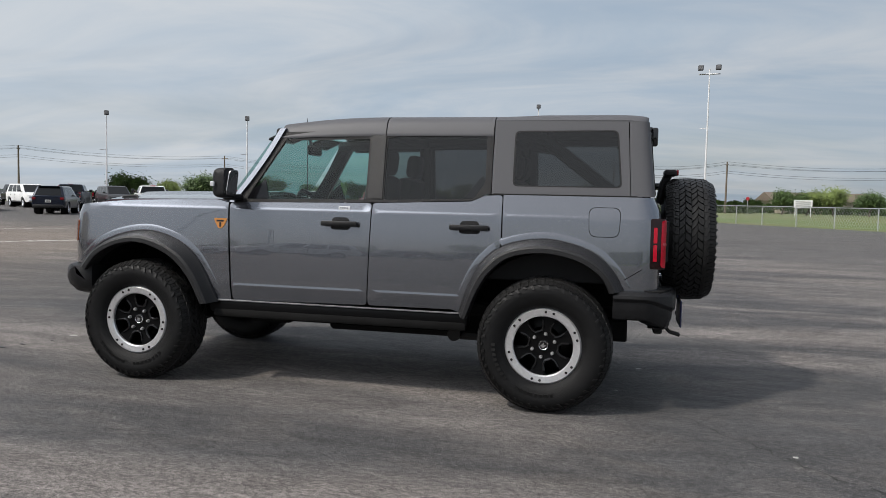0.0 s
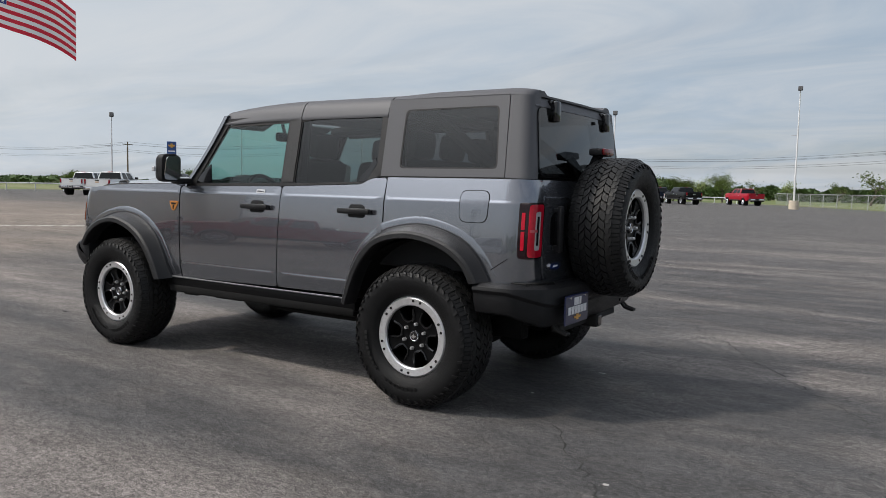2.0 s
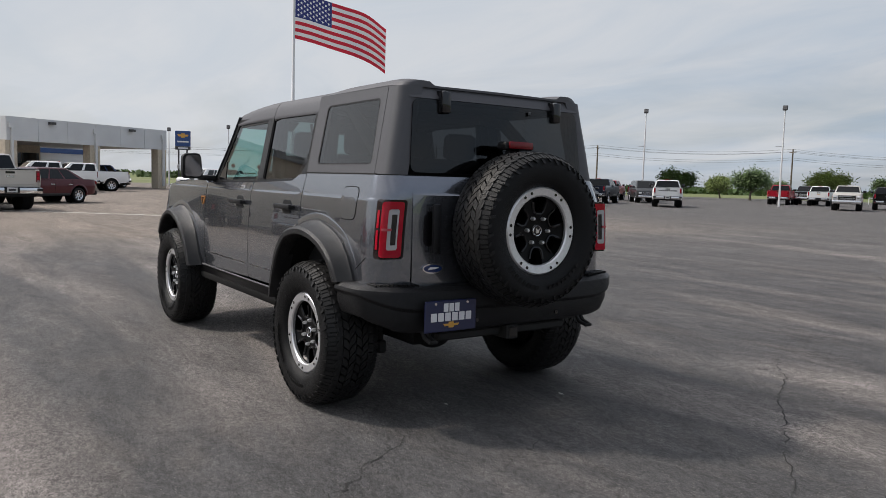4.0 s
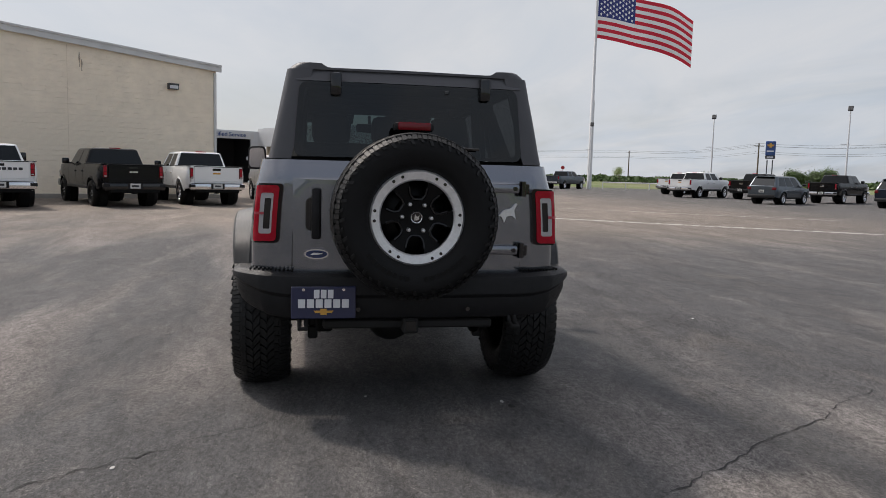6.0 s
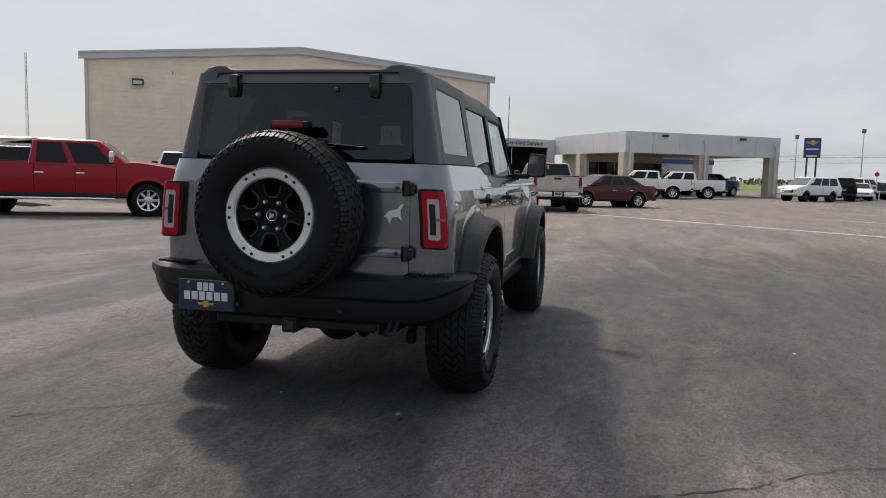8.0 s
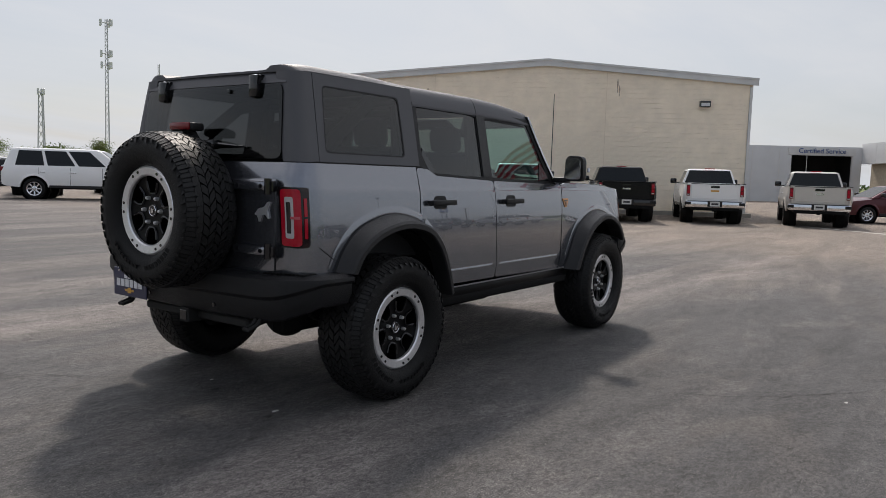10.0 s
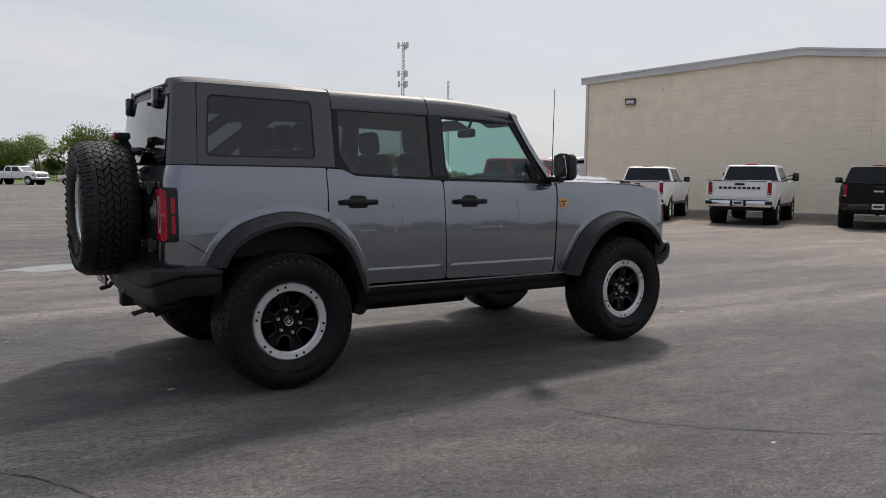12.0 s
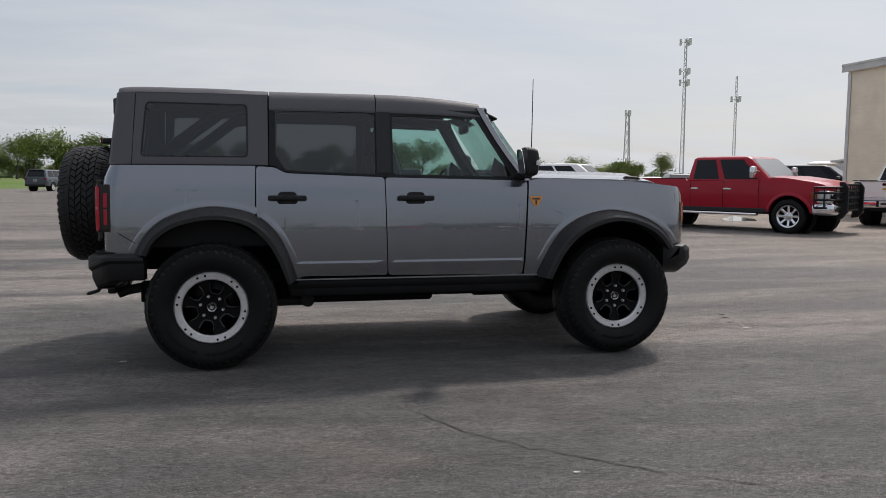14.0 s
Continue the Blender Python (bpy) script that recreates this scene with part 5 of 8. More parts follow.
# -- cabin --
def seat(x, y, width, label):
    bm = bmesh.new()
    box(bm, (x + 0.02, y, 0.90), (0.52, width, 0.17), 0.05, seg=2)
    st = part("seat", bm, seat_cloth, suv, label)
    bm = bmesh.new()
    box(bm, (x - 0.26, y, 1.22), (0.14, width * 0.94, 0.62), 0.055, Matrix.Rotation(radians(-13), 4, "Y"), seg=2)
    part("seat_back", bm, seat_cloth, st)
    heads = (y,) if width < 0.7 else (y - 0.40, y, y + 0.40)
    for h in heads:
        bm = bmesh.new()
        box(bm, (x - 0.345, h, 1.615), (0.10, 0.26, 0.19), 0.045, Matrix.Rotation(radians(-8), 4, "Y"), seg=2)
        for k in (-0.06, 0.06):
            tube(bm, [(x - 0.34, h + k, 1.48), (x - 0.345, h + k, 1.58)], 0.007, 6)
        part("headrest", bm, seat_cloth, st)


seat(0.10, 0.37, 0.52, "dark cloth driver seat")
seat(0.10, -0.37, 0.52, "dark cloth passenger seat")
seat(-0.80, 0.0, 1.30, "dark cloth rear bench")
bm = bmesh.new()
rows = []
for y in (-0.70, -0.3, 0.3, 0.70):
    rows.append([(0.62, y, 1.0), (0.52, y, 1.10), (0.50, y, 1.27), (0.58, y, 1.335), (0.86, y, 1.335), (0.88, y, 1.0)])
loft(bm, rows, cap=True, ring=True)
part("dashboard", fresh(bm), cabin_grey, suv)
bm = bmesh.new()
rim_pts = []
for k in range(29):
    a = k * math.tau / 28
    rim_pts.append(Vector((0.36 + 0.075 * math.sin(a), 0.37 + 0.185 * math.cos(a), 1.225 + 0.17 * math.sin(a))))
tube(bm, rim_pts, 0.016, 8, caps=False)
tube(bm, [(0.36, 0.20, 1.225), (0.36, 0.54, 1.225)], 0.014, 6)
tube(bm, [(0.36, 0.37, 1.225), (0.56, 0.37, 1.14)], 0.035, 8)
part("steering_wheel", fresh(bm), cabin_grey, suv)
bm = bmesh.new()
box(bm, (0.50, 0, 1.72), (0.04, 0.24, 0.075), 0.02, seg=2)
tube(bm, [(0.52, 0, 1.75), (0.55, 0, 1.83)], 0.014, 6)
part("rear_view_mirror", bm, cabin_grey, suv)
for s in (1, -1):
    for pts, r in (([(0.52, s * 0.62, 1.80), (-0.25, s * 0.60, 1.83), (-1.10, s * 0.60, 1.83), (-1.40, s * 0.60, 1.78), (-1.95, s * 0.62, 1.36)], 0.045), ([(-0.27, s * 0.64, 1.35), (-0.27, s * 0.60, 1.83)], 0.05), ([(-1.13, s * 0.64, 1.35), (-1.13, s * 0.60, 1.83)], 0.045)):
        bm = bmesh.new()
        tube(bm, pts, r, 8)
        part("roll_bar", fresh(bm), cabin_grey, suv, "padded black roll bar")
    bm = bmesh.new()
    box(bm, (-1.05, s * 0.72, 1.075), (2.0, 0.05, 0.50), 0.01)
    part("inner_trim", bm, cabin_grey, suv)
bm = bmesh.new()
tube(bm, [(-1.13, -0.60, 1.82), (-1.13, 0.60, 1.82)], 0.04, 8)
tube(bm, [(-0.27, -0.60, 1.82), (-0.27, 0.60, 1.82)], 0.04, 8)
part("roll_bar", fresh(bm), cabin_grey, suv)
bm = bmesh.new()
box(bm, (0.56, 0.35, 1.80), (0.16, 0.42, 0.02), 0.008, Matrix.Rotation(radians(25), 4, "Y"))
box(bm, (0.56, -0.35, 1.80), (0.16, 0.42, 0.02), 0.008, Matrix.Rotation(radians(25), 4, "Y"))
part("sun_visor", bm, cabin_grey, suv)

# -- wheels --
first = wheel_parts(suv, pose(-WHEEL_X, -RING_Y, TYRE_R - 0.006, 0, 14, 0))
copy_part(first, pose(WHEEL_X, -RING_Y, TYRE_R - 0.006, 0, 31, 0), suv)
copy_part(first, pose(-WHEEL_X, RING_Y, TYRE_R - 0.006, 0, 40, 180), suv)
copy_part(first, pose(WHEEL_X, RING_Y, TYRE_R - 0.006, 0, 8, 180), suv)
spare = copy_part(first, pose(-2.519, 0.010, 1.108, 0, 2, -90), suv)
spare["label"] = "spare off-road wheel on the tailgate"
bm = bmesh.new()
tube(bm, [(-2.19, 0, 1.108), (-2.42, 0, 1.108)], 0.09, 16)
part("spare_carrier", fresh(bm), black_plastic, suv)

# ---- parked vehicles ----
def car_paint(name, c, metal=0.3):
    return material(name, c, 0.30, metal, 0.45, 0.03, 0.04, 300, 0, 60, 0.35)


PAINT = {
    "white": car_paint("white_car_paint", (0.84, 0.84, 0.83), 0.0), "black": material("black_car_paint", (0.003, 0.003, 0.0035), 0.22, 0, 0.12, 0.03, 0.04, 300, 0, 60, 0.2),
    "red": material("red_car_paint", (0.34, 0.004, 0.018), 0.28, 0, 0.25, 0.03, 0.04, 300, 0, 60, 0.25), "silver": car_paint("beige_silver_paint", (0.56, 0.53, 0.49), 0.35),
    "grey": car_paint("blue_grey_paint", (0.075, 0.092, 0.110), 0.5), "navy": car_paint("navy_paint", (0.006, 0.011, 0.026), 0.3),
    "maroon": car_paint("maroon_paint", (0.075, 0.010, 0.016), 0.3), "blue": car_paint("blue_paint", (0.015, 0.05, 0.15), 0.3),
    "charcoal": car_paint("charcoal_paint", (0.035, 0.037, 0.04), 0.4),
}
plate_white = material("number_plate", (0.6, 0.6, 0.58), 0.5)
print_dark = material("dark_print", (0.03, 0.03, 0.035), 0.5)

# lower side outline tops, greenhouse (bottom and top x), heights, half width
KINDS = {
    "pickup": dict(rear=-3.02, front=2.70, axle=(-1.87, 1.87), r=0.41, w=1.00, sill=0.56, tops=[(-3.02, 1.34), (-1.08, 1.34), (-1.02, 1.30), (1.16, 1.30), (1.32, 1.35), (2.34, 1.31), (2.60, 1.26), (2.69, 1.17)],
                   cab=((-1.06, 1.26), (-0.96, 0.66), 1.30, 1.865, 0.93, 0.73), doors=(-0.92, 0.00, 1.02)),
    "heavy": dict(rear=-3.02, front=2.70, axle=(-1.87, 1.87), r=0.40, w=1.00, sill=0.48, tops=[(-3.02, 1.26), (-0.78, 1.26), (-0.72, 1.21), (1.27, 1.22), (1.44, 1.30), (1.75, 1.29), (2.36, 1.20), (2.60, 1.14), (2.69, 1.06)],
                  cab=((-0.76, 1.44), (-0.68, 0.78), 1.22, 1.815, 0.93, 0.74), doors=(-0.62, 0.26, 1.16)),
    "suv": dict(rear=-2.62, front=2.55, axle=(-1.52, 1.56), r=0.39, w=0.99, sill=0.44, tops=[(-2.59, 1.22), (1.30, 1.19), (1.52, 1.18), (2.30, 1.11), (2.53, 0.97)],
                cab=((-2.56, 1.52), (-2.32, 0.66), 1.20, 1.87, 0.92, 0.74), doors=(-1.35, -0.30, 0.80)),
    "crossover": dict(rear=-2.30, front=2.28, axle=(-1.36, 1.36), r=0.345, w=0.91, sill=0.38, tops=[(-2.28, 1.05), (1.05, 1.00), (1.30, 0.99), (2.05, 0.90), (2.26, 0.76)],
                      cab=((-2.27, 1.34), (-1.90, 0.50), 1.03, 1.65, 0.86, 0.66), doors=(-1.20, -0.25, 0.76)),
    "sedan": dict(rear=-2.32, front=2.28, axle=(-1.36, 1.36), r=0.325, w=0.89, sill=0.32, tops=[(-2.30, 0.98), (-1.55, 1.00), (1.00, 0.94), (1.22, 0.93), (2.0, 0.83), (2.26, 0.68)],
                  cab=((-1.80, 1.24), (-0.98, 0.36), 0.97, 1.45, 0.83, 0.60), doors=(-1.05, -0.18, 0.74)),
}


def sub_quad(a, b, c, d, u0, u1, v0, v1):
    def at(u, v):
        return a.lerp(b, u).lerp(d.lerp(c, u), v)
    return [at(u0, v0), at(u1, v0), at(u1, v1), at(u0, v1)]


def slab(q, t):
    """A thin pane standing proud of the quad q."""
    n = (q[1] - q[0]).cross(q[3] - q[0]).normalized()
    bm = bmesh.new()
    lo = [bm.verts.new(p - n * 0.004) for p in q]
    hi = [bm.verts.new(p + n * t) for p in q]
    bm.faces.new(hi); bm.faces.new(lo[::-1])
    for i in range(4):
        bm.faces.new((lo[i], lo[(i + 1) % 4], hi[(i + 1) % 4], hi[i]))
    return fresh(bm)


def road_wheel(root, m, r, bright):
    bm = bmesh.new()
    k = r / 0.40
    lathe(bm, [(0.255 * k, 0.02), (0.29 * k, -0.012), (0.35 * k, -0.016), (0.385 * k, 0.0), (0.40 * k, 0.05), (0.40 * k, 0.20), (0.385 * k, 0.25), (0.28 * k, 0.25)], 28)
    tyre = part("tyre", fresh(bm), rubber, root)
    tyre.matrix_basis = m
    bm = bmesh.new()
    lathe(bm, [(0.205 * k, 0.11), (0.225 * k, 0.030), (0.242 * k, 0.012), (0.262 * k, 0.004), (0.264 * k, 0.10)], 32)
    lathe(bm, [(0.001, 0.012), (0.040 * k, 0.014), (0.052 * k, 0.028), (0.085 * k, 0.036), (0.105 * k, 0.050), (0.105 * k, 0.075)], 20)
    for i in range(8):
        turn_ = Matrix.Rotation(i * math.tau / 8, 4, "Y")
        box(bm, (0, 0, 0), (0.155 * k, 0.034, 0.060 * k), 0.012, turn_ @ Matrix.Translation((0.160 * k, 0.042, 0)) @ Matrix.Rotation(radians(-8), 4, "Z"))
    part("rim", fresh(bm), chrome if bright else rim_black, tyre)
    nut = None
    for i in range(8):
        mm = Matrix.Rotation((i + 0.5) * math.tau / 8, 4, "Y") @ Matrix.Translation((0.075 * k, 0.030, 0))
        if nut is None:
            bm = bmesh.new()
            lathe(bm, [(0.0008, -0.014), (0.010, -0.012), (0.013, 0.010)], 6)
            nut = part("lug_nut", fresh(bm), alloy, tyre)
            nut.matrix_basis = mm
        else:
            again(nut, mm)
    bm = bmesh.new()
    lathe(bm, [(0.001, 0.12), (0.24 * k, 0.12)], 20)
    part("brake", fresh(bm), under_black, tyre)


def vehicle(kind, paint, label, m, plate=True, bright=True, tail_bars=False, chrome_bumper=True, heavy=False, group="parked vehicles"):
    K = KINDS["heavy" if heavy else kind]
    names = {"pickup": "pickup_truck", "suv": "parked_suv", "crossover": "parked_crossover", "sedan": "parked_sedan"}
    cats = {"pickup": "truck", "suv": "car", "crossover": "car", "sedan": "car"}
    root = thing(names[kind], label, cats[kind], m, group)
    mat = PAINT[paint]
    xr, xf, w, sill, tops = K["rear"], K["front"], K["w"], K["sill"], K["tops"]
    ztop = max(z for _, z in tops)
    bed = K["cab"][0][0] - 0.04
    prof = [(sill - 0.1, 0.93), (sill + 0.12, 0.97), (sill + 0.35, 1.0), (ztop - 0.16, 0.985), (ztop - 0.04, 0.955), (ztop + 0.05, 0.92)]

    def yw(x, z):
        y = w * table(z, prof)
        for e, r, depth in ((xr, 0.30, 0.10), (xf, 0.75, 0.20)):
            t = 1 - abs(x - e) / r
            if t > 0:
                y -= depth * (1 - math.sqrt(max(0, 1 - min(t, 1) ** 2)))
        return y
    arch = []
    for cx in K["axle"][::-1]:
        R = K["r"] + 0.085
        a0 = math.asin(min(0.9, max(-0.9, (sill - K["r"]) / R)))
        arch += [(cx + R * math.cos(a), K["r"] + R * math.sin(a)) for a in [a0 + (math.pi - 2 * a0) * i / 12 for i in range(13)]]
    outline = [(xr, sill + 0.10), (xr, tops[0][1])] + tops[1:] + [(xf, tops[-1][1] - 0.12), (xf, sill + 0.06), (xf - 0.2, sill)] + arch + [(xr + 0.2, sill + 0.03)]
    for s in (1, -1):
        bm = patch(outline, lambda u, z, d, s=s: Vector((u, s * (yw(u, z) - d), z)), step=0.13, thick=0.05, flip=s > 0)
        side = part("body_side", bm, mat, root)
    # hood, nose and tail skin
    bm = bmesh.new()
    path = [p for p in tops if p[0] >= K["cab"][0][1] - 0.1] + [(xf, tops[-1][1] - 0.12), (xf, sill + 0.06)]
    loft(bm, [[(x + (0.03 * (1 - e * e) if x > xf - 0.1 else 0), yw(x, z) * e, z + 0.045 * (1 - e ** 4) * (1 if x < xf - 0.05 else 0)) for e in [i / 6 - 1 for i in range(13)]] for x, z in path])
    part("hood", fresh(bm), mat, root)
    bm = bmesh.new()
    if kind == "pickup":
        path = [(xr + 0.02, sill + 0.10), (xr, sill + 0.25), (xr, tops[0][1] - 0.02), (xr + 0.06, tops[0][1] - 0.015), (xr + 0.07, 1.02), (bed, 1.02), (bed + 0.01, tops[0][1] - 0.03)]
    elif kind == "sedan":
        path = [(xr + 0.02, sill + 0.10), (xr, sill + 0.3), (xr, 0.97), (-1.60, 1.0)]
    else:
        path = [(xr + 0.02, sill + 0.10), (xr, sill + 0.3), (xr, tops[0][1])]
    loft(bm, [[(x, yw(x, z) * e, z) for e in [i / 4 - 1 for i in range(9)]] for x, z in path])
    part("tail", fresh(bm), mat, root)
    bm = bmesh.new()
    box(bm, ((xr + xf) / 2, 0, sill + 0.02), (xf - xr - 0.5, w * 1.3, 0.16), 0.02)
    part("underbody", bm, under_black, root)
    # cabin
    (b0, b1), (t0, t1), zb, zt, wb, wt = K["cab"]
    B = [Vector((b0, wb, zb)), Vector((b1, wb * 0.97, zb)), Vector((b1, -wb * 0.97, zb)), Vector((b0, -wb, zb))]
    T = [Vector((t0, wt, zt)), Vector((t1, wt, zt)), Vector((t1, -wt, zt)), Vector((t0, -wt, zt))]
    bm = bmesh.new()
    soft_r = 0.09 if kind == "pickup" else 0.14
    rows = []
    for v, inset in ((0.0, 0.0), (0.3, 0.0), (0.6, 0.0), (0.86, 0.0), (0.93, 0.008), (0.975, 0.03), (1.0, 0.075), (1.012, 0.16), (1.018, 0.30)):
        q = [B[i].lerp(T[i], min(v, 1.0)) for i in range(4)]
        mid = sum(q, Vector()) / 4
        q = [Vector((p.x + math.copysign(inset * 1.6, mid.x - p.x), p.y + math.copysign(inset, mid.y - p.y))) for p in q]
        rows.append([(x, y, zb + (zt - zb) * v) for x, y in rounded([tuple(p) for p in q], soft_r, 5)])
    loft(bm, rows, ring=True)
    bm.verts.ensure_lookup_table()
    bm.faces.new(bm.verts[-len(rows[-1]):])
    fresh(bm)
    part("cab", bm, mat, root)
    part("windshield", slab(sub_quad(B[2], B[1], T[1], T[2], 0.05, 0.95, 0.05, 0.90), 0.006), glass_car, root, smooth=False)
    part("rear_window", slab(sub_quad(B[0], B[3], T[3], T[0], *((0.045, 0.955, 0.12) if kind == "pickup" else (0.08, 0.92, 0.10)), 0.90), 0.006), glass_car, root, smooth=False)
    cuts = (0.08, 0.40, 0.47, 0.86) if kind == "pickup" else (0.10, 0.34, 0.37, 0.60, 0.63, 0.86)
    for q0, q1, q2, q3 in ((B[1], B[0], T[0], T[1]), (B[3], B[2], T[2], T[3])):
        back = q0 is B[3]
        for a, b in zip(cuts[::2], cuts[1::2]):
            u0, u1 = (a, b) if back else (1 - b, 1 - a)
            part("side_window", slab(sub_quad(q0, q1, q2, q3, u0, u1, 0.06, 0.86), 0.005), glass_car, root, smooth=False)
    for s in (1, -1):
        # door shut lines, handles, mirrors
        for x in K["doors"]:
            bm = bmesh.new()
            loft(bm, [[(x + e, s * (yw(x, z) + 0.002), z) for e in (-0.006, 0.006)] for z in [sill + 0.08 + (zb - sill - 0.1) * i / 6 for i in range(7)]])
            part("door_gap", fresh(bm), under_black, root, smooth=False)
        for x in K["doors"][:2]:
            bm = bmesh.new()
            box(bm, (x + 0.12, s * (yw(x, zb - 0.2) + 0.02), zb - 0.2), (0.20, 0.03, 0.035), 0.008)
            part("door_handle", bm, chrome if chrome_bumper else gloss_black, root)
        for cx in K["axle"]:
            R = K["r"] + 0.085
            arc = [math.pi * (0.06 + 0.88 * i / 14) for i in range(15)]
            bm = bmesh.new()
            loft(bm, [[(cx + (R + dr_) * math.cos(a), s * (yw(cx + R * math.cos(a), min(K["r"] + R * math.sin(a), ztop)) + dy_), K["r"] + (R + dr_) * math.sin(a)) for dr_, dy_ in ((0.075, -0.004), (0.055, 0.012), (0.010, 0.022), (-0.004, 0.014), (-0.006, -0.05))] for a in arc])
            part("wheel_arch", fresh(bm), mat, root)
        bm = bmesh.new()
        box(bm, ((K["axle"][0] + K["axle"][1]) / 2, s * (w * 0.955), sill + 0.035), (K["axle"][1] - K["axle"][0] - 2 * K["r"] - 0.22, 0.05, 0.10), 0.015)
        part("sill_cover", bm, flare_plastic, root)
        bm = bmesh.new()
        tow = kind == "pickup" and (heavy or tail_bars)
        sz = (0.12, 0.20, 0.28) if tow else (0.13, 0.23, 0.19) if kind == "pickup" else (0.14, 0.20, 0.14)
        out = 0.20 if tow else 0.17 if kind == "pickup" else 0.15
        zm = zb + (0.20 if tow else 0.13)
        box(bm, (b1 - 0.36, s * (wb + out), zm), sz, 0.04, seg=2)
        for dz in (-0.06, 0.05) if tow else (-0.05,):
            tube(bm, [(b1 - 0.34, s * (wb - 0.05), zm + dz - 0.03), (b1 - 0.35, s * (wb + out - 0.06), zm + dz)], 0.022, 6)
        part("door_mirror", bm, chrome if heavy else gloss_black, root)
        # lamps
        bm = bmesh.new()
        z0, z1 = (tops[0][1] - 0.41, tops[0][1] - 0.04) if kind == "pickup" else (tops[0][1] - 0.21, tops[0][1] - 0.05)
        wide = 0.115 if kind == "pickup" else 0.20
        yl = yw(xr, (z0 + z1) / 2)
        box(bm, (xr + 0.05, s * (yl - 0.044), (z0 + z1) / 2), (0.17, wide, z1 - z0), 0.02, seg=2)
        lamp = part("tail_lamp", bm, lens_deep, root, "red tail lamp")
        if kind == "pickup":
            for dz, tall, mt in ((0.075, 0.11, lens_red), (-0.055, 0.09, lens_red), (-0.140, 0.035, lens_grey)):
                bm = bmesh.new()
                box(bm, (xr - 0.036, s * (yl - 0.050), (z0 + z1) / 2 + dz), (0.010, wide * 0.62, tall), 0.004)
                part("lens_segment", bm, mt, lamp)
        bm = bmesh.new()
        if kind == "pickup":
            box(bm, (xf - 0.17, s * (yw(xf - 0.2, 1.0) - 0.16), tops[-1][1] - 0.20), (0.42, 0.33, 0.30), 0.05, seg=2)
        else:
            box(bm, (xf - 0.10, s * (yw(xf, 0.85) - 0.13), tops[-1][1] - 0.14), (0.26, 0.34, 0.15), 0.03, seg=2)
        lamp = part("headlamp", bm, lens_white, root)
        if kind == "pickup":
            bm = bmesh.new()
            box(bm, (xf - 0.29, s * (yw(xf - 0.3, 1.0) - 0.002), tops[-1][1] - 0.17), (0.15, 0.022, 0.15), 0.008)
            part("side_marker", bm, lens_amber, lamp, "amber corner of the headlamp")
            for dy in (0.02, -0.10):
                bm = bmesh.new()
                tube(bm, [(xf - 0.02, s * (yw(xf - 0.2, 1.0) - 0.20 - dy), tops[-1][1] - 0.21), (xf + 0.055, s * (yw(xf - 0.2, 1.0) - 0.20 - dy), tops[-1][1] - 0.21)], [0.05, 0.065], 14)
                part("reflector", fresh(bm), chrome, lamp)
        for cx in K["axle"]:
            mw = pose(cx, s * (w * 0.985), K["r"], 0, 0, 180 if s > 0 else 0)
            road_wheel(root, mw, K["r"], bright)
            bm = bmesh.new()
            lathe(bm, [(0.001, 0.0), (K["r"] + 0.11, 0.0), (K["r"] + 0.11, 0.24)], 20)
            h = part("wheel_well", fresh(bm), under_black, root)
            h.matrix_basis = pose(cx, s * (w * 0.60), K["r"], 0, 0, 0 if s > 0 else 180)
    bm = bmesh.new()
    box(bm, (xf + 0.03, 0, tops[-1][1] - (0.24 if kind == "pickup" else 0.18)), (0.06, w * 1.15, 0.40 if kind == "pickup" else 0.26), 0.02)
    grille = part("grille", bm, gloss_black, root)
    for i in range(3):
        bm = bmesh.new()
        box(bm, (xf + 0.065, 0, tops[-1][1] - (0.36 - 0.12 * i if kind == "pickup" else 0.26 - 0.075 * i)), (0.02, w * 1.08, 0.05 if kind == "pickup" else 0.02), 0.006)
        part("grille_bar", bm, chrome if chrome_bumper else flare_plastic, grille)
    bm = bmesh.new()
    if kind == "pickup":
        box(bm, (xf - 0.09, 0, sill + 0.10), (0.50, w * 1.93, 0.27), 0.07, seg=3)
    else:
        box(bm, (xf + 0.03, 0, sill + 0.10), (0.20, w * 1.75, 0.20), 0.05, seg=2)
    part("front_bumper", bm, chrome if chrome_bumper else gloss_black, root)
    bm = bmesh.new()
    if kind == "pickup":
        box(bm, (xr - 0.07, 0, 0.66), (0.20, w * 1.86, 0.20), 0.03, seg=2)
        back_bumper = part("rear_bumper", bm, chrome if chrome_bumper else gloss_black, root)
        bm = bmesh.new()
        box(bm, (xr - 0.075, 0, 0.764), (0.19, w * 1.70, 0.014), 0.004)
        part("step_pad", bm, black_plastic, back_bumper)
        bm = bmesh.new()
        box(bm, (xr - 0.168, 0, 0.672), (0.014, 0.46, 0.17), 0.006)
        part("plate_recess", bm, black_plastic, back_bumper)
        for s in (1, -1):
            bm = bmesh.new()
            box(bm, (xr - 0.085, s * w * 0.84, 0.690), (0.185, w * 0.20, 0.115), 0.02)
            part("corner_step", bm, black_plastic, back_bumper, "black corner step")
        bm = bmesh.new()
        box(bm, (xr - 0.06, 0, 0.575), (0.16, w * 1.72, 0.08), 0.02)
        part("lower_valance", bm, black_plastic, back_bumper)
        for s in (1, -1):
            bm = bmesh.new()
            box(bm, ((xr + bed) / 2, s * (yw(-2.0, 1.34) - 0.03), tops[0][1] + 0.012), (bed - xr, 0.09, 0.024), 0.008)
            part("bed_rail_cap", bm, black_plastic, root)
        bm = bmesh.new()
        box(bm, (xr - 0.10, 0, 0.52), (0.12, w * 1.5, 0.12), 0.02)
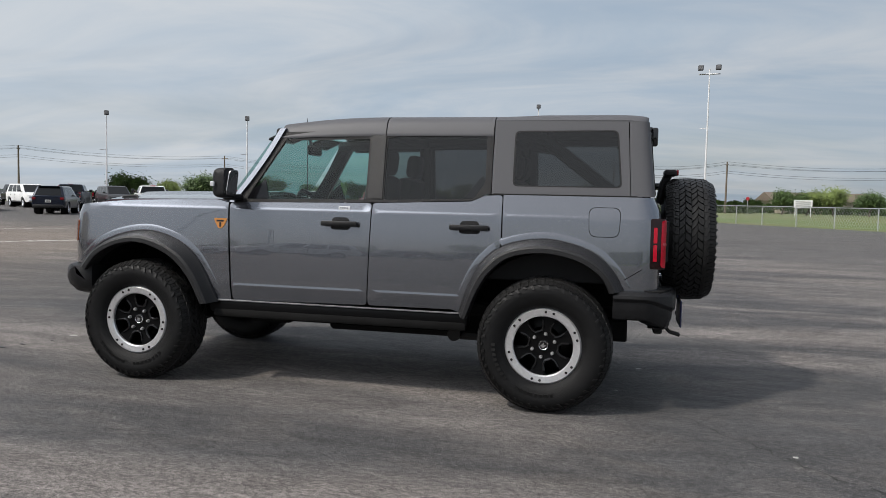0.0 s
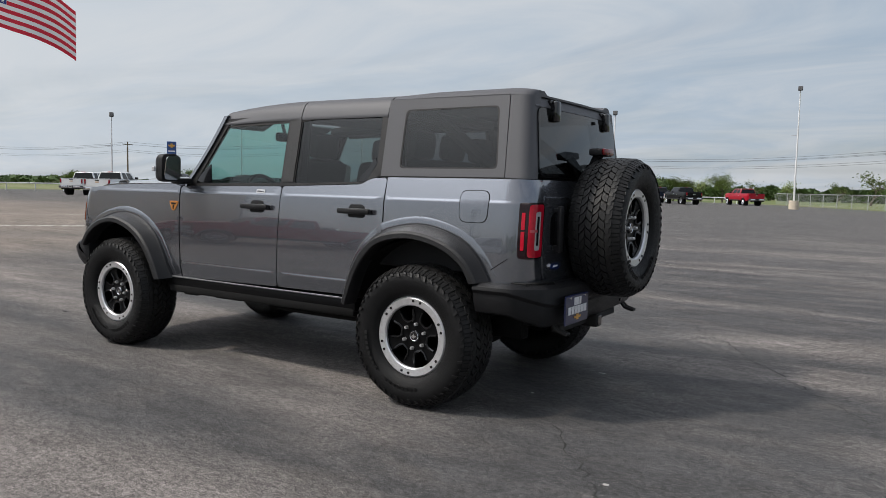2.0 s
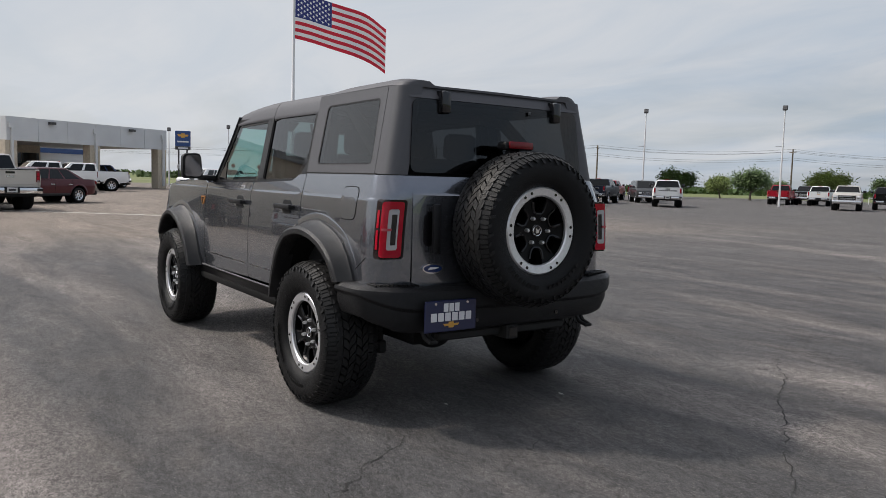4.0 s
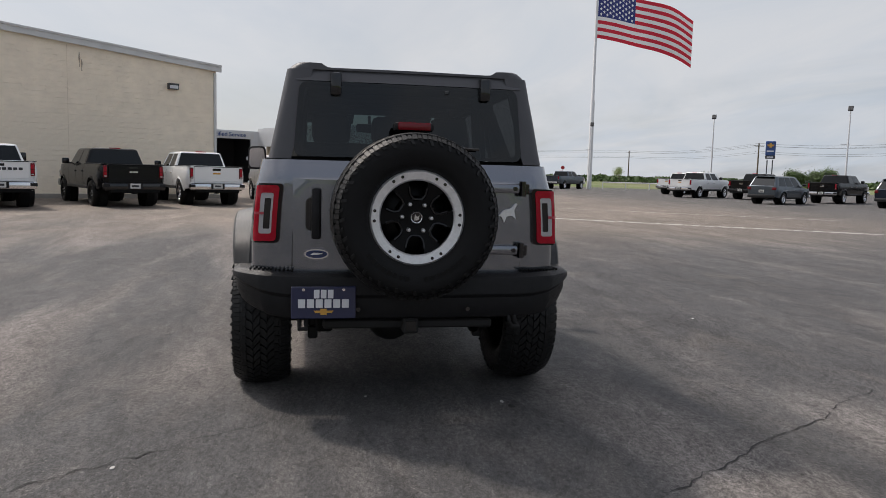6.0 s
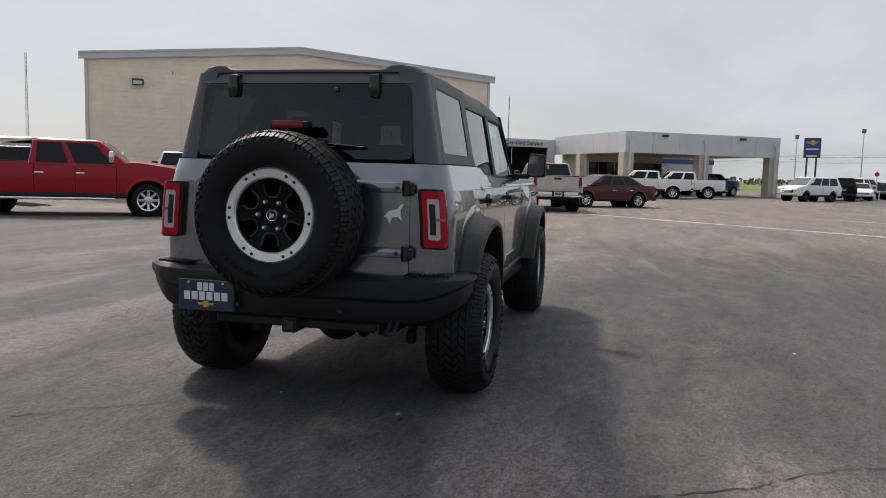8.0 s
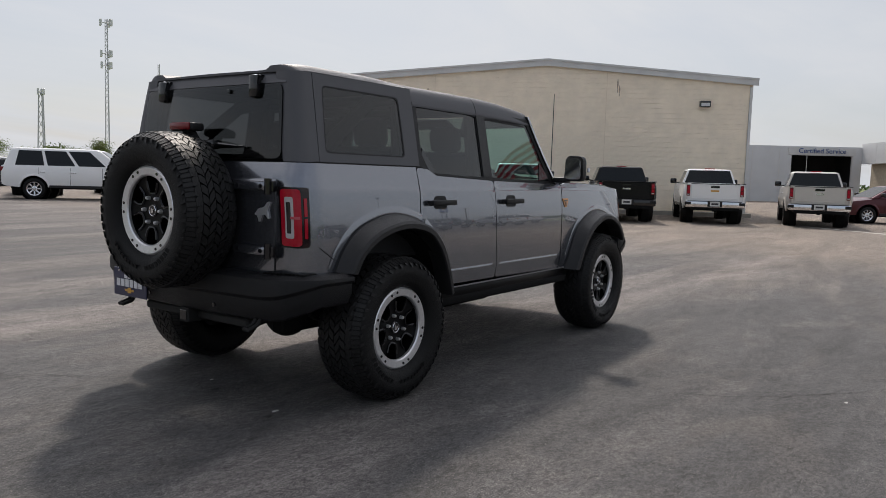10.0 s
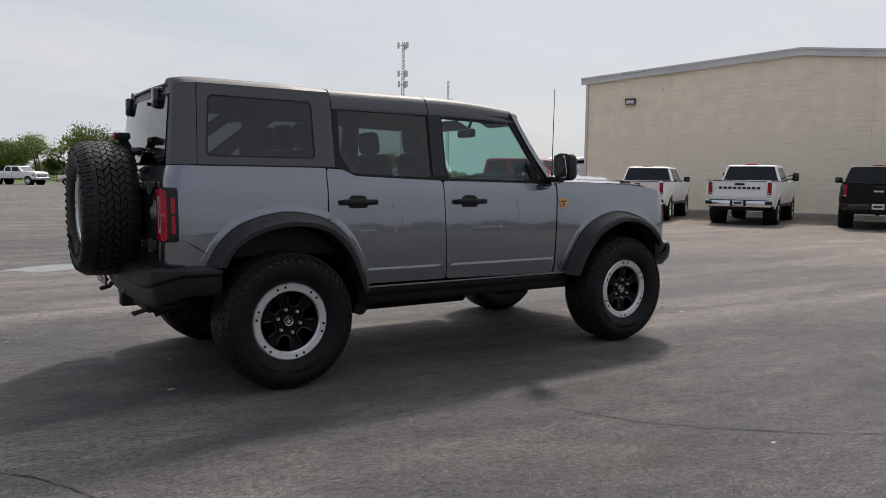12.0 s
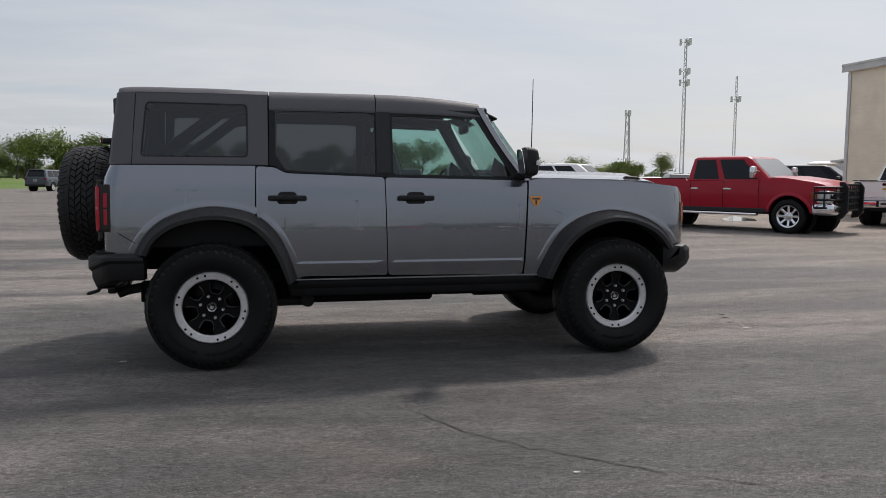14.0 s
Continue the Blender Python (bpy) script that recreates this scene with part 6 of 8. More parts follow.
        box(bm, (xr - 0.02, 0, 0.48), (0.3, 0.10, 0.10), 0.01)
        part("hitch", bm, under_black, root)
        bm = bmesh.new()
        box(bm, (xr - 0.008, 0, tops[0][1] - 0.29), (0.03, w * 1.50, 0.56), 0.01)
        gate_part = part("tailgate", bm, mat, root)
        bm = bmesh.new()
        box(bm, (xr + 0.0, 0, tops[0][1] - 0.002), (0.075, w * 1.52, 0.024), 0.008)
        part("gate_cap", bm, black_plastic, gate_part)
        bm = bmesh.new()
        box(bm, (xr - 0.027, 0, 0.865), (0.012, w * 1.40, 0.016), 0.004)
        part("gate_crease", bm, mat, gate_part)
        bm = bmesh.new()
        box(bm, (xr - 0.026, 0, 1.24), (0.012, 0.28, 0.07), 0.008)
        part("tailgate_handle", bm, gloss_black, gate_part)
        if tail_bars:
            for i in range(9):
                bm = bmesh.new()
                box(bm, (xr - 0.027, (i - 4) * 0.135, 1.13), (0.010, 0.10, 0.075), 0.004)
                part("tailgate_bar", bm, print_dark, gate_part, "dark raised bar on the tailgate")
        else:
            bm = bmesh.new()
            box(bm, (xr - 0.027, 0, 1.11), (0.010, 0.26, 0.055), 0.004)
            part("tailgate_mark", bm, gold_print if paint == "white" else chrome, gate_part)
        bm = bmesh.new()
        box(bm, (t0 - 0.04, 0, zt + 0.007), (0.10, 0.34, 0.03), 0.008)
        part("high_brake_lamp", bm, lens_red, root)
    else:
        box(bm, (xr - 0.02, 0, sill + 0.10), (0.18, w * 1.78, 0.20), 0.06, seg=2)
        part("rear_bumper", bm, flare_plastic, root)
        bm = bmesh.new()
        box(bm, (t0 - 0.06, 0, zt - 0.02), (0.22, wt * 1.7, 0.035), 0.012)
        part("spoiler", bm, mat if kind != "sedan" else gloss_black, root)
    if plate:
        z = 0.68 if kind == "pickup" else tops[0][1] - 0.28
        x = xr - (0.175 if kind == "pickup" else 0.02)
        bm = bmesh.new()
        box(bm, (x, 0, z), (0.012, 0.31, 0.155), 0.004)
        pl = part("number_plate", bm, plate_white, root, "pale plate with a dark bar")
        bm = bmesh.new()
        box(bm, (x - 0.008, 0, z), (0.006, 0.22, 0.06))
        part("plate_bar", bm, print_dark, pl)
    return root


def at_rear(x, y, heading, kind="pickup"):
    """Where a vehicle stands whose rear axle is over (x, y)."""
    d = -KINDS[kind]["axle"][0]
    return pose(x + d * math.cos(radians(heading)), y + d * math.sin(radians(heading)), 0, 0, 0, heading)


vehicle("pickup", "white", "white crew-cab pickup with dark tailgate bars, parked by the wall", at_rear(18.0, 9.5, 26) @ Matrix.Scale(1.01, 4), tail_bars=True)
vehicle("pickup", "black", "black crew-cab pickup parked nose to the wall", at_rear(19.75, 6.3, 28), bright=False, chrome_bumper=False)
vehicle("pickup", "white", "white work pickup with chrome bumper by the wall", at_rear(21.75, 3.9, 22))
vehicle("pickup", "silver", "beige silver crew-cab pickup parked near the service bay", at_rear(23.4, 0.85, 14))
vehicle("pickup", "white", "white crew-cab pickup parked nose to the wall", at_rear(16.5, 12.45, 31) @ Matrix.Scale(0.97, 4))
red = vehicle("pickup", "red", "bright red crew-cab pickup with chrome wheels and grille guard", pose(11.03, 12.34, 0, 0, 0, -60) @ Matrix.Scale(1.06, 4), plate=False, heavy=True)
bm = bmesh.new()
for y in (-0.46, 0.46):
    prism(bm, rounded([(2.72, 0.36), (2.88, 0.38), (2.98, 0.52), (2.98, 1.08), (2.90, 1.20), (2.78, 1.20), (2.80, 1.05), (2.80, 0.56)], 0.02, 2), y - 0.03, y + 0.03, lambda p, q, d: (p, d, q))
for z in (0.56, 0.70, 0.85, 1.00, 1.14):
    tube(bm, [(2.88, -0.46, z), (2.89, 0.0, z), (2.88, 0.46, z)], 0.026, 6)
for k in range(7):
    tube(bm, [(2.885, -0.345 + 0.115 * k, 0.56), (2.885, -0.345 + 0.115 * k, 1.14)], 0.018, 5)
for s in (1, -1):
    for z in (0.62, 0.80, 0.96, 1.08):
        tube(bm, smooth_line([(2.87, s * 0.46, z), (2.84, s * 0.80, z), (2.66, s * 0.985, z), (2.46, s * 1.03, z)], 4), 0.024, 6)
    for x, y in ((2.84, 0.80), (2.66, 0.985), (2.46, 1.03)):
        tube(bm, [(x, s * y, 0.62), (x, s * y, 1.08)], 0.018, 6)
part("grille_guard", fresh(bm), black_plastic, red, "black tubular grille guard")
for s in (1, -1):
    bm = bmesh.new()
    box(bm, (-0.1, s * 0.98, 0.42), (2.5, 0.16, 0.06), 0.02)
    part("running_board", bm, chrome, red)
vehicle("sedan", "maroon", "dark maroon sedan parked by the service bay", pose(29.3, -0.9, 0, 0, 0, 124))
vehicle("pickup", "white", "white pickup parked before the canopy", at_rear(47.4, -5.0, 95))
vehicle("pickup", "white", "white pickup parked before the canopy", at_rear(50.8, -7.6, 95))
vehicle("pickup", "blue", "blue pickup parked by a canopy column", pose(62.0, -9.0, 0, 0, 0, -50))
vehicle("pickup", "charcoal", "dark pickup in the shade under the canopy", pose(64.5, -3.0, 0, 0, 0, 120))
vehicle("suv", "white", "white full-size SUV parked side on", pose(53.4, -15.0, 0, 0, 0, 131) @ Matrix.Scale(0.94, 4), bright=False)
vehicle("suv", "black", "black SUV parked beside a white one", pose(59.5, -18.6, 0, 0, 0, -8) @ Matrix.Scale(0.95, 4))
vehicle("sedan", "white", "small white sedan parked in a row", pose(64.5, -21.4, 0, 0, 0, 170))
vehicle("pickup", "grey", "grey pickup parked side on", pose(70.5, -27.0, 0, 0, 0, -48))
vehicle("pickup", "white", "white pickup behind a grey one", pose(71.5, -23.5, 0, 0, 0, -48))
vehicle("pickup", "white", "white crew-cab pickup in the sales row", pose(46.0, -28.9, 0, 0, 0, -58))
vehicle("pickup", "white", "white pickup further back in the sales row", pose(55.1, -32.5, 0, 0, 0, -58))
vehicle("pickup", "black", "black pickup in the sales row", pose(44.1, -32.6, 0, 0, 0, -58), chrome_bumper=False)
vehicle("crossover", "grey", "blue-grey crossover in the sales row", pose(34.8, -27.8, 0, 0, 0, -60))
vehicle("pickup", "black", "black crew-cab pickup in the sales row", pose(38.9, -35.1, 0, 0, 0, -58))
vehicle("crossover", "navy", "navy crossover in the sales row", pose(31.2, -33.4, 0, 0, 0, -62))
vehicle("pickup", "navy", "dark blue crew-cab pickup in the sales row", pose(36.2, -40.8, 0, 0, 0, -58))
vehicle("suv", "charcoal", "charcoal SUV facing the drive", pose(38.2, -48.1, 0, 0, 0, 140))
vehicle("pickup", "red", "red pickup at the back of the row", pose(45.6, -51.8, 0, 0, 0, -60))
vehicle("pickup", "black", "black pickup at the back of the row", pose(43.1, -53.8, 0, 0, 0, -60))
vehicle("suv", "white", "white SUV facing the drive", pose(44.8, -46.3, 0, 0, 0, 150))
vehicle("pickup", "white", "white crew-cab pickup with dark tailgate bars in the row", pose(29.9, -40.9, 0, 0, 0, -50), tail_bars=True)
vehicle("pickup", "black", "black pickup facing the lot", pose(50.6, -51.4, 0, 0, 0, 150))
ROW = [("white", 34.0, -68.5, -64), ("silver", 24.5, -55.3, 116), ("black", 25.4, -63.2, -64), ("red", 18.7, -55.7, 112), ("white", 22.3, -71.5, -66), ("navy", 23.5, -86.0, -62), ("black", 19.2, -80.5, -50), ("red", 13.8, -86.0, -52), ("red", 36.5, -66.0, -64), ("black", 36.5, -70.5, 116)]
for c, x, y, h in ROW:
    vehicle("pickup", c, {"white": "white", "silver": "pale silver", "black": "black", "red": "dark red", "navy": "navy"}[c] + " pickup in the far row by the trees", pose(x, y, 0, 0, 0, h), plate=False)
vehicle("pickup", "black", "black pickup parked across the lot", pose(6.8, 42.2, 0, 0, 0, 170))
vehicle("suv", "maroon", "dark red SUV parked across the lot", pose(11.6, 46.6, 0, 0, 0, 75), chrome_bumper=True)
vehicle("suv", "black", "black SUV parked across the lot", pose(12.6, 31.6, 0, 0, 0, 62))
vehicle("sedan", "black", "black coupe parked in a crowded row", pose(15.2, 45.4, 0, 0, 0, 165))
vehicle("crossover", "charcoal", "dark crossover in a crowded row", pose(18.8, 48.6, 0, 0, 0, 160))
vehicle("suv", "white", "white van-like SUV in a crowded row", pose(23.6, 59.2, 0, 0, 0, 170))
vehicle("suv", "black", "black SUV behind a black coupe", pose(15.0, 50.9, 0, 0, 0, -50) @ Matrix.Scale(1.06, 4))
vehicle("sedan", "silver", "silver sedan in a crowded row", pose(19.6, 54.4, 0, 0, 0, 165))
vehicle("suv", "black", "black SUV behind the red pickup", pose(23.0, 24.4, 0.0, 0, 0, -50) @ Matrix.Scale(1.06, 4))
vehicle("suv", "white", "white SUV with roof rails in a back row", pose(11.6, 25.9, 0, 0, 0, -40) @ Matrix.Scale(1.06, 4))
vehicle("sedan", "silver", "silver sedan in a back row", pose(16.5, 31.5, 0, 0, 0, 250))
vehicle("sedan", "white", "white sedan in a back row", pose(19.5, 33.5, 0, 0, 0, 250))
vehicle("crossover", "charcoal", "dark crossover in a back row", pose(22.5, 35.5, 0, 0, 0, 250))
vehicle("sedan", "black", "black sedan with chrome grille parked alone on the lot", pose(-10.2, 40.1, 0, 0, 0, -50))
vehicle("pickup", "white", "white crew-cab pickup parked at the grass edge", pose(2.8, 82.2, 0, 0, 0, -46))
vehicle("sedan", "silver", "silver sedan parked beside a white pickup", pose(8.6, 81.5, 0, 0, 0, -30))
vehicle("suv", "grey", "grey SUV parked at the grass edge", pose(-21.2, 67.0, 0, 0, 0, 80))

# ---- buildings, flag, lamps, fence, trees ----
def split_block(name, color):
    """Painted split-face block: rough broken faces with ledges that run along the courses."""
    m = material(name, color, 0.9, 0, 0, 0, 0.06, 2.0)
    n, l = m.node_tree.nodes, m.node_tree.links
    g, mp = n.new("ShaderNodeNewGeometry"), n.new("ShaderNodeMapping")
    mp.inputs["Scale"].default_value = (1, 1, 3.6)
    l.new(g.outputs["Position"], mp.inputs["Vector"])
    t = n.new("ShaderNodeTexNoise")
    t.inputs["Scale"].default_value, t.inputs["Detail"].default_value, t.inputs["Roughness"].default_value = 3.4, 6, 0.62
    l.new(mp.outputs[0], t.inputs["Vector"])
    b = n.new("ShaderNodeBump")
    b.inputs["Strength"].default_value, b.inputs["Distance"].default_value = 0.7, 0.040
    l.new(t.outputs["Fac"], b.inputs["Height"])
    l.new(b.outputs[0], n["Principled BSDF"].inputs["Normal"])
    return m


block_paint = split_block("cream_painted_block", (0.92, 0.80, 0.635))
mortar_paint = material("shadowed_cream_paint", (0.80, 0.68, 0.52), 0.9, 0, 0, 0, 0.08, 3.0)
white_metal = material("white_metal_trim", (0.62, 0.62, 0.61), 0.45, 0, 0, 0, 0.06, 1.5)
grey_panel = material("grey_wall_panel", (0.62, 0.63, 0.64), 0.45, 0.1, 0, 0, 0.05, 0.8)
tan_stone = material("tan_stone", (0.55, 0.48, 0.38), 0.9, 0, 0, 0, 0.12, 6, 0.4, 40)
# near-black stands in for the shade inside the open bay
bay_shade = material("bay_shade_black", (0.02, 0.02, 0.022), 0.9)
sign_blue = material("sign_blue", (0.012, 0.06, 0.22), 0.35, 0, 0.3)
galvanised = material("galvanised_steel", (0.45, 0.46, 0.47), 0.45, 0.5, 0, 0, 0.1, 4)
lamp_housing = material("lamp_housing", (0.05, 0.05, 0.052), 0.5, 0, 0, 0, 0.1, 4)
white_pole = material("white_painted_steel", (0.70, 0.70, 0.70), 0.4, 0, 0, 0, 0.05, 2)
wood_pole = material("weathered_pole", (0.14, 0.11, 0.085), 0.9, 0, 0, 0, 0.25, 4)
flag_red = material("flag_red", (0.62, 0.018, 0.045), 0.8)
flag_white = material("flag_white", (0.85, 0.85, 0.85), 0.8)
flag_blue = material("flag_blue", (0.03, 0.045, 0.20), 0.8)
stop_red = material("sign_red", (0.38, 0.02, 0.03), 0.5)
bark = material("bark", (0.10, 0.08, 0.06), 0.95, 0, 0, 0, 0.3, 6)
leaf_a = material("spring_leaf", (0.165, 0.215, 0.060), 0.7, 0, 0, 0, 0.45, 0.8)
leaf_b = material("dark_leaf", (0.070, 0.115, 0.032), 0.7, 0, 0, 0, 0.45, 0.8)

# -- the block-walled workshop: a gable wall seen across the lot --
WA, WB = Vector((20.13, 19.10, 0)), Vector((28.01, 4.25, 0))
WL = (WB - WA).length
WD = (WB - WA).normalized()
WN = Vector((WD.y, -WD.x, 0))       # towards the lot
if WN.dot(Vector((-1, -0.5, 0))) < 0:
    WN = -WN
EAVE, RIDGE, DEEP = 5.55, 6.28, 30.0


def wall_pt(u, z, d=0.0):
    """u metres along the wall, z up, d out towards the lot."""
    p = WA + WD * u + WN * d
    return Vector((p.x, p.y, z))


def wall_top(u):
    return EAVE + (RIDGE - EAVE) * (1 - abs(2 * u / WL - 1))


bm = bmesh.new()
prism(bm, [(0, 0), (WL, 0), (WL, EAVE), (WL / 2, RIDGE), (0, EAVE)], 0.0, -0.25, wall_pt)
wall = tagged(part("wall_north", fresh(bm), mortar_paint, smooth=False), "cream painted split-face block gable wall of a workshop", "wall", kind="structure")
bm = bmesh.new()
for u0, u1 in ((0, 0.25), (WL - 0.25, WL)):
    prism(bm, [(u0, 0), (u1, 0), (u1, EAVE - 0.05), (u0, EAVE - 0.05)], -0.26, -DEEP, wall_pt)
prism(bm, [(0.25, 0), (WL - 0.25, 0), (WL - 0.25, EAVE), (0.25, EAVE)], -DEEP, -DEEP + 0.25, wall_pt)
tagged(part("wall_south", fresh(bm), block_paint, smooth=False), "plain side and back walls of the workshop", "wall", kind="structure")
bm = bmesh.new()
prism(bm, [(-0.15, EAVE), (WL / 2, RIDGE), (WL + 0.15, EAVE), (WL + 0.15, EAVE + 0.10), (WL / 2, RIDGE + 0.10), (-0.15, EAVE + 0.10)], 0.10, -DEEP, wall_pt)
tagged(part("roof_1", fresh(bm), white_metal, smooth=False), "low-pitched metal workshop roof", "roof", kind="structure")
bm = bmesh.new()
for k in (0, 1):
    a, b = ((-0.18, EAVE), (WL / 2, RIDGE)) if k == 0 else ((WL / 2, RIDGE), (WL + 0.18, EAVE))
    prism(bm, [(a[0], a[1] - 0.16), (b[0], b[1] - 0.16), (b[0], b[1] + 0.13), (a[0], a[1] + 0.13)], 0.105, 0.16, wall_pt)
    prism(bm, [(a[0], a[1] + 0.06), (b[0], b[1] + 0.06), (b[0], b[1] + 0.135), (a[0], a[1] + 0.135)], 0.16, 0.20, wall_pt)
tagged(part("trim", fresh(bm), white_metal, smooth=False), "white metal rake trim along the gable", "trim", kind="structure")
for u in (0.03, WL - 0.12):
    bm = bmesh.new()
    prism(bm, [(u, 0.15), (u + 0.10, 0.15), (u + 0.10, EAVE - 0.2), (u, EAVE - 0.2)], 0.0, 0.09, wall_pt)
    tagged(part("trim", fresh(bm), white_metal, smooth=False), "white corner downpipe", "trim", kind="structure")
bm = bmesh.new()
prism(bm, [(-0.1, 0.0), (WL + 0.1, 0.0), (WL + 0.1, 0.16), (-0.1, 0.16)], 0.06, 0.55, wall_pt)
tagged(part("kerb", fresh(bm), concrete, smooth=False), "pale concrete kerb along the wall", "kerb", kind="structure")
for u in (3.6, 10.9):
    bm = bmesh.new()
    prism(bm, [(u, 0.2), (u + 0.02, 0.2), (u + 0.02, wall_top(u) - 0.2), (u, wall_top(u) - 0.2)], 0.030, 0.034, wall_pt)
    tagged(part("trim", fresh(bm), mortar_paint, smooth=False), "vertical control joint in the block wall", "trim", kind="structure")
stain = material("damp_stain", (0.42, 0.35, 0.27), 0.9, 0, 0, 0, 0.3, 20)
for u, z0, z1 in ((11.35, 5.05, 5.62), (11.43, 4.90, 5.35), (3.30, 4.98, 5.12)):
    bm = bmesh.new()
    loft(bm, [[wall_pt(u + e * (0.022 + 0.012 * math.sin(5 * i)), z0 + (z1 - z0) * i / 6, 0.046) for e in (-1, 1)] for i in range(7)])
    part("stain", fresh(bm), stain, wall, smooth=False)
for u in (1.78, WL - 2.10):
    t = thing("wall_light", "boxy dark wall-pack light on the block wall", "lamp", group="wall lights")
    bm = bmesh.new()
    prism(bm, [(u, 4.50), (u + 0.42, 4.50), (u + 0.42, 4.74), (u, 4.74)], 0.03, 0.22, wall_pt)
    part("housing", fresh(bm), lamp_housing, t, smooth=False)
    bm = bmesh.new()
    prism(bm, [(u + 0.04, 4.53), (u + 0.38, 4.53), (u + 0.38, 4.66), (u + 0.04, 4.66)], 0.22, 0.235, wall_pt)
    part("lens", fresh(bm), grey_panel, t, smooth=False)

# -- service bay wall and canopy --
CD, CE = Vector((0.49, -0.872, 0)), Vector((0.872, 0.49, 0))
CC = Vector((55.0, -1.9, 0))


def can_pt(u, e, z):
    p = CC + CD * u + CE * e
    return Vector((p.x, p.y, z))


def can_box(bm, u0, u1, e0, e1, z0, z1):
    lo = [bm.verts.new(can_pt(u, e, z0)) for u, e in ((u0, e0), (u1, e0), (u1, e1), (u0, e1))]
    hi = [bm.verts.new(can_pt(u, e, z1)) for u, e in ((u0, e0), (u1, e0), (u1, e1), (u0, e1))]
    bm.faces.new(lo[::-1]); bm.faces.new(hi)
    for i in range(4):
        bm.faces.new((lo[i], lo[(i + 1) % 4], hi[(i + 1) % 4], hi[i]))
    return bm


canopy = thing("drive_canopy", "grey panelled drive-through canopy on stone columns", "canopy")
bm = bmesh.new()
can_box(bm, 0.06, 14.34, 0.06, 13.2, 3.35, 4.95)
part("canopy_roof", fresh(bm), white_metal, canopy, smooth=False)
for k in range(6):
    bm = bmesh.new()
    can_box(bm, k * 2.4 + 0.012, k * 2.4 + 2.388, 0.0, 0.055, 3.32, 4.98)
    part("fascia_panel", fresh(bm), grey_panel, canopy, smooth=False)
for k in range(5):
    bm = bmesh.new()
    can_box(bm, 0.0, 0.055, 0.06 + k * 2.66, 0.06 + k * 2.66 + 2.63, 3.32, 4.98)
    part("fascia_panel", fresh(bm), grey_panel, canopy, smooth=False)
for u, e in ((0.35, 0.45), (7.2, 0.45), (13.95, 0.45), (0.35, 8.0)):
    bm = bmesh.new()
    can_box(bm, u - 0.45, u + 0.45, e - 0.40, e + 0.40, 0.0, 3.34)
    col = part("column", fresh(bm), tan_stone, canopy, "stone-clad column", smooth=False)
    bm = bmesh.new()
    can_box(bm, u - 0.08, u + 0.08, e - 0.62, e - 0.44, 0.2, 4.2)
    can_box(bm, u - 0.22, u + 0.22, e - 0.62, e - 0.44, 4.2, 4.55)
    part("downpipe", fresh(bm), grey_panel, col, smooth=False)
for u in (3.4, 10.6):
    bm = bmesh.new()
    can_box(bm, u - 0.2, u + 0.2, -0.35, 0.0, 4.62, 4.80)
    part("flood_light", fresh(bm), lamp_housing, canopy, smooth=False)
showroom = thing("showroom", "glazed showroom wall in the shade of the canopy", "building")
bm = bmesh.new()
can_box(bm, 0.8, 9.0, 9.0, 13.2, 0.0, 3.34)
part("wall", fresh(bm), tan_stone, showroom, smooth=False)
for k in range(5):
    bm = bmesh.new()
    can_box(bm, 0.9 + k * 1.6, 2.4 + k * 1.6, 8.94, 8.99, 0.4, 2.7)
    part("window", fresh(bm), glass_car, showroom, smooth=False)
bm = bmesh.new()
can_box(bm, 11.0, 18.0, 14.0, 22.0, 0.0, 4.2)
part("wing", fresh(bm), grey_panel, showroom, smooth=False)
bm = bmesh.new()
can_box(bm, 10.9, 18.1, 13.9, 14.0, 2.9, 3.35)
part("blue_band", fresh(bm), sign_blue, showroom, smooth=False)

service = thing("service_building", "white metal service building with one open bay", "building")
bm = bmesh.new()
for u0, u1, z0, z1 in ((-22.0, -5.6, 0, 4.7), (-5.6, -0.75, 3.95, 4.7), (-0.75, 0.0, 0, 4.7)):
    can_box(bm, u0, u1, 13.2, 13.45, z0, z1)
part("wall", fresh(bm), grey_panel, service, smooth=False)
bm = bmesh.new()
can_box(bm, -22.0, 0.0, 13.46, 24.0, 4.45, 4.68)
can_box(bm, -22.0, 0.0, 23.8, 24.0, 0.0, 4.45)
part("roof", fresh(bm), white_metal, service, smooth=False)
# inner walls of the bay, its shade put into their colour
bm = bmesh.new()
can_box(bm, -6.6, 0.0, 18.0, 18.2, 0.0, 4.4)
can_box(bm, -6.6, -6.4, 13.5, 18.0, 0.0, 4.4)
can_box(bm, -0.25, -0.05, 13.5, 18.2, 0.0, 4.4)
part("bay", fresh(bm), bay_shade, service, smooth=False)
for k in range(9):
    bm = bmesh.new()
    can_box(bm, -22 + k * 2.2, -21.95 + k * 2.2, 13.17, 13.2, 0.1, 4.6)
    part("wall_rib", fresh(bm), white_metal, service, smooth=False)
bm = bmesh.new()
can_box(bm, -5.9, -0.5, 13.13, 13.19, 4.0, 4.6)
part("sign_board", fresh(bm), white_metal, service, smooth=False)
for u in (-9.0, -11.5):
    bm = bmesh.new()
    p = can_pt(u, 16, 0)
    tube(bm, [(p.x, p.y, 4.6), (p.x, p.y, 5.5)], 0.16, 10)
    tube(bm, [(p.x, p.y, 5.5), (p.x, p.y, 5.7)], 0.26, 10)
    part("roof_vent", fresh(bm), galvanised, service)
txt = bpy.data.curves.new("sign_text", "FONT")
txt.body, txt.size, txt.extrude, txt.align_x, txt.align_y = "Certified Service", 0.56, 0.02, "CENTER", "CENTER"
tmp = new("sign_text", txt)
bpy.context.view_layer.update()
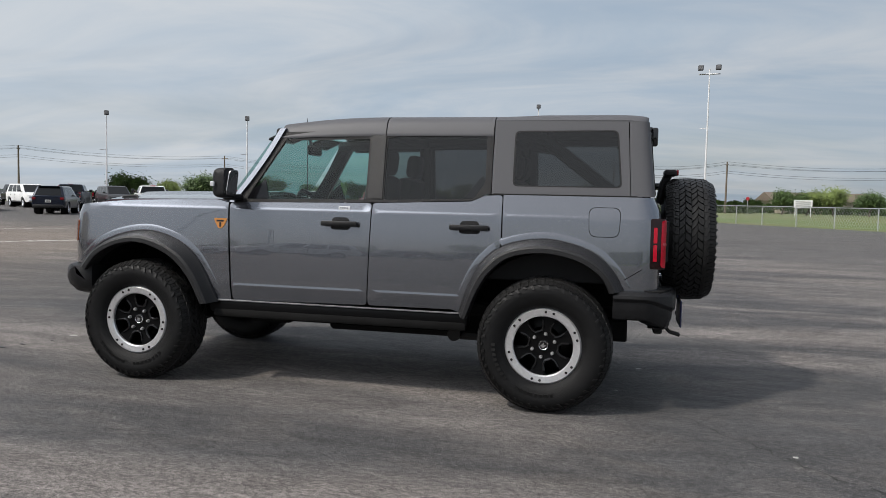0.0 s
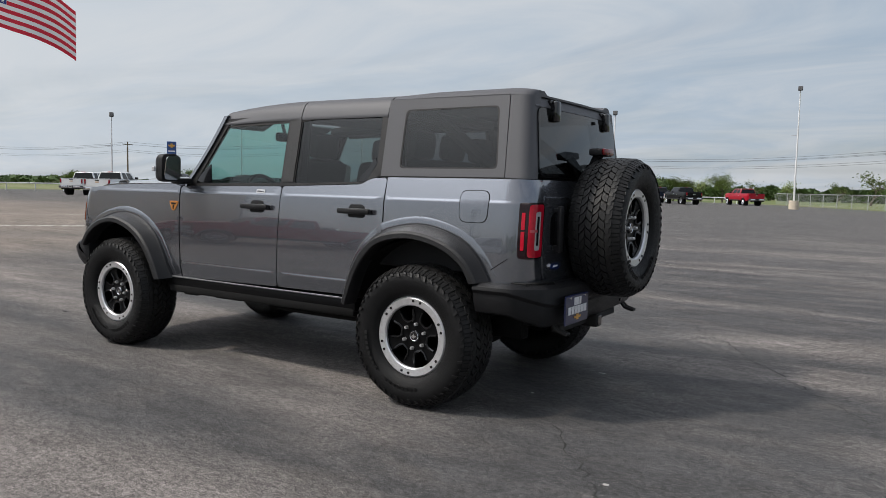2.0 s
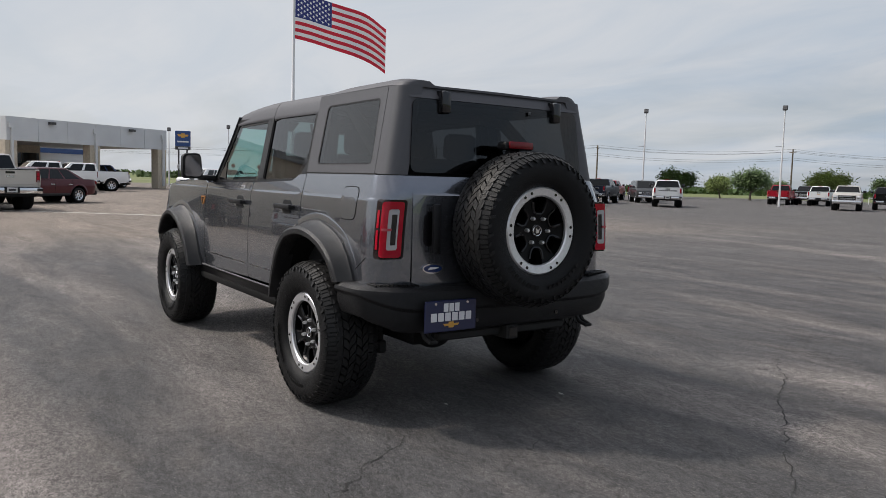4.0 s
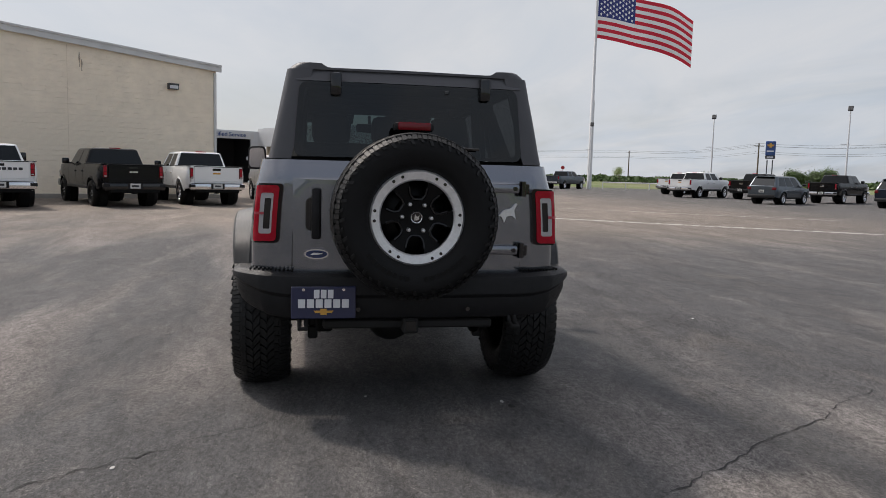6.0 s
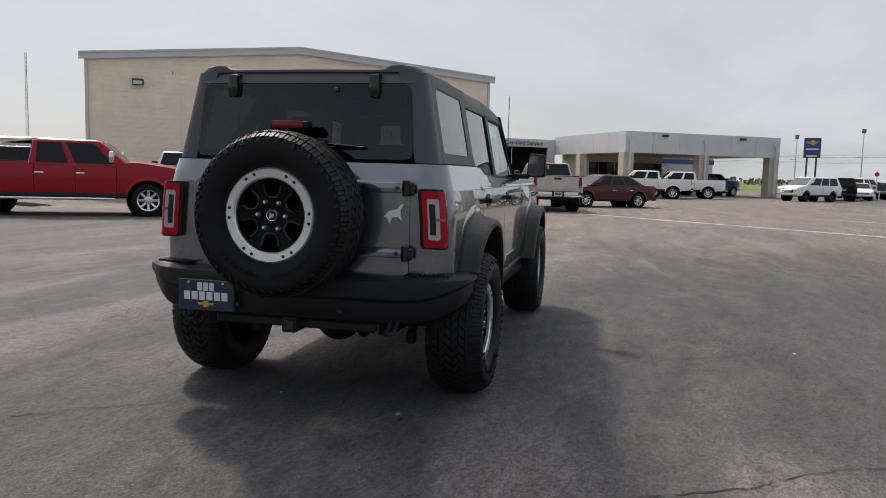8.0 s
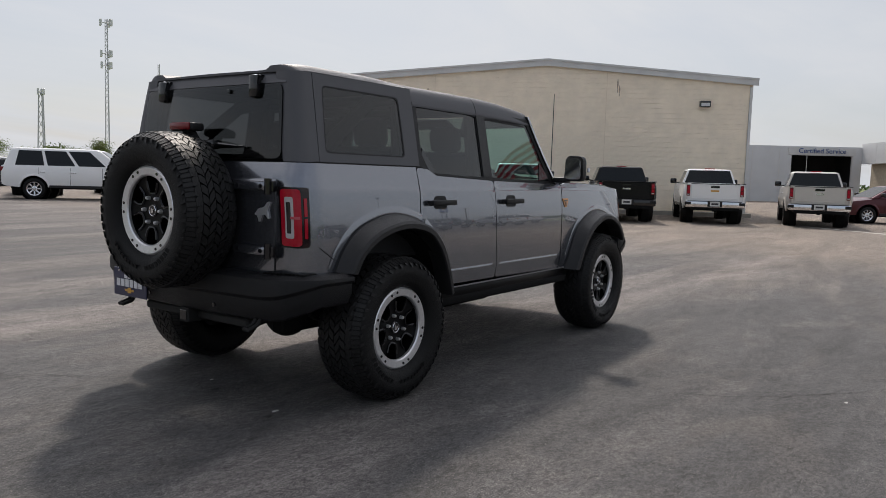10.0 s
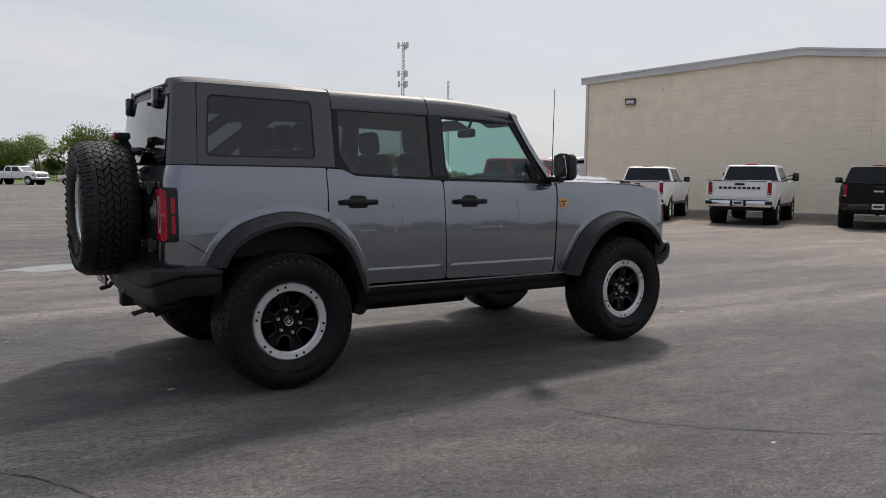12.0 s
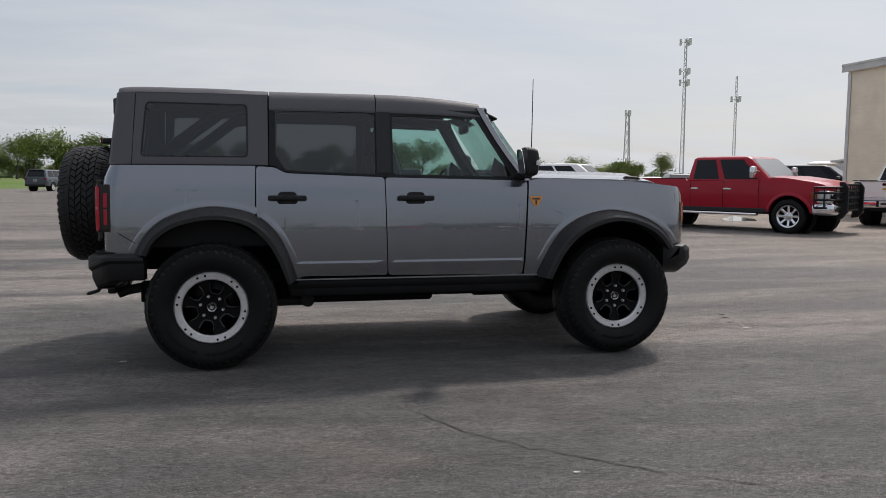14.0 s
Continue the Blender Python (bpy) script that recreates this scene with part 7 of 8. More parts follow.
me = bpy.data.meshes.new_from_object(tmp)
bpy.data.objects.remove(tmp)
me.materials.append(sign_blue)
lettering = new("sign_lettering", me)
lettering.parent = service
lettering["label"] = "dark blue words on the service bay"
p = can_pt(-3.2, 13.09, 4.31)
face = Matrix(((CD.x, 0, -CE.x, 0), (CD.y, 0, -CE.y, 0), (0, 1, 0, 0), (0, 0, 0, 1)))
lettering.matrix_basis = Matrix.Translation(p) @ face

for name, lab, cx, cy, sx, sy, h, turn, mt in (("metal_shed", "small white metal shed beyond the workshop", 36.5, 35.0, 5.0, 4.0, 2.7, 28, grey_panel), ("storage_building", "long low tan metal building far off", 66.0, 67.0, 15.0, 10.0, 3.4, -45, block_paint), ("storage_building", "low pale metal building far off", 118.0, 116.0, 22.0, 14.0, 6.0, -45, grey_panel)):
    t = thing(name, lab, "building", pose(cx, cy, 0, 0, 0, turn))
    bm = bmesh.new()
    box(bm, (0, 0, h * 0.45), (sx, sy, h * 0.9))
    part("wall", bm, mt, t, smooth=False)
    bm = bmesh.new()
    prism(bm, [(-sy / 2 - 0.3, h * 0.9), (0, h), (sy / 2 + 0.3, h * 0.9), (sy / 2 + 0.3, h * 0.9 + 0.12), (0, h + 0.12), (-sy / 2 - 0.3, h * 0.9 + 0.12)], -sx / 2 - 0.2, sx / 2 + 0.2, lambda p, q, d: (d, p, q))
    part("roof", fresh(bm), white_metal, t, smooth=False)
    bm = bmesh.new()
    box(bm, (-sx * 0.2, -sy / 2 - 0.02, h * 0.33), (min(3.6, sx * 0.4), 0.06, h * 0.6))
    part("door", bm, white_metal, t, smooth=False)

# -- flag --
flag = thing("flag", "large striped flag waving from a tall white pole", "flag", pose(71.8, -30.2, 0, 0, 0, 0))
bm = bmesh.new()
tube(bm, [(0, 0, 0), (0, 0, 9.5), (0, 0, 9.6), (0, 0, 26)], [0.26, 0.22, 0.17, 0.10], 14)
part("pole", fresh(bm), white_pole, flag, "tall white flagpole")
bm = bmesh.new()
bmesh.ops.create_uvsphere(bm, u_segments=14, v_segments=8, radius=0.25)
bmesh.ops.translate(bm, verts=bm.verts, vec=(0, 0, 26.2))
part("finial", bm, gold_print, flag)
FAZ = radians(-118)


def cloth(s, t, lift=0.0):
    """s along the fly 0..1, t up the hoist 0..1."""
    L, H = 10.0, 4.9
    wave = math.sin(s * 9.0 + t * 1.6) * 0.55 * s + math.sin(s * 17 + t * 3.0 + 1) * 0.16 * s
    x = s * L * 0.97
    z = 16.1 + t * H - 3.1 * s ** 1.3 - 0.35 * s * math.sin(s * 6.5 + 0.8) + 0.25 * math.sin(s * 9 + t)*s
    n = wave + lift
    return Vector((math.cos(FAZ) * x - math.sin(FAZ) * n, math.sin(FAZ) * x + math.cos(FAZ) * n, z)) + Vector((0.15 * math.cos(FAZ), 0.15 * math.sin(FAZ), 0))


def cloth_piece(name, s0, s1, t0, t1, mat, n=36):
    bm = bmesh.new()
    rows = []
    for i in range(n + 1):
        s = s0 + (s1 - s0) * i / n
        rows.append([cloth(s, t0, 0.012), cloth(s, t1, 0.012), cloth(s, t1, -0.012), cloth(s, t0, -0.012)])
    loft(bm, rows, cap=True, ring=True)
    part(name, fresh(bm), mat, flag, sharp=60)


for k in range(13):
    s0 = 0.40 if k >= 6 else 0.0
    cloth_piece("stripe", s0, 1.0, k / 13 + 0.0002, (k + 1) / 13 - 0.0002, flag_red if k % 2 == 0 else flag_white)
cloth_piece("canton", 0.0, 0.3995, 6 / 13, 1.0, flag_blue)
for r in range(9):
    for c in range(6 if r % 2 == 0 else 5):
        s = 0.40 * ((c * 2 + (1 if r % 2 == 0 else 2)) / 12)
        t = 1 - (7 / 13) * ((r + 1) / 10)
        bm = bmesh.new()
        for side in (0.03, -0.03):
            ring_v = []
            for q in range(10):
                rr = 0.19 if q % 2 == 0 else 0.08
                a = math.pi / 2 + q * math.pi / 5
                ring_v.append(bm.verts.new(cloth(s + rr * math.cos(a) / 11.8, t + rr * math.sin(a) / 4.9, side)))
            bm.faces.new(ring_v)
        part("star", bm, flag_white, flag, smooth=False)

# -- light masts --
def light_mast(x, y, h, heads, label, aim=0.0, concrete_base=False):
    t = thing("light_mast", label, "lamp", pose(x, y, 0, 0, 0, aim), "lot light masts")
    bm = bmesh.new()
    tube(bm, [(0, 0, 0), (0, 0, h * 0.45), (0, 0, h)], [0.085, 0.07, 0.045], 10)
    part("pole", fresh(bm), white_pole, t)
    if concrete_base:
        bm = bmesh.new()
        tube(bm, [(0, 0, -0.05), (0, 0, 0.8)], 0.42, 14)
        part("base", fresh(bm), tan_stone, t)
    bm = bmesh.new()
    tube(bm, [(0, -0.55, h * 0.62), (0, 0.1, h * 0.62)], 0.03, 6)
    part("bracket", fresh(bm), galvanised, t)
    if heads == 2:
        bm = bmesh.new()
        tube(bm, [(0, -0.75, h - 0.35), (0, 0.75, h - 0.35)], 0.05, 8)
        part("crossarm", fresh(bm), galvanised, t)
    for k in range(heads):
        y0 = 0 if heads == 1 else (-0.62 if k == 0 else 0.62)
        bm = bmesh.new()
        box(bm, (0.12, y0, h + 0.10), (0.16, 0.40, 0.50), 0.05, Matrix.Rotation(radians(-35), 4, "Y"))
        part("lamp_head", bm, lamp_housing, t)
    return t


light_mast(-8.0, -53.5, 11.4, 2, "tall white light mast with two floodlights", 80, True)
for x, y, h in ((6.3, -70.0, 10.7), (30.8, -56.4, 8.1), (20.3, -61.5, 8.2), (42.8, -53.2, 8.3), (48.6, -43.2, 7.3), (59.2, -37.3, 7.1), (82.0, -19.8, 6.1), (77.4, -25.0, 6.5), (70.9, -29.9, 6.8)):
    light_mast(x, y, h, 1, "white light mast with one floodlight over the lot", math.degrees(math.atan2(-y, -x)), y < -68)

# -- dealer pylon signs, drawn as plain colour fields --
for x, y, zc, k, tall in ((83.0, -21.6, 5.3, 0.76, 1.0), (54.5, -40.2, 4.25, 0.37, 0.72)):
    turn = math.degrees(math.atan2(y, x))
    t = thing("pylon_sign", "blue pylon sign with a gold mark on two dark posts", "sign", pose(x, y, 0, 0, 0, turn), "pylon signs")
    for s in (-0.6, 0.6):
        bm = bmesh.new()
        box(bm, (0, s * k, (zc - 1.0) / 2), (0.2, 0.24 * k, zc - 1.0))
        part("post", bm, lamp_housing, t, smooth=False)
    bm = bmesh.new()
    box(bm, (0, 0, zc), (0.4, 2.2 * k, 1.75 * tall), 0.04)
    part("board", bm, sign_blue, t)
    bm = bmesh.new()
    box(bm, (0, 0, zc - 1.08 * tall), (0.4, 2.2 * k, 0.38 * tall), 0.02)
    part("lower_board", bm, lamp_housing, t)
    bm = bmesh.new()
    prism(bm, [(-0.8, 0.14), (-0.25, 0.14), (-0.25, 0.32), (0.25, 0.32), (0.25, 0.14), (0.8, 0.14), (0.65, -0.14), (0.25, -0.14), (0.25, -0.32), (-0.25, -0.32), (-0.25, -0.14), (-0.65, -0.14)], -0.21, -0.24, lambda p, q, d: (d, p * k, zc + 0.35 * tall + q * 0.8 * tall))
    part("mark", fresh(bm), gold_print, t, smooth=False)
    for z, w, mt in ((zc - 0.35 * tall, 1.6 * k, white_print), (zc - 1.08 * tall, 1.4 * k, white_print)):
        bm = bmesh.new()
        box(bm, (-0.21, 0, z), (0.04, w, 0.16 * tall))
        part("bar", bm, mt, t, smooth=False)
for x, y in ((98.0, -32.6), (103.0, -38.2), (-21.0, -118.0)):
    t = thing("stop_sign", "red eight-sided road sign on a thin post", "sign", pose(x, y, 0, 0, 0, math.degrees(math.atan2(y, x))), "road signs")
    bm = bmesh.new()
    tube(bm, [(0, 0, 0), (0, 0, 3.0)], 0.04, 6)
    part("post", fresh(bm), galvanised, t)
    bm = bmesh.new()
    prism(bm, [(0.28 * math.cos(math.pi / 8 + k * math.pi / 4), 2.6 + 0.28 * math.sin(math.pi / 8 + k * math.pi / 4)) for k in range(8)], -0.05, -0.08, lambda p, q, d: (d, p, q))
    part("plate", fresh(bm), stop_red, t, smooth=False)

# -- power line --
POLES = [(230, 25), (212, -98), (145, -98), (106, -112), (80, -140), (62, -184), (-0.5, -150), (-21, -143), (-60, -150), (-110, -165)]
for k, (x, y) in enumerate(POLES):
    a, b = Vector(POLES[max(k - 1, 0)]), Vector(POLES[min(k + 1, len(POLES) - 1)])
    turn = math.degrees(math.atan2((b - a).y, (b - a).x))
    t = thing("utility_pole", "weathered wooden utility pole with a crossarm", "pole", pose(x, y, 0, 0, 0, turn), "utility poles")
    bm = bmesh.new()
    tube(bm, [(0, 0, 0), (0, 0, 9.6)], [0.20, 0.13], 8)
    part("mast", fresh(bm), wood_pole, t)
    bm = bmesh.new()
    box(bm, (0, 0, 9.0), (0.12, 2.6, 0.14))
    part("crossarm", bm, wood_pole, t)
for dy, z in ((-1.2, 9.12), (0.0, 9.6), (1.2, 9.12), (0.0, 7.9), (0.1, 7.5)):
    t = thing("power_cable", "dark overhead cable between poles", "cable", group="power cables", kind="structure")
    pts = []
    for (x0, y0), (x1, y1) in zip(POLES, POLES[1:]):
        d = Vector((x1 - x0, y1 - y0, 0)); n = Vector((-d.y, d.x, 0)).normalized() * dy
        pts += [Vector((x0, y0, z)).lerp(Vector((x1, y1, z)), i / 10) + n - Vector((0, 0, 0.9 * 4 * (i / 10) * (1 - i / 10))) for i in range(10)]
    bm = bmesh.new()
    tube(bm, pts, 0.022, 4)
    part("strand", fresh(bm), lamp_housing, t)

# -- masts on the skyline --
def lattice(x, y, h, w, label, dishes=()):
    t = thing("radio_tower", label, "tower", pose(x, y, 0, 0, 0, 20), "radio towers")
    for k in range(3):
        bm = bmesh.new()
        a = k * math.tau / 3
        tube(bm, [(w * math.cos(a), w * math.sin(a), 0), (w * 0.5 * math.cos(a), w * 0.5 * math.sin(a), h)], w * 0.13, 5)
        part("leg", bm, galvanised, t)
    bm = bmesh.new()
    n = int(h / (w * 2.2))
    for i in range(n):
        for k in range(3):
            a, b = k * math.tau / 3, (k + 1) * math.tau / 3
            f0, f1 = w * (1 - 0.5 * i / n), w * (1 - 0.5 * (i + 1) / n)
            tube(bm, [(f0 * math.cos(a), f0 * math.sin(a), h * i / n), (f1 * math.cos(b), f1 * math.sin(b), h * (i + 1) / n)], w * 0.07, 4)
    part("bracing", bm, galvanised, t)
    for z, r in dishes:
        for k in range(3):
            a = k * math.tau / 3 + 0.4
            bm = bmesh.new()
            box(bm, (r * math.cos(a), r * math.sin(a), z), (0.5, 0.9, 1.8), 0.1, Matrix.Rotation(a, 4, "Z"))
            tube(bm, [(0, 0, z), (r * math.cos(a), r * math.sin(a), z)], 0.12, 5)
            part("antenna_panel", bm, grey_panel, t)
    return t


lattice(108.5, 187.3, 40.0, 0.7, "slim grey phone mast with antenna panels", ((39.0, 1.5), (31.0, 1.4), (28.0, 1.3)))
lattice(136.0, 205.0, 33.0, 0.6, "slender mast with one ring of panels", ((26.0, 1.4),))
lattice(108.0, 221.0, 23.0, 1.3, "pale tall lattice tower on the skyline", ((22.5, 0.8),))
lattice(185.0, 170.0, 33.0, 0.5, "thin lattice mast beyond the workshop", ())

# -- chain-link fence along the grass --
FENCE = [(-40, -22), (-22.0, -42.5), (-12.8, -57.5), (-0.5, -79), (12.5, -100)]
fence = thing("chain_link_fence", "low galvanised chain-link fence along the grass", "fence")
net = bmesh.new()
post = None
for (x0, y0), (x1, y1) in zip(FENCE, FENCE[1:]):
    n = int(math.dist((x0, y0), (x1, y1)) / 3.0)
    d = Vector((x1 - x0, y1 - y0, 0)).normalized()
    for i in range(n):
        p = Vector((x0, y0, -0.05)).lerp(Vector((x1, y1, -0.05)), i / n)
        if post is None:
            bm = bmesh.new()
            tube(bm, [(0, 0, 0), (0, 0, 1.5)], 0.04, 8)
            post = part("post", fresh(bm), galvanised, fence)
            post.location = p
        else:
            again(post, Matrix.Translation(p))
    L = math.dist((x0, y0), (x1, y1))
    k = 0.0
    while k < L:
        for s in (1, -1):
            a = Vector((x0, y0, 0.05)) + d * k
            b = a + d * (0.9 * s) + Vector((0, 0, 1.35))
            tube(net, [a, b], 0.007, 3, caps=False)
        k += 0.22
    bm = bmesh.new()
    tube(bm, [(x0, y0, 1.42), (x1, y1, 1.42)], 0.028, 6)
    part("rail", fresh(bm), galvanised, fence)
w = part("netting", net, galvanised, fence, smooth=False)
w["kind"] = "stuff"
# low white rail near the flagpole
for (x0, y0), (x1, y1) in (((76.0, -33.5), (72.5, -40.5)), ((40.0, -90.0), (14.0, -97.0)), ((64.0, -20.0), (68.0, -24.0))):
    t = thing("guard_rail", "low white pipe rail at the lot's edge", "rail", group="guard rails")
    bm = bmesh.new()
    tube(bm, [(x0, y0, 0.75), (x1, y1, 0.75)], 0.06, 6)
    part("pipe", fresh(bm), white_pole, t)
    n = int(math.dist((x0, y0), (x1, y1)) / 2.5)
    for i in range(n + 1):
        bm = bmesh.new()
        tube(bm, [(x0 + (x1 - x0) * i / n, y0 + (y1 - y0) * i / n, -0.05), (x0 + (x1 - x0) * i / n, y0 + (y1 - y0) * i / n, 0.75)], 0.05, 6)
        part("post", fresh(bm), white_pole, t)

# -- a house and a board beyond the field --
t = thing("house", "low tan brick house beyond the field", "house", pose(-47, -190, 0, 0, 0, 12))
bm = bmesh.new()
box(bm, (0, 0, 1.5), (22, 10, 3.0))
part("wall", bm, tan_stone, t, smooth=False)
bm = bmesh.new()
prism(bm, [(-6, 2.9), (0, 5.0), (6, 2.9)], -12, 12, lambda p, q, d: (d, p, q))
part("roof", fresh(bm), wood_pole, t, smooth=False)
for k in range(4):
    bm = bmesh.new()
    box(bm, (-7.5 + 5 * k, 5.02, 1.6), (1.6, 0.1, 1.3))
    part("window", bm, glass_car, t, smooth=False)
t = thing("roadside_board", "white roadside board on two posts", "sign", pose(-31.3, -129, 0, 0, 0, 78))
bm = bmesh.new()
box(bm, (0, 0, 2.0), (0.12, 2.8, 1.3), 0.02)
part("board", bm, white_pole, t)
for s in (-1.15, 1.15):
    bm = bmesh.new()
    tube(bm, [(0, s, -0.05), (0, s, 2.7)], 0.07, 6)
    part("post", fresh(bm), white_pole, t)
for k in range(3):
    bm = bmesh.new()
    box(bm, (0.07, 0, 2.35 - 0.33 * k), (0.03, 2.2, 0.11))
    part("bar", bm, lamp_housing, t, smooth=False)

# -- trees --
def make_tree(name, seed, h, spread, mat, leaves, bare=0.0, leaf=0.22):
    rng = random.Random(seed)
    t = thing(name, {0: "leafy round-crowned tree with light gaps", 1: "thinly leaved spring tree"}[1 if bare else 0] + " beyond the lot", "tree", group="trees")
    bm = bmesh.new()
    tips = []

    def limb(p, d, length, r, depth):
        pts, rad = [p], [r]
        q, v = p.copy(), d.copy()
        for i in range(4):
            v = (v + Vector((rng.gauss(0, 0.16), rng.gauss(0, 0.16), rng.gauss(0.05, 0.1)))).normalized()
            q = q + v * length / 4
            pts.append(q.copy()); rad.append(r * (1 - 0.17 * (i + 1)))
        tube(bm, pts, rad, 6 if depth < 2 else 4)
        if depth >= 3:
            tips.append(pts[-1]); tips.append(pts[-2])
            return
        for k in range(rng.randint(3, 4)):
            a = rng.uniform(0, math.tau)
            side = Vector((math.cos(a), math.sin(a), 0))
            e = (v * rng.uniform(0.5, 0.9) + side * rng.uniform(0.5, 1.0) * spread).normalized()
            limb(pts[rng.randint(2, 4)], e, length * rng.uniform(0.55, 0.8), r * 0.5, depth + 1)
    limb(Vector((0, 0, -0.05)), Vector((0, 0, 1)), h * 0.36, h * 0.030, 0)
    part("trunk", fresh(bm), bark, t)
    verts, faces = [], []
    for k in range(leaves):
        c = rng.choice(tips)
        rr = h * 0.085
        p = c + Vector((rng.gauss(0, rr), rng.gauss(0, rr), rng.gauss(0, rr * 0.8)))
        a = Vector((rng.gauss(0, 1), rng.gauss(0, 1), rng.gauss(0, 1))).normalized()
        b = a.orthogonal().normalized()
        s = leaf * rng.uniform(0.5, 1.2) * h / 7
        i = len(verts)
        verts += [p - a * s, p + b * s * 0.55, p + a * s, p - b * s * 0.55]
        faces.append((i, i + 1, i + 2, i + 3))
    me = bpy.data.meshes.new("crown")
    me.from_pydata([tuple(v) for v in verts], [], faces)
    me.materials.append(mat)
    cr = new("crown", me)
    cr.parent = t
    cr["kind"] = "stuff"
    return t


def place(x, y, s, turn):
    return pose(x, y, -0.05, 0, 0, turn) @ Matrix.Scale(s, 4)


KINDS_OF_TREE = [make_tree("tree", 3, 7.0, 1.0, leaf_a, 7000, 0, 0.19), make_tree("tree", 8, 6.5, 1.2, leaf_b, 11000, 0, 0.19), make_tree("tree", 21, 7.5, 0.8, leaf_a, 2900, 1, 0.15), make_tree("tree", 34, 6.5, 1.1, leaf_a, 420, 1)]
rng = random.Random(5)
used = [False] * 4


def plant(k, az, dist, h, eye=(-3, 0), z=-0.05):
    x, y = eye[0] + dist * math.cos(radians(az)), eye[1] + dist * math.sin(radians(az))
    base = (7.0, 6.5, 7.5, 6.5)[k]
    src = KINDS_OF_TREE[k]
    m = pose(x, y, z, 0, 0, rng.uniform(0, 360))
    if not used[k]:
        used[k] = True
        src.matrix_basis = m
        src.scale = (h / base,) * 3
        return
    c = copy_thing(src, m)
    c.scale = (h / base,) * 3


for k in range(44):
    az = 78 + 0.9 * k
    plant((2, 3, 2, 2, 0)[k % 5], az + rng.uniform(-0.4, 0.4), rng.uniform(112, 118), rng.uniform(5.4, 8.2), z=0.82)
    if k % 2:
        plant((0, 1)[k % 4 // 2], az + rng.uniform(-0.6, 0.6), rng.uniform(120, 128), rng.uniform(3.2, 4.8), z=0.82)
for az in range(116, 150, 4):
    plant(rng.choice((0, 2)), az, rng.uniform(110, 125), rng.uniform(6, 9))
for az in (60, 62.5, 64, 66.5, 69, 70.5, 73, 74.5, 76.5, 79, 81.5, 84, 87, 89):
    plant(rng.choice((0, 2, 3)), az, rng.uniform(118, 150), rng.uniform(4.5, 7.0))
for az, d, h, k in ((-51.6, 98, 5.6, 1), (-56.9, 98, 5.8, 1), (-54.8, 110, 4.5, 0), (-58.6, 120, 4.2, 1), (-61.7, 112, 6.0, 0), (-65.4, 118, 5.0, 1), (-67.2, 118, 5.6, 0), (-68.6, 120, 5.8, 1), (-70.3, 118, 5.4, 1), (-72.2, 112, 5.4, 1), (-74, 116, 5.0, 0), (-76, 118, 5.0, 3), (-77.5, 112, 4.6, 2), (-79.5, 125, 4.6, 3), (-82, 120, 4.4, 3), (-85, 130, 4.5, 3), (-87.1, 118, 6.4, 3), (-36, 130, 4.6, 1), (-38, 130, 5.2, 1), (-24, 190, 4.5, 2), (-30, 170, 4.0, 0), (-101, 150, 6.6, 1), (-102.6, 152, 6.2, 1), (-104.3, 150, 7.4, 0), (-106.5, 155, 6.6, 1), (-109, 150, 6.8, 0), (-112, 150, 6.0, 1), (-99.0, 165, 4.6, 1)):
    plant(k, az, d, h)
# low hedges along the horizon
hedge_v, hedge_f = [], []
for az0, az1, d, h, n in ((-100, -75, 165, 3.6, 5200), (-34, -12, 230, 2.2, 3600), (-75, -34, 190, 1.6, 4200), (55, 120, 210, 4.5, 9000), (-125, -100, 190, 3.4, 4200), (-12, 55, 300, 3.0, 3000), (120, 235, 240, 5.0, 9000)):
    for k in range(n):
        a = radians(rng.uniform(az0, az1))
        dd = d + rng.uniform(-6, 6)
        hh = h * (0.55 + 0.45 * noise.noise(Vector((math.degrees(a) * 0.9, d, 0)))) + 0.3
        p = Vector((dd * math.cos(a), dd * math.sin(a), max(0.05, rng.uniform(0, 1) ** 0.7 * hh)))
        u = Vector((rng.gauss(0, 1), rng.gauss(0, 1), rng.gauss(0, 1))).normalized()
        v = u.orthogonal().normalized()
        s = rng.uniform(0.35, 0.95)
        i = len(hedge_v)
        hedge_v += [tuple(p - u * s), tuple(p + v * s * 0.7), tuple(p + u * s), tuple(p - v * s * 0.7)]
        hedge_f.append((i, i + 1, i + 2, i + 3))
me = bpy.data.meshes.new("hedge")
me.from_pydata(hedge_v, [], hedge_f)
me.materials.append(leaf_b)
tagged(new("hedge", me), "far green hedges and scrub along the horizon", "hedge", kind="stuff")

# -- wet patch and worn lines on the lot --
wet = material("shallow_water_film", (0.10, 0.095, 0.09), 0.06, 0, 0, 0, 0, 1)
for cx, cy, a, b, turn in ((-1.95, 6.45, 0.75, 0.34, 0.4), (14.0, 16.5, 1.6, 0.5, 1.0)):
    rg_ = random.Random(int(cx * 10) + 50)
    ringp = []
    for k in range(40):
        q = k * math.tau / 40
        r = 1 + 0.16 * math.sin(3 * q + 1) + 0.10 * math.sin(5 * q) + rg_.uniform(-0.04, 0.04)
        ringp.append((cx + math.cos(turn) * a * r * math.cos(q) - math.sin(turn) * b * r * math.sin(q), cy + math.sin(turn) * a * r * math.cos(q) + math.cos(turn) * b * r * math.sin(q)))
    bm = bmesh.new()
    bm.faces.new([bm.verts.new((x, y, 0.004)) for x, y in ringp])
    tagged(part("puddle", bm, wet, smooth=False), "shallow puddle on the asphalt", "puddle", kind="structure")
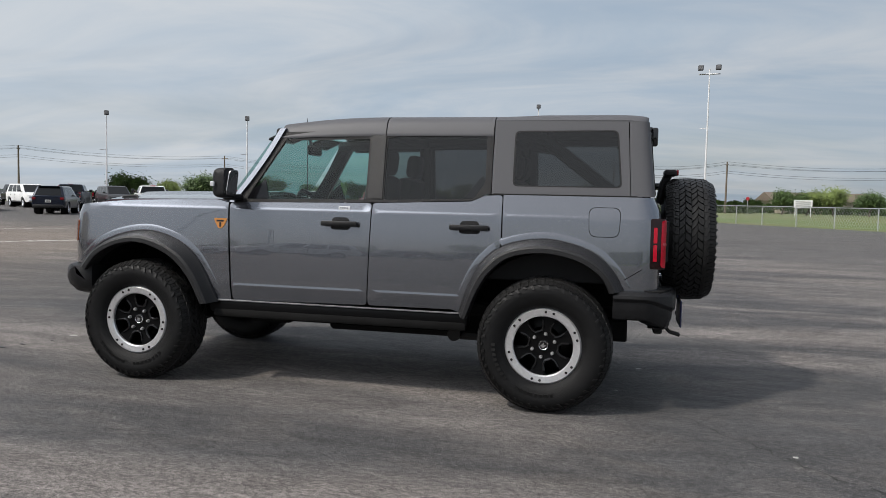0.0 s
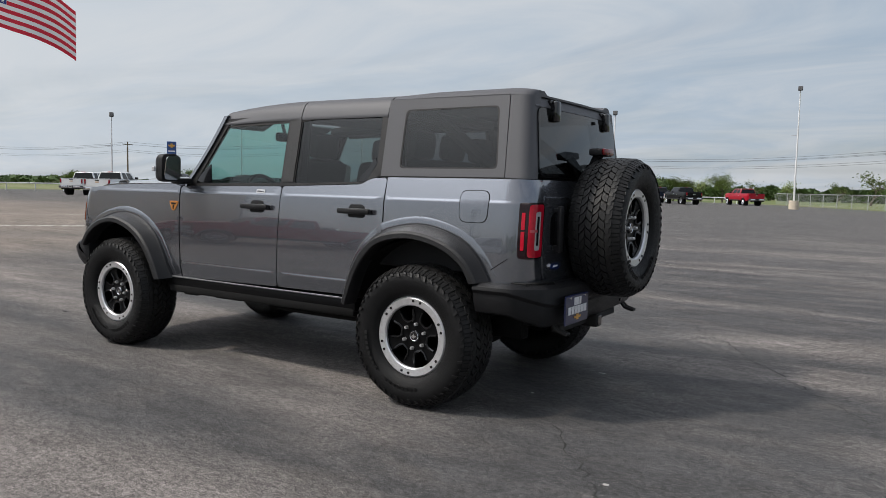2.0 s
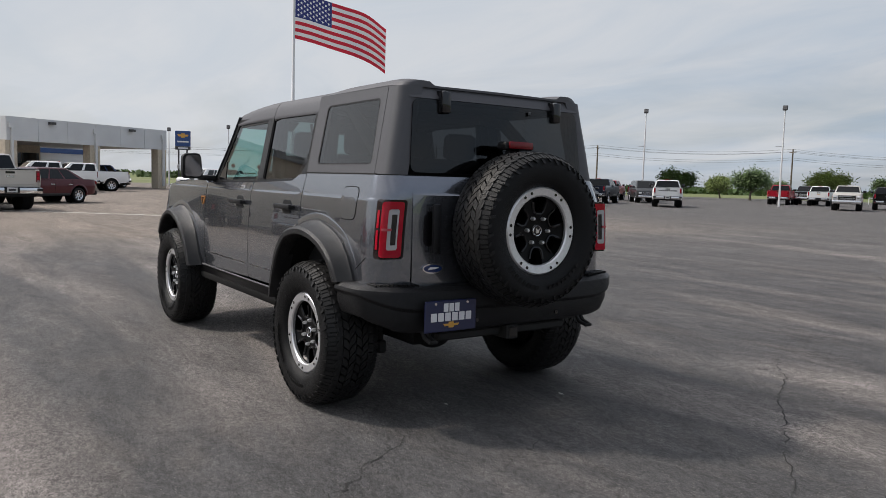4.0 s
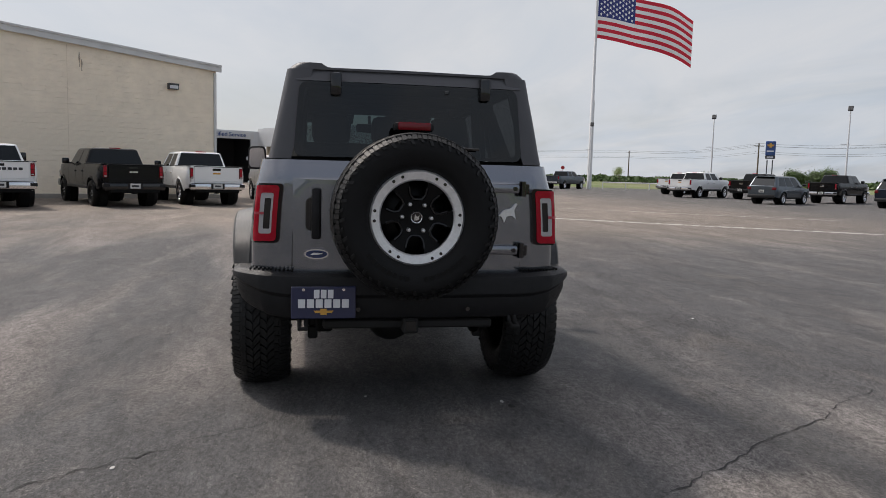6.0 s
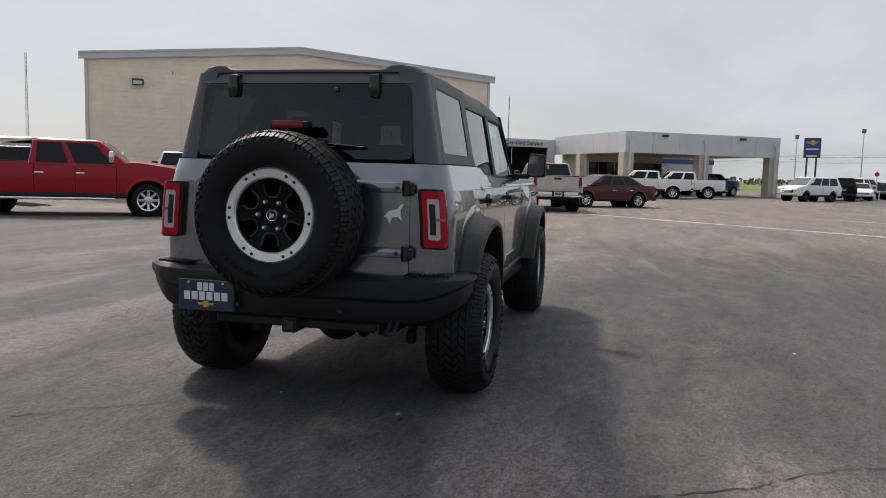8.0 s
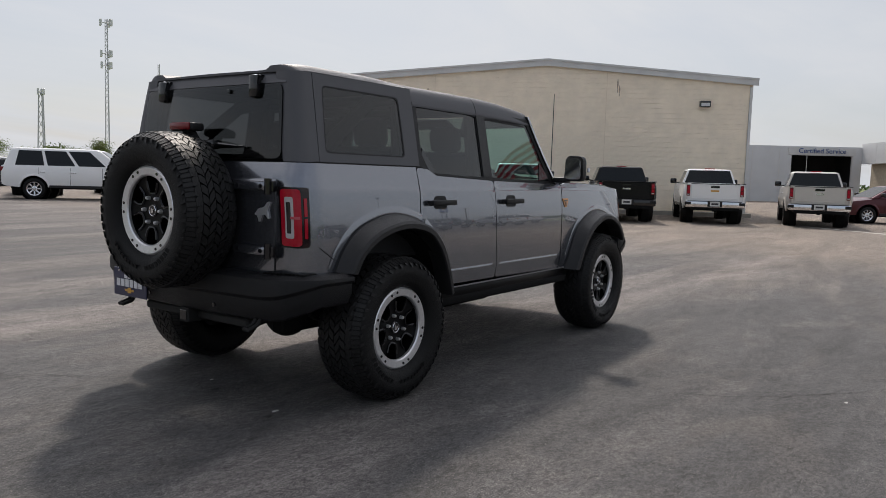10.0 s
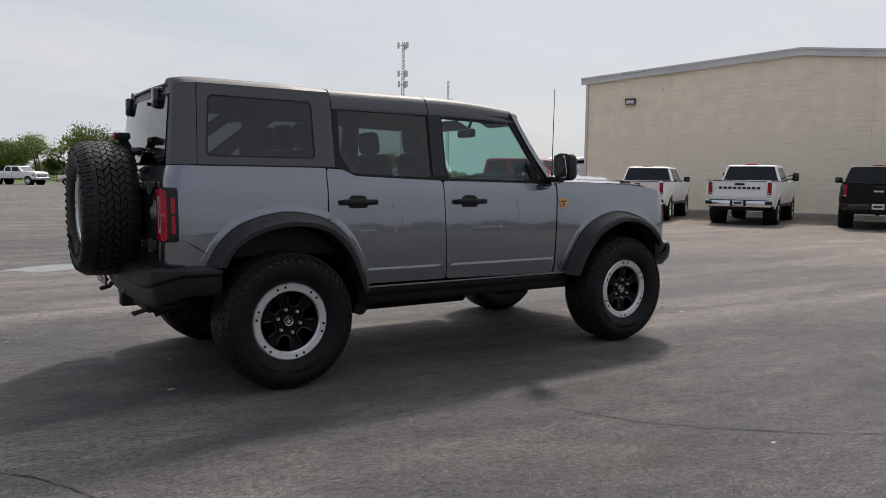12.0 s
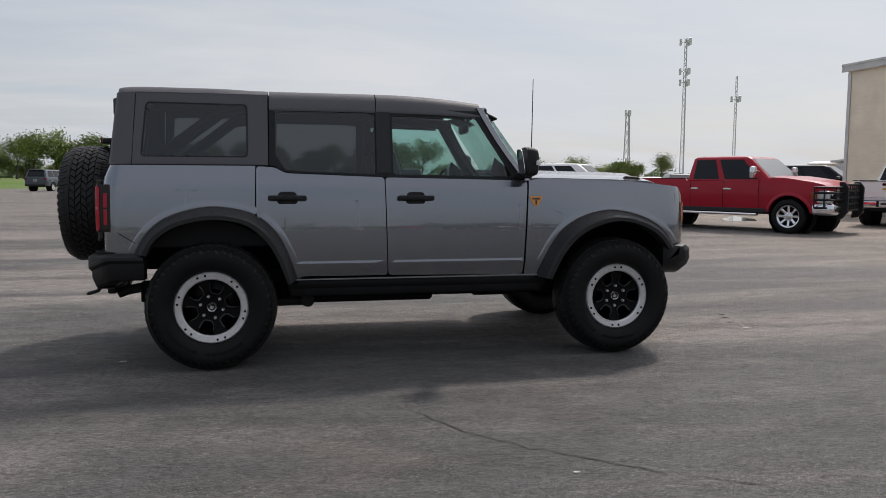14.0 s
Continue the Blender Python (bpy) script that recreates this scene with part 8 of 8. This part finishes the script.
streak_on_ground("lot_line", [(23.5, 2.0), (19.2, -3.6), (16.3, -7.4), (14.0, -10.5), (11.0, -15)], 0.17, line_paint, "worn pale line across the lot", seed=40)
streak_on_ground("lot_line", [(24.5, -9.0), (21.0, -13.5), (17.5, -18.5)], 0.08, line_paint, "worn pale line across the lot", seed=41)

# -- small litter and oil spots near the SUV --
spot = material("oil_spot", (0.012, 0.012, 0.012), 0.55)
chalk = material("pale_litter", (0.42, 0.41, 0.39), 0.8)
for k, (x, y, r, mt, nm, lab) in enumerate(((-2.12, -0.58, 0.03, chalk, "litter", "tiny pale scrap on the asphalt"), (-1.94, 0.21, 0.02, chalk, "litter", "tiny pale scrap on the asphalt"), (3.2, 0.36, 0.05, spot, "debris", "small dark clod on the asphalt"), (3.14, 0.2, 0.04, spot, "debris", "small dark clod on the asphalt"), (3.04, -0.03, 0.03, spot, "debris", "small dark clod on the asphalt"), (3.03, -0.3, 0.05, chalk, "litter", "tiny pale scrap on the asphalt"), (0.28, -3.13, 0.025, chalk, "litter", "tiny pale scrap on the asphalt"), (-2.9, 1.41, 0.03, chalk, "litter", "tiny pale scrap on the asphalt"), (-2.05, 0.02, 0.075, spot, "oil_stain", "dark oil spot on the asphalt"), (-2.2, -0.62, 0.06, spot, "oil_stain", "dark oil spot on the asphalt"), (3.4, -2.4, 0.10, spot, "oil_stain", "dark oil spot on the asphalt"), (2.4, -3.4, 0.09, spot, "oil_stain", "dark oil spot on the asphalt"))):
    bm = bmesh.new()
    rg_ = random.Random(k)
    r *= 0.6
    ring_v = [(r * (1 + rg_.uniform(-0.4, 0.5)) * math.cos(q * math.tau / 9), 0.55 * r * (1 + rg_.uniform(-0.4, 0.5)) * math.sin(q * math.tau / 9)) for q in range(9)]
    prism(bm, ring_v, 0.0015, 0.005 if mt is not spot or nm == "debris" else 0.003, lambda p, q, d: (p, q, d))
    o = part(nm, fresh(bm), mt, smooth=False)
    o.location = (x, y, 0)
    tagged(o, lab, "litter" if nm != "oil_stain" else "stain", kind="structure" if nm == "oil_stain" else "")

# -- blocks of the gable wall: the nearest as parts, the rest joined --
BW, BH = 0.40, 0.20
shapes = []
for k in range(16):
    rg_ = random.Random(k + 90)
    bm = bmesh.new()
    v0 = [bm.verts.new(p) for p in ((0.0, 0, 0.0), (BW, 0, 0.0), (BW, 0, BH), (0.0, 0, BH))]
    grid_v = [[bm.verts.new((0.0007 + (BW - 0.0014) * i / 2, (0.011 + rg_.uniform(0, 0.014) if i == 1 else 0.022 - 0.008 * j), 0.0005 + (BH - 0.001 - (rg_.uniform(0.0, 0.022) if rg_.random() < 0.35 else 0)) * j / 1)) for i in range(3)] for j in range(2)]
    for i in range(2):
        bm.faces.new((grid_v[0][i], grid_v[0][i + 1], grid_v[1][i + 1], grid_v[1][i]))
    bm.faces.new((v0[0], v0[1], grid_v[0][2], grid_v[0][1], grid_v[0][0]))
    bm.faces.new((v0[2], v0[3], grid_v[1][0], grid_v[1][1], grid_v[1][2]))
    bm.faces.new((v0[1], v0[2], grid_v[1][2], grid_v[0][2]))
    bm.faces.new((v0[3], v0[0], grid_v[0][0], grid_v[1][0]))
    me = bpy.data.meshes.new("block")
    bm.normal_update()
    bm.to_mesh(me); bm.free()
    me.materials.append(block_paint)
    shapes.append(me)
wall_m = Matrix(((WD.x, WN.x, 0, WA.x), (WD.y, WN.y, 0, WA.y), (0, 0, 1, 0), (0, 0, 0, 1)))
cols = int((WL - 0.3) / BW)
jv, jf = [], []
rgb = random.Random(77)
for r in range(int(RIDGE / BH)):
    for c in range(-1, cols + 1):
        u = 0.15 + c * BW + (BW / 2 if r % 2 else 0)
        z = r * BH + 0.02
        cut = 1.0
        if u < 0.12:
            u, cut = 0.15, 0.5
            if r % 2 == 0 or c >= 0:
                continue
        elif u + BW > WL - 0.12:
            cut = (WL - 0.13 - u) / BW
            if cut < 0.08:
                continue
        tall = min(1.0, (min(wall_top(u), wall_top(u + BW)) - 0.06 - z) / BH)
        if tall < 0.1:
            continue
        me = rgb.choice(shapes)
        m = wall_m @ Matrix.Translation((u, 0.004, z)) @ Matrix.Diagonal((cut, 1, tall, 1))
        if 6 <= r < 16 and 4 <= c < 34:
            ob = bpy.data.objects.new("block", me)
            scene.collection.objects.link(ob)
            ob.parent = wall
            ob.matrix_basis = m
        else:
            base = len(jv)
            jv += [tuple(m @ v.co) for v in me.vertices]
            jf += [tuple(base + i for i in p.vertices) for p in me.polygons]
me = bpy.data.meshes.new("blocks")
me.from_pydata(jv, [], jf)
me.materials.append(block_paint)
o = new("blocks", me)
o.parent = wall
o["kind"] = "stuff"
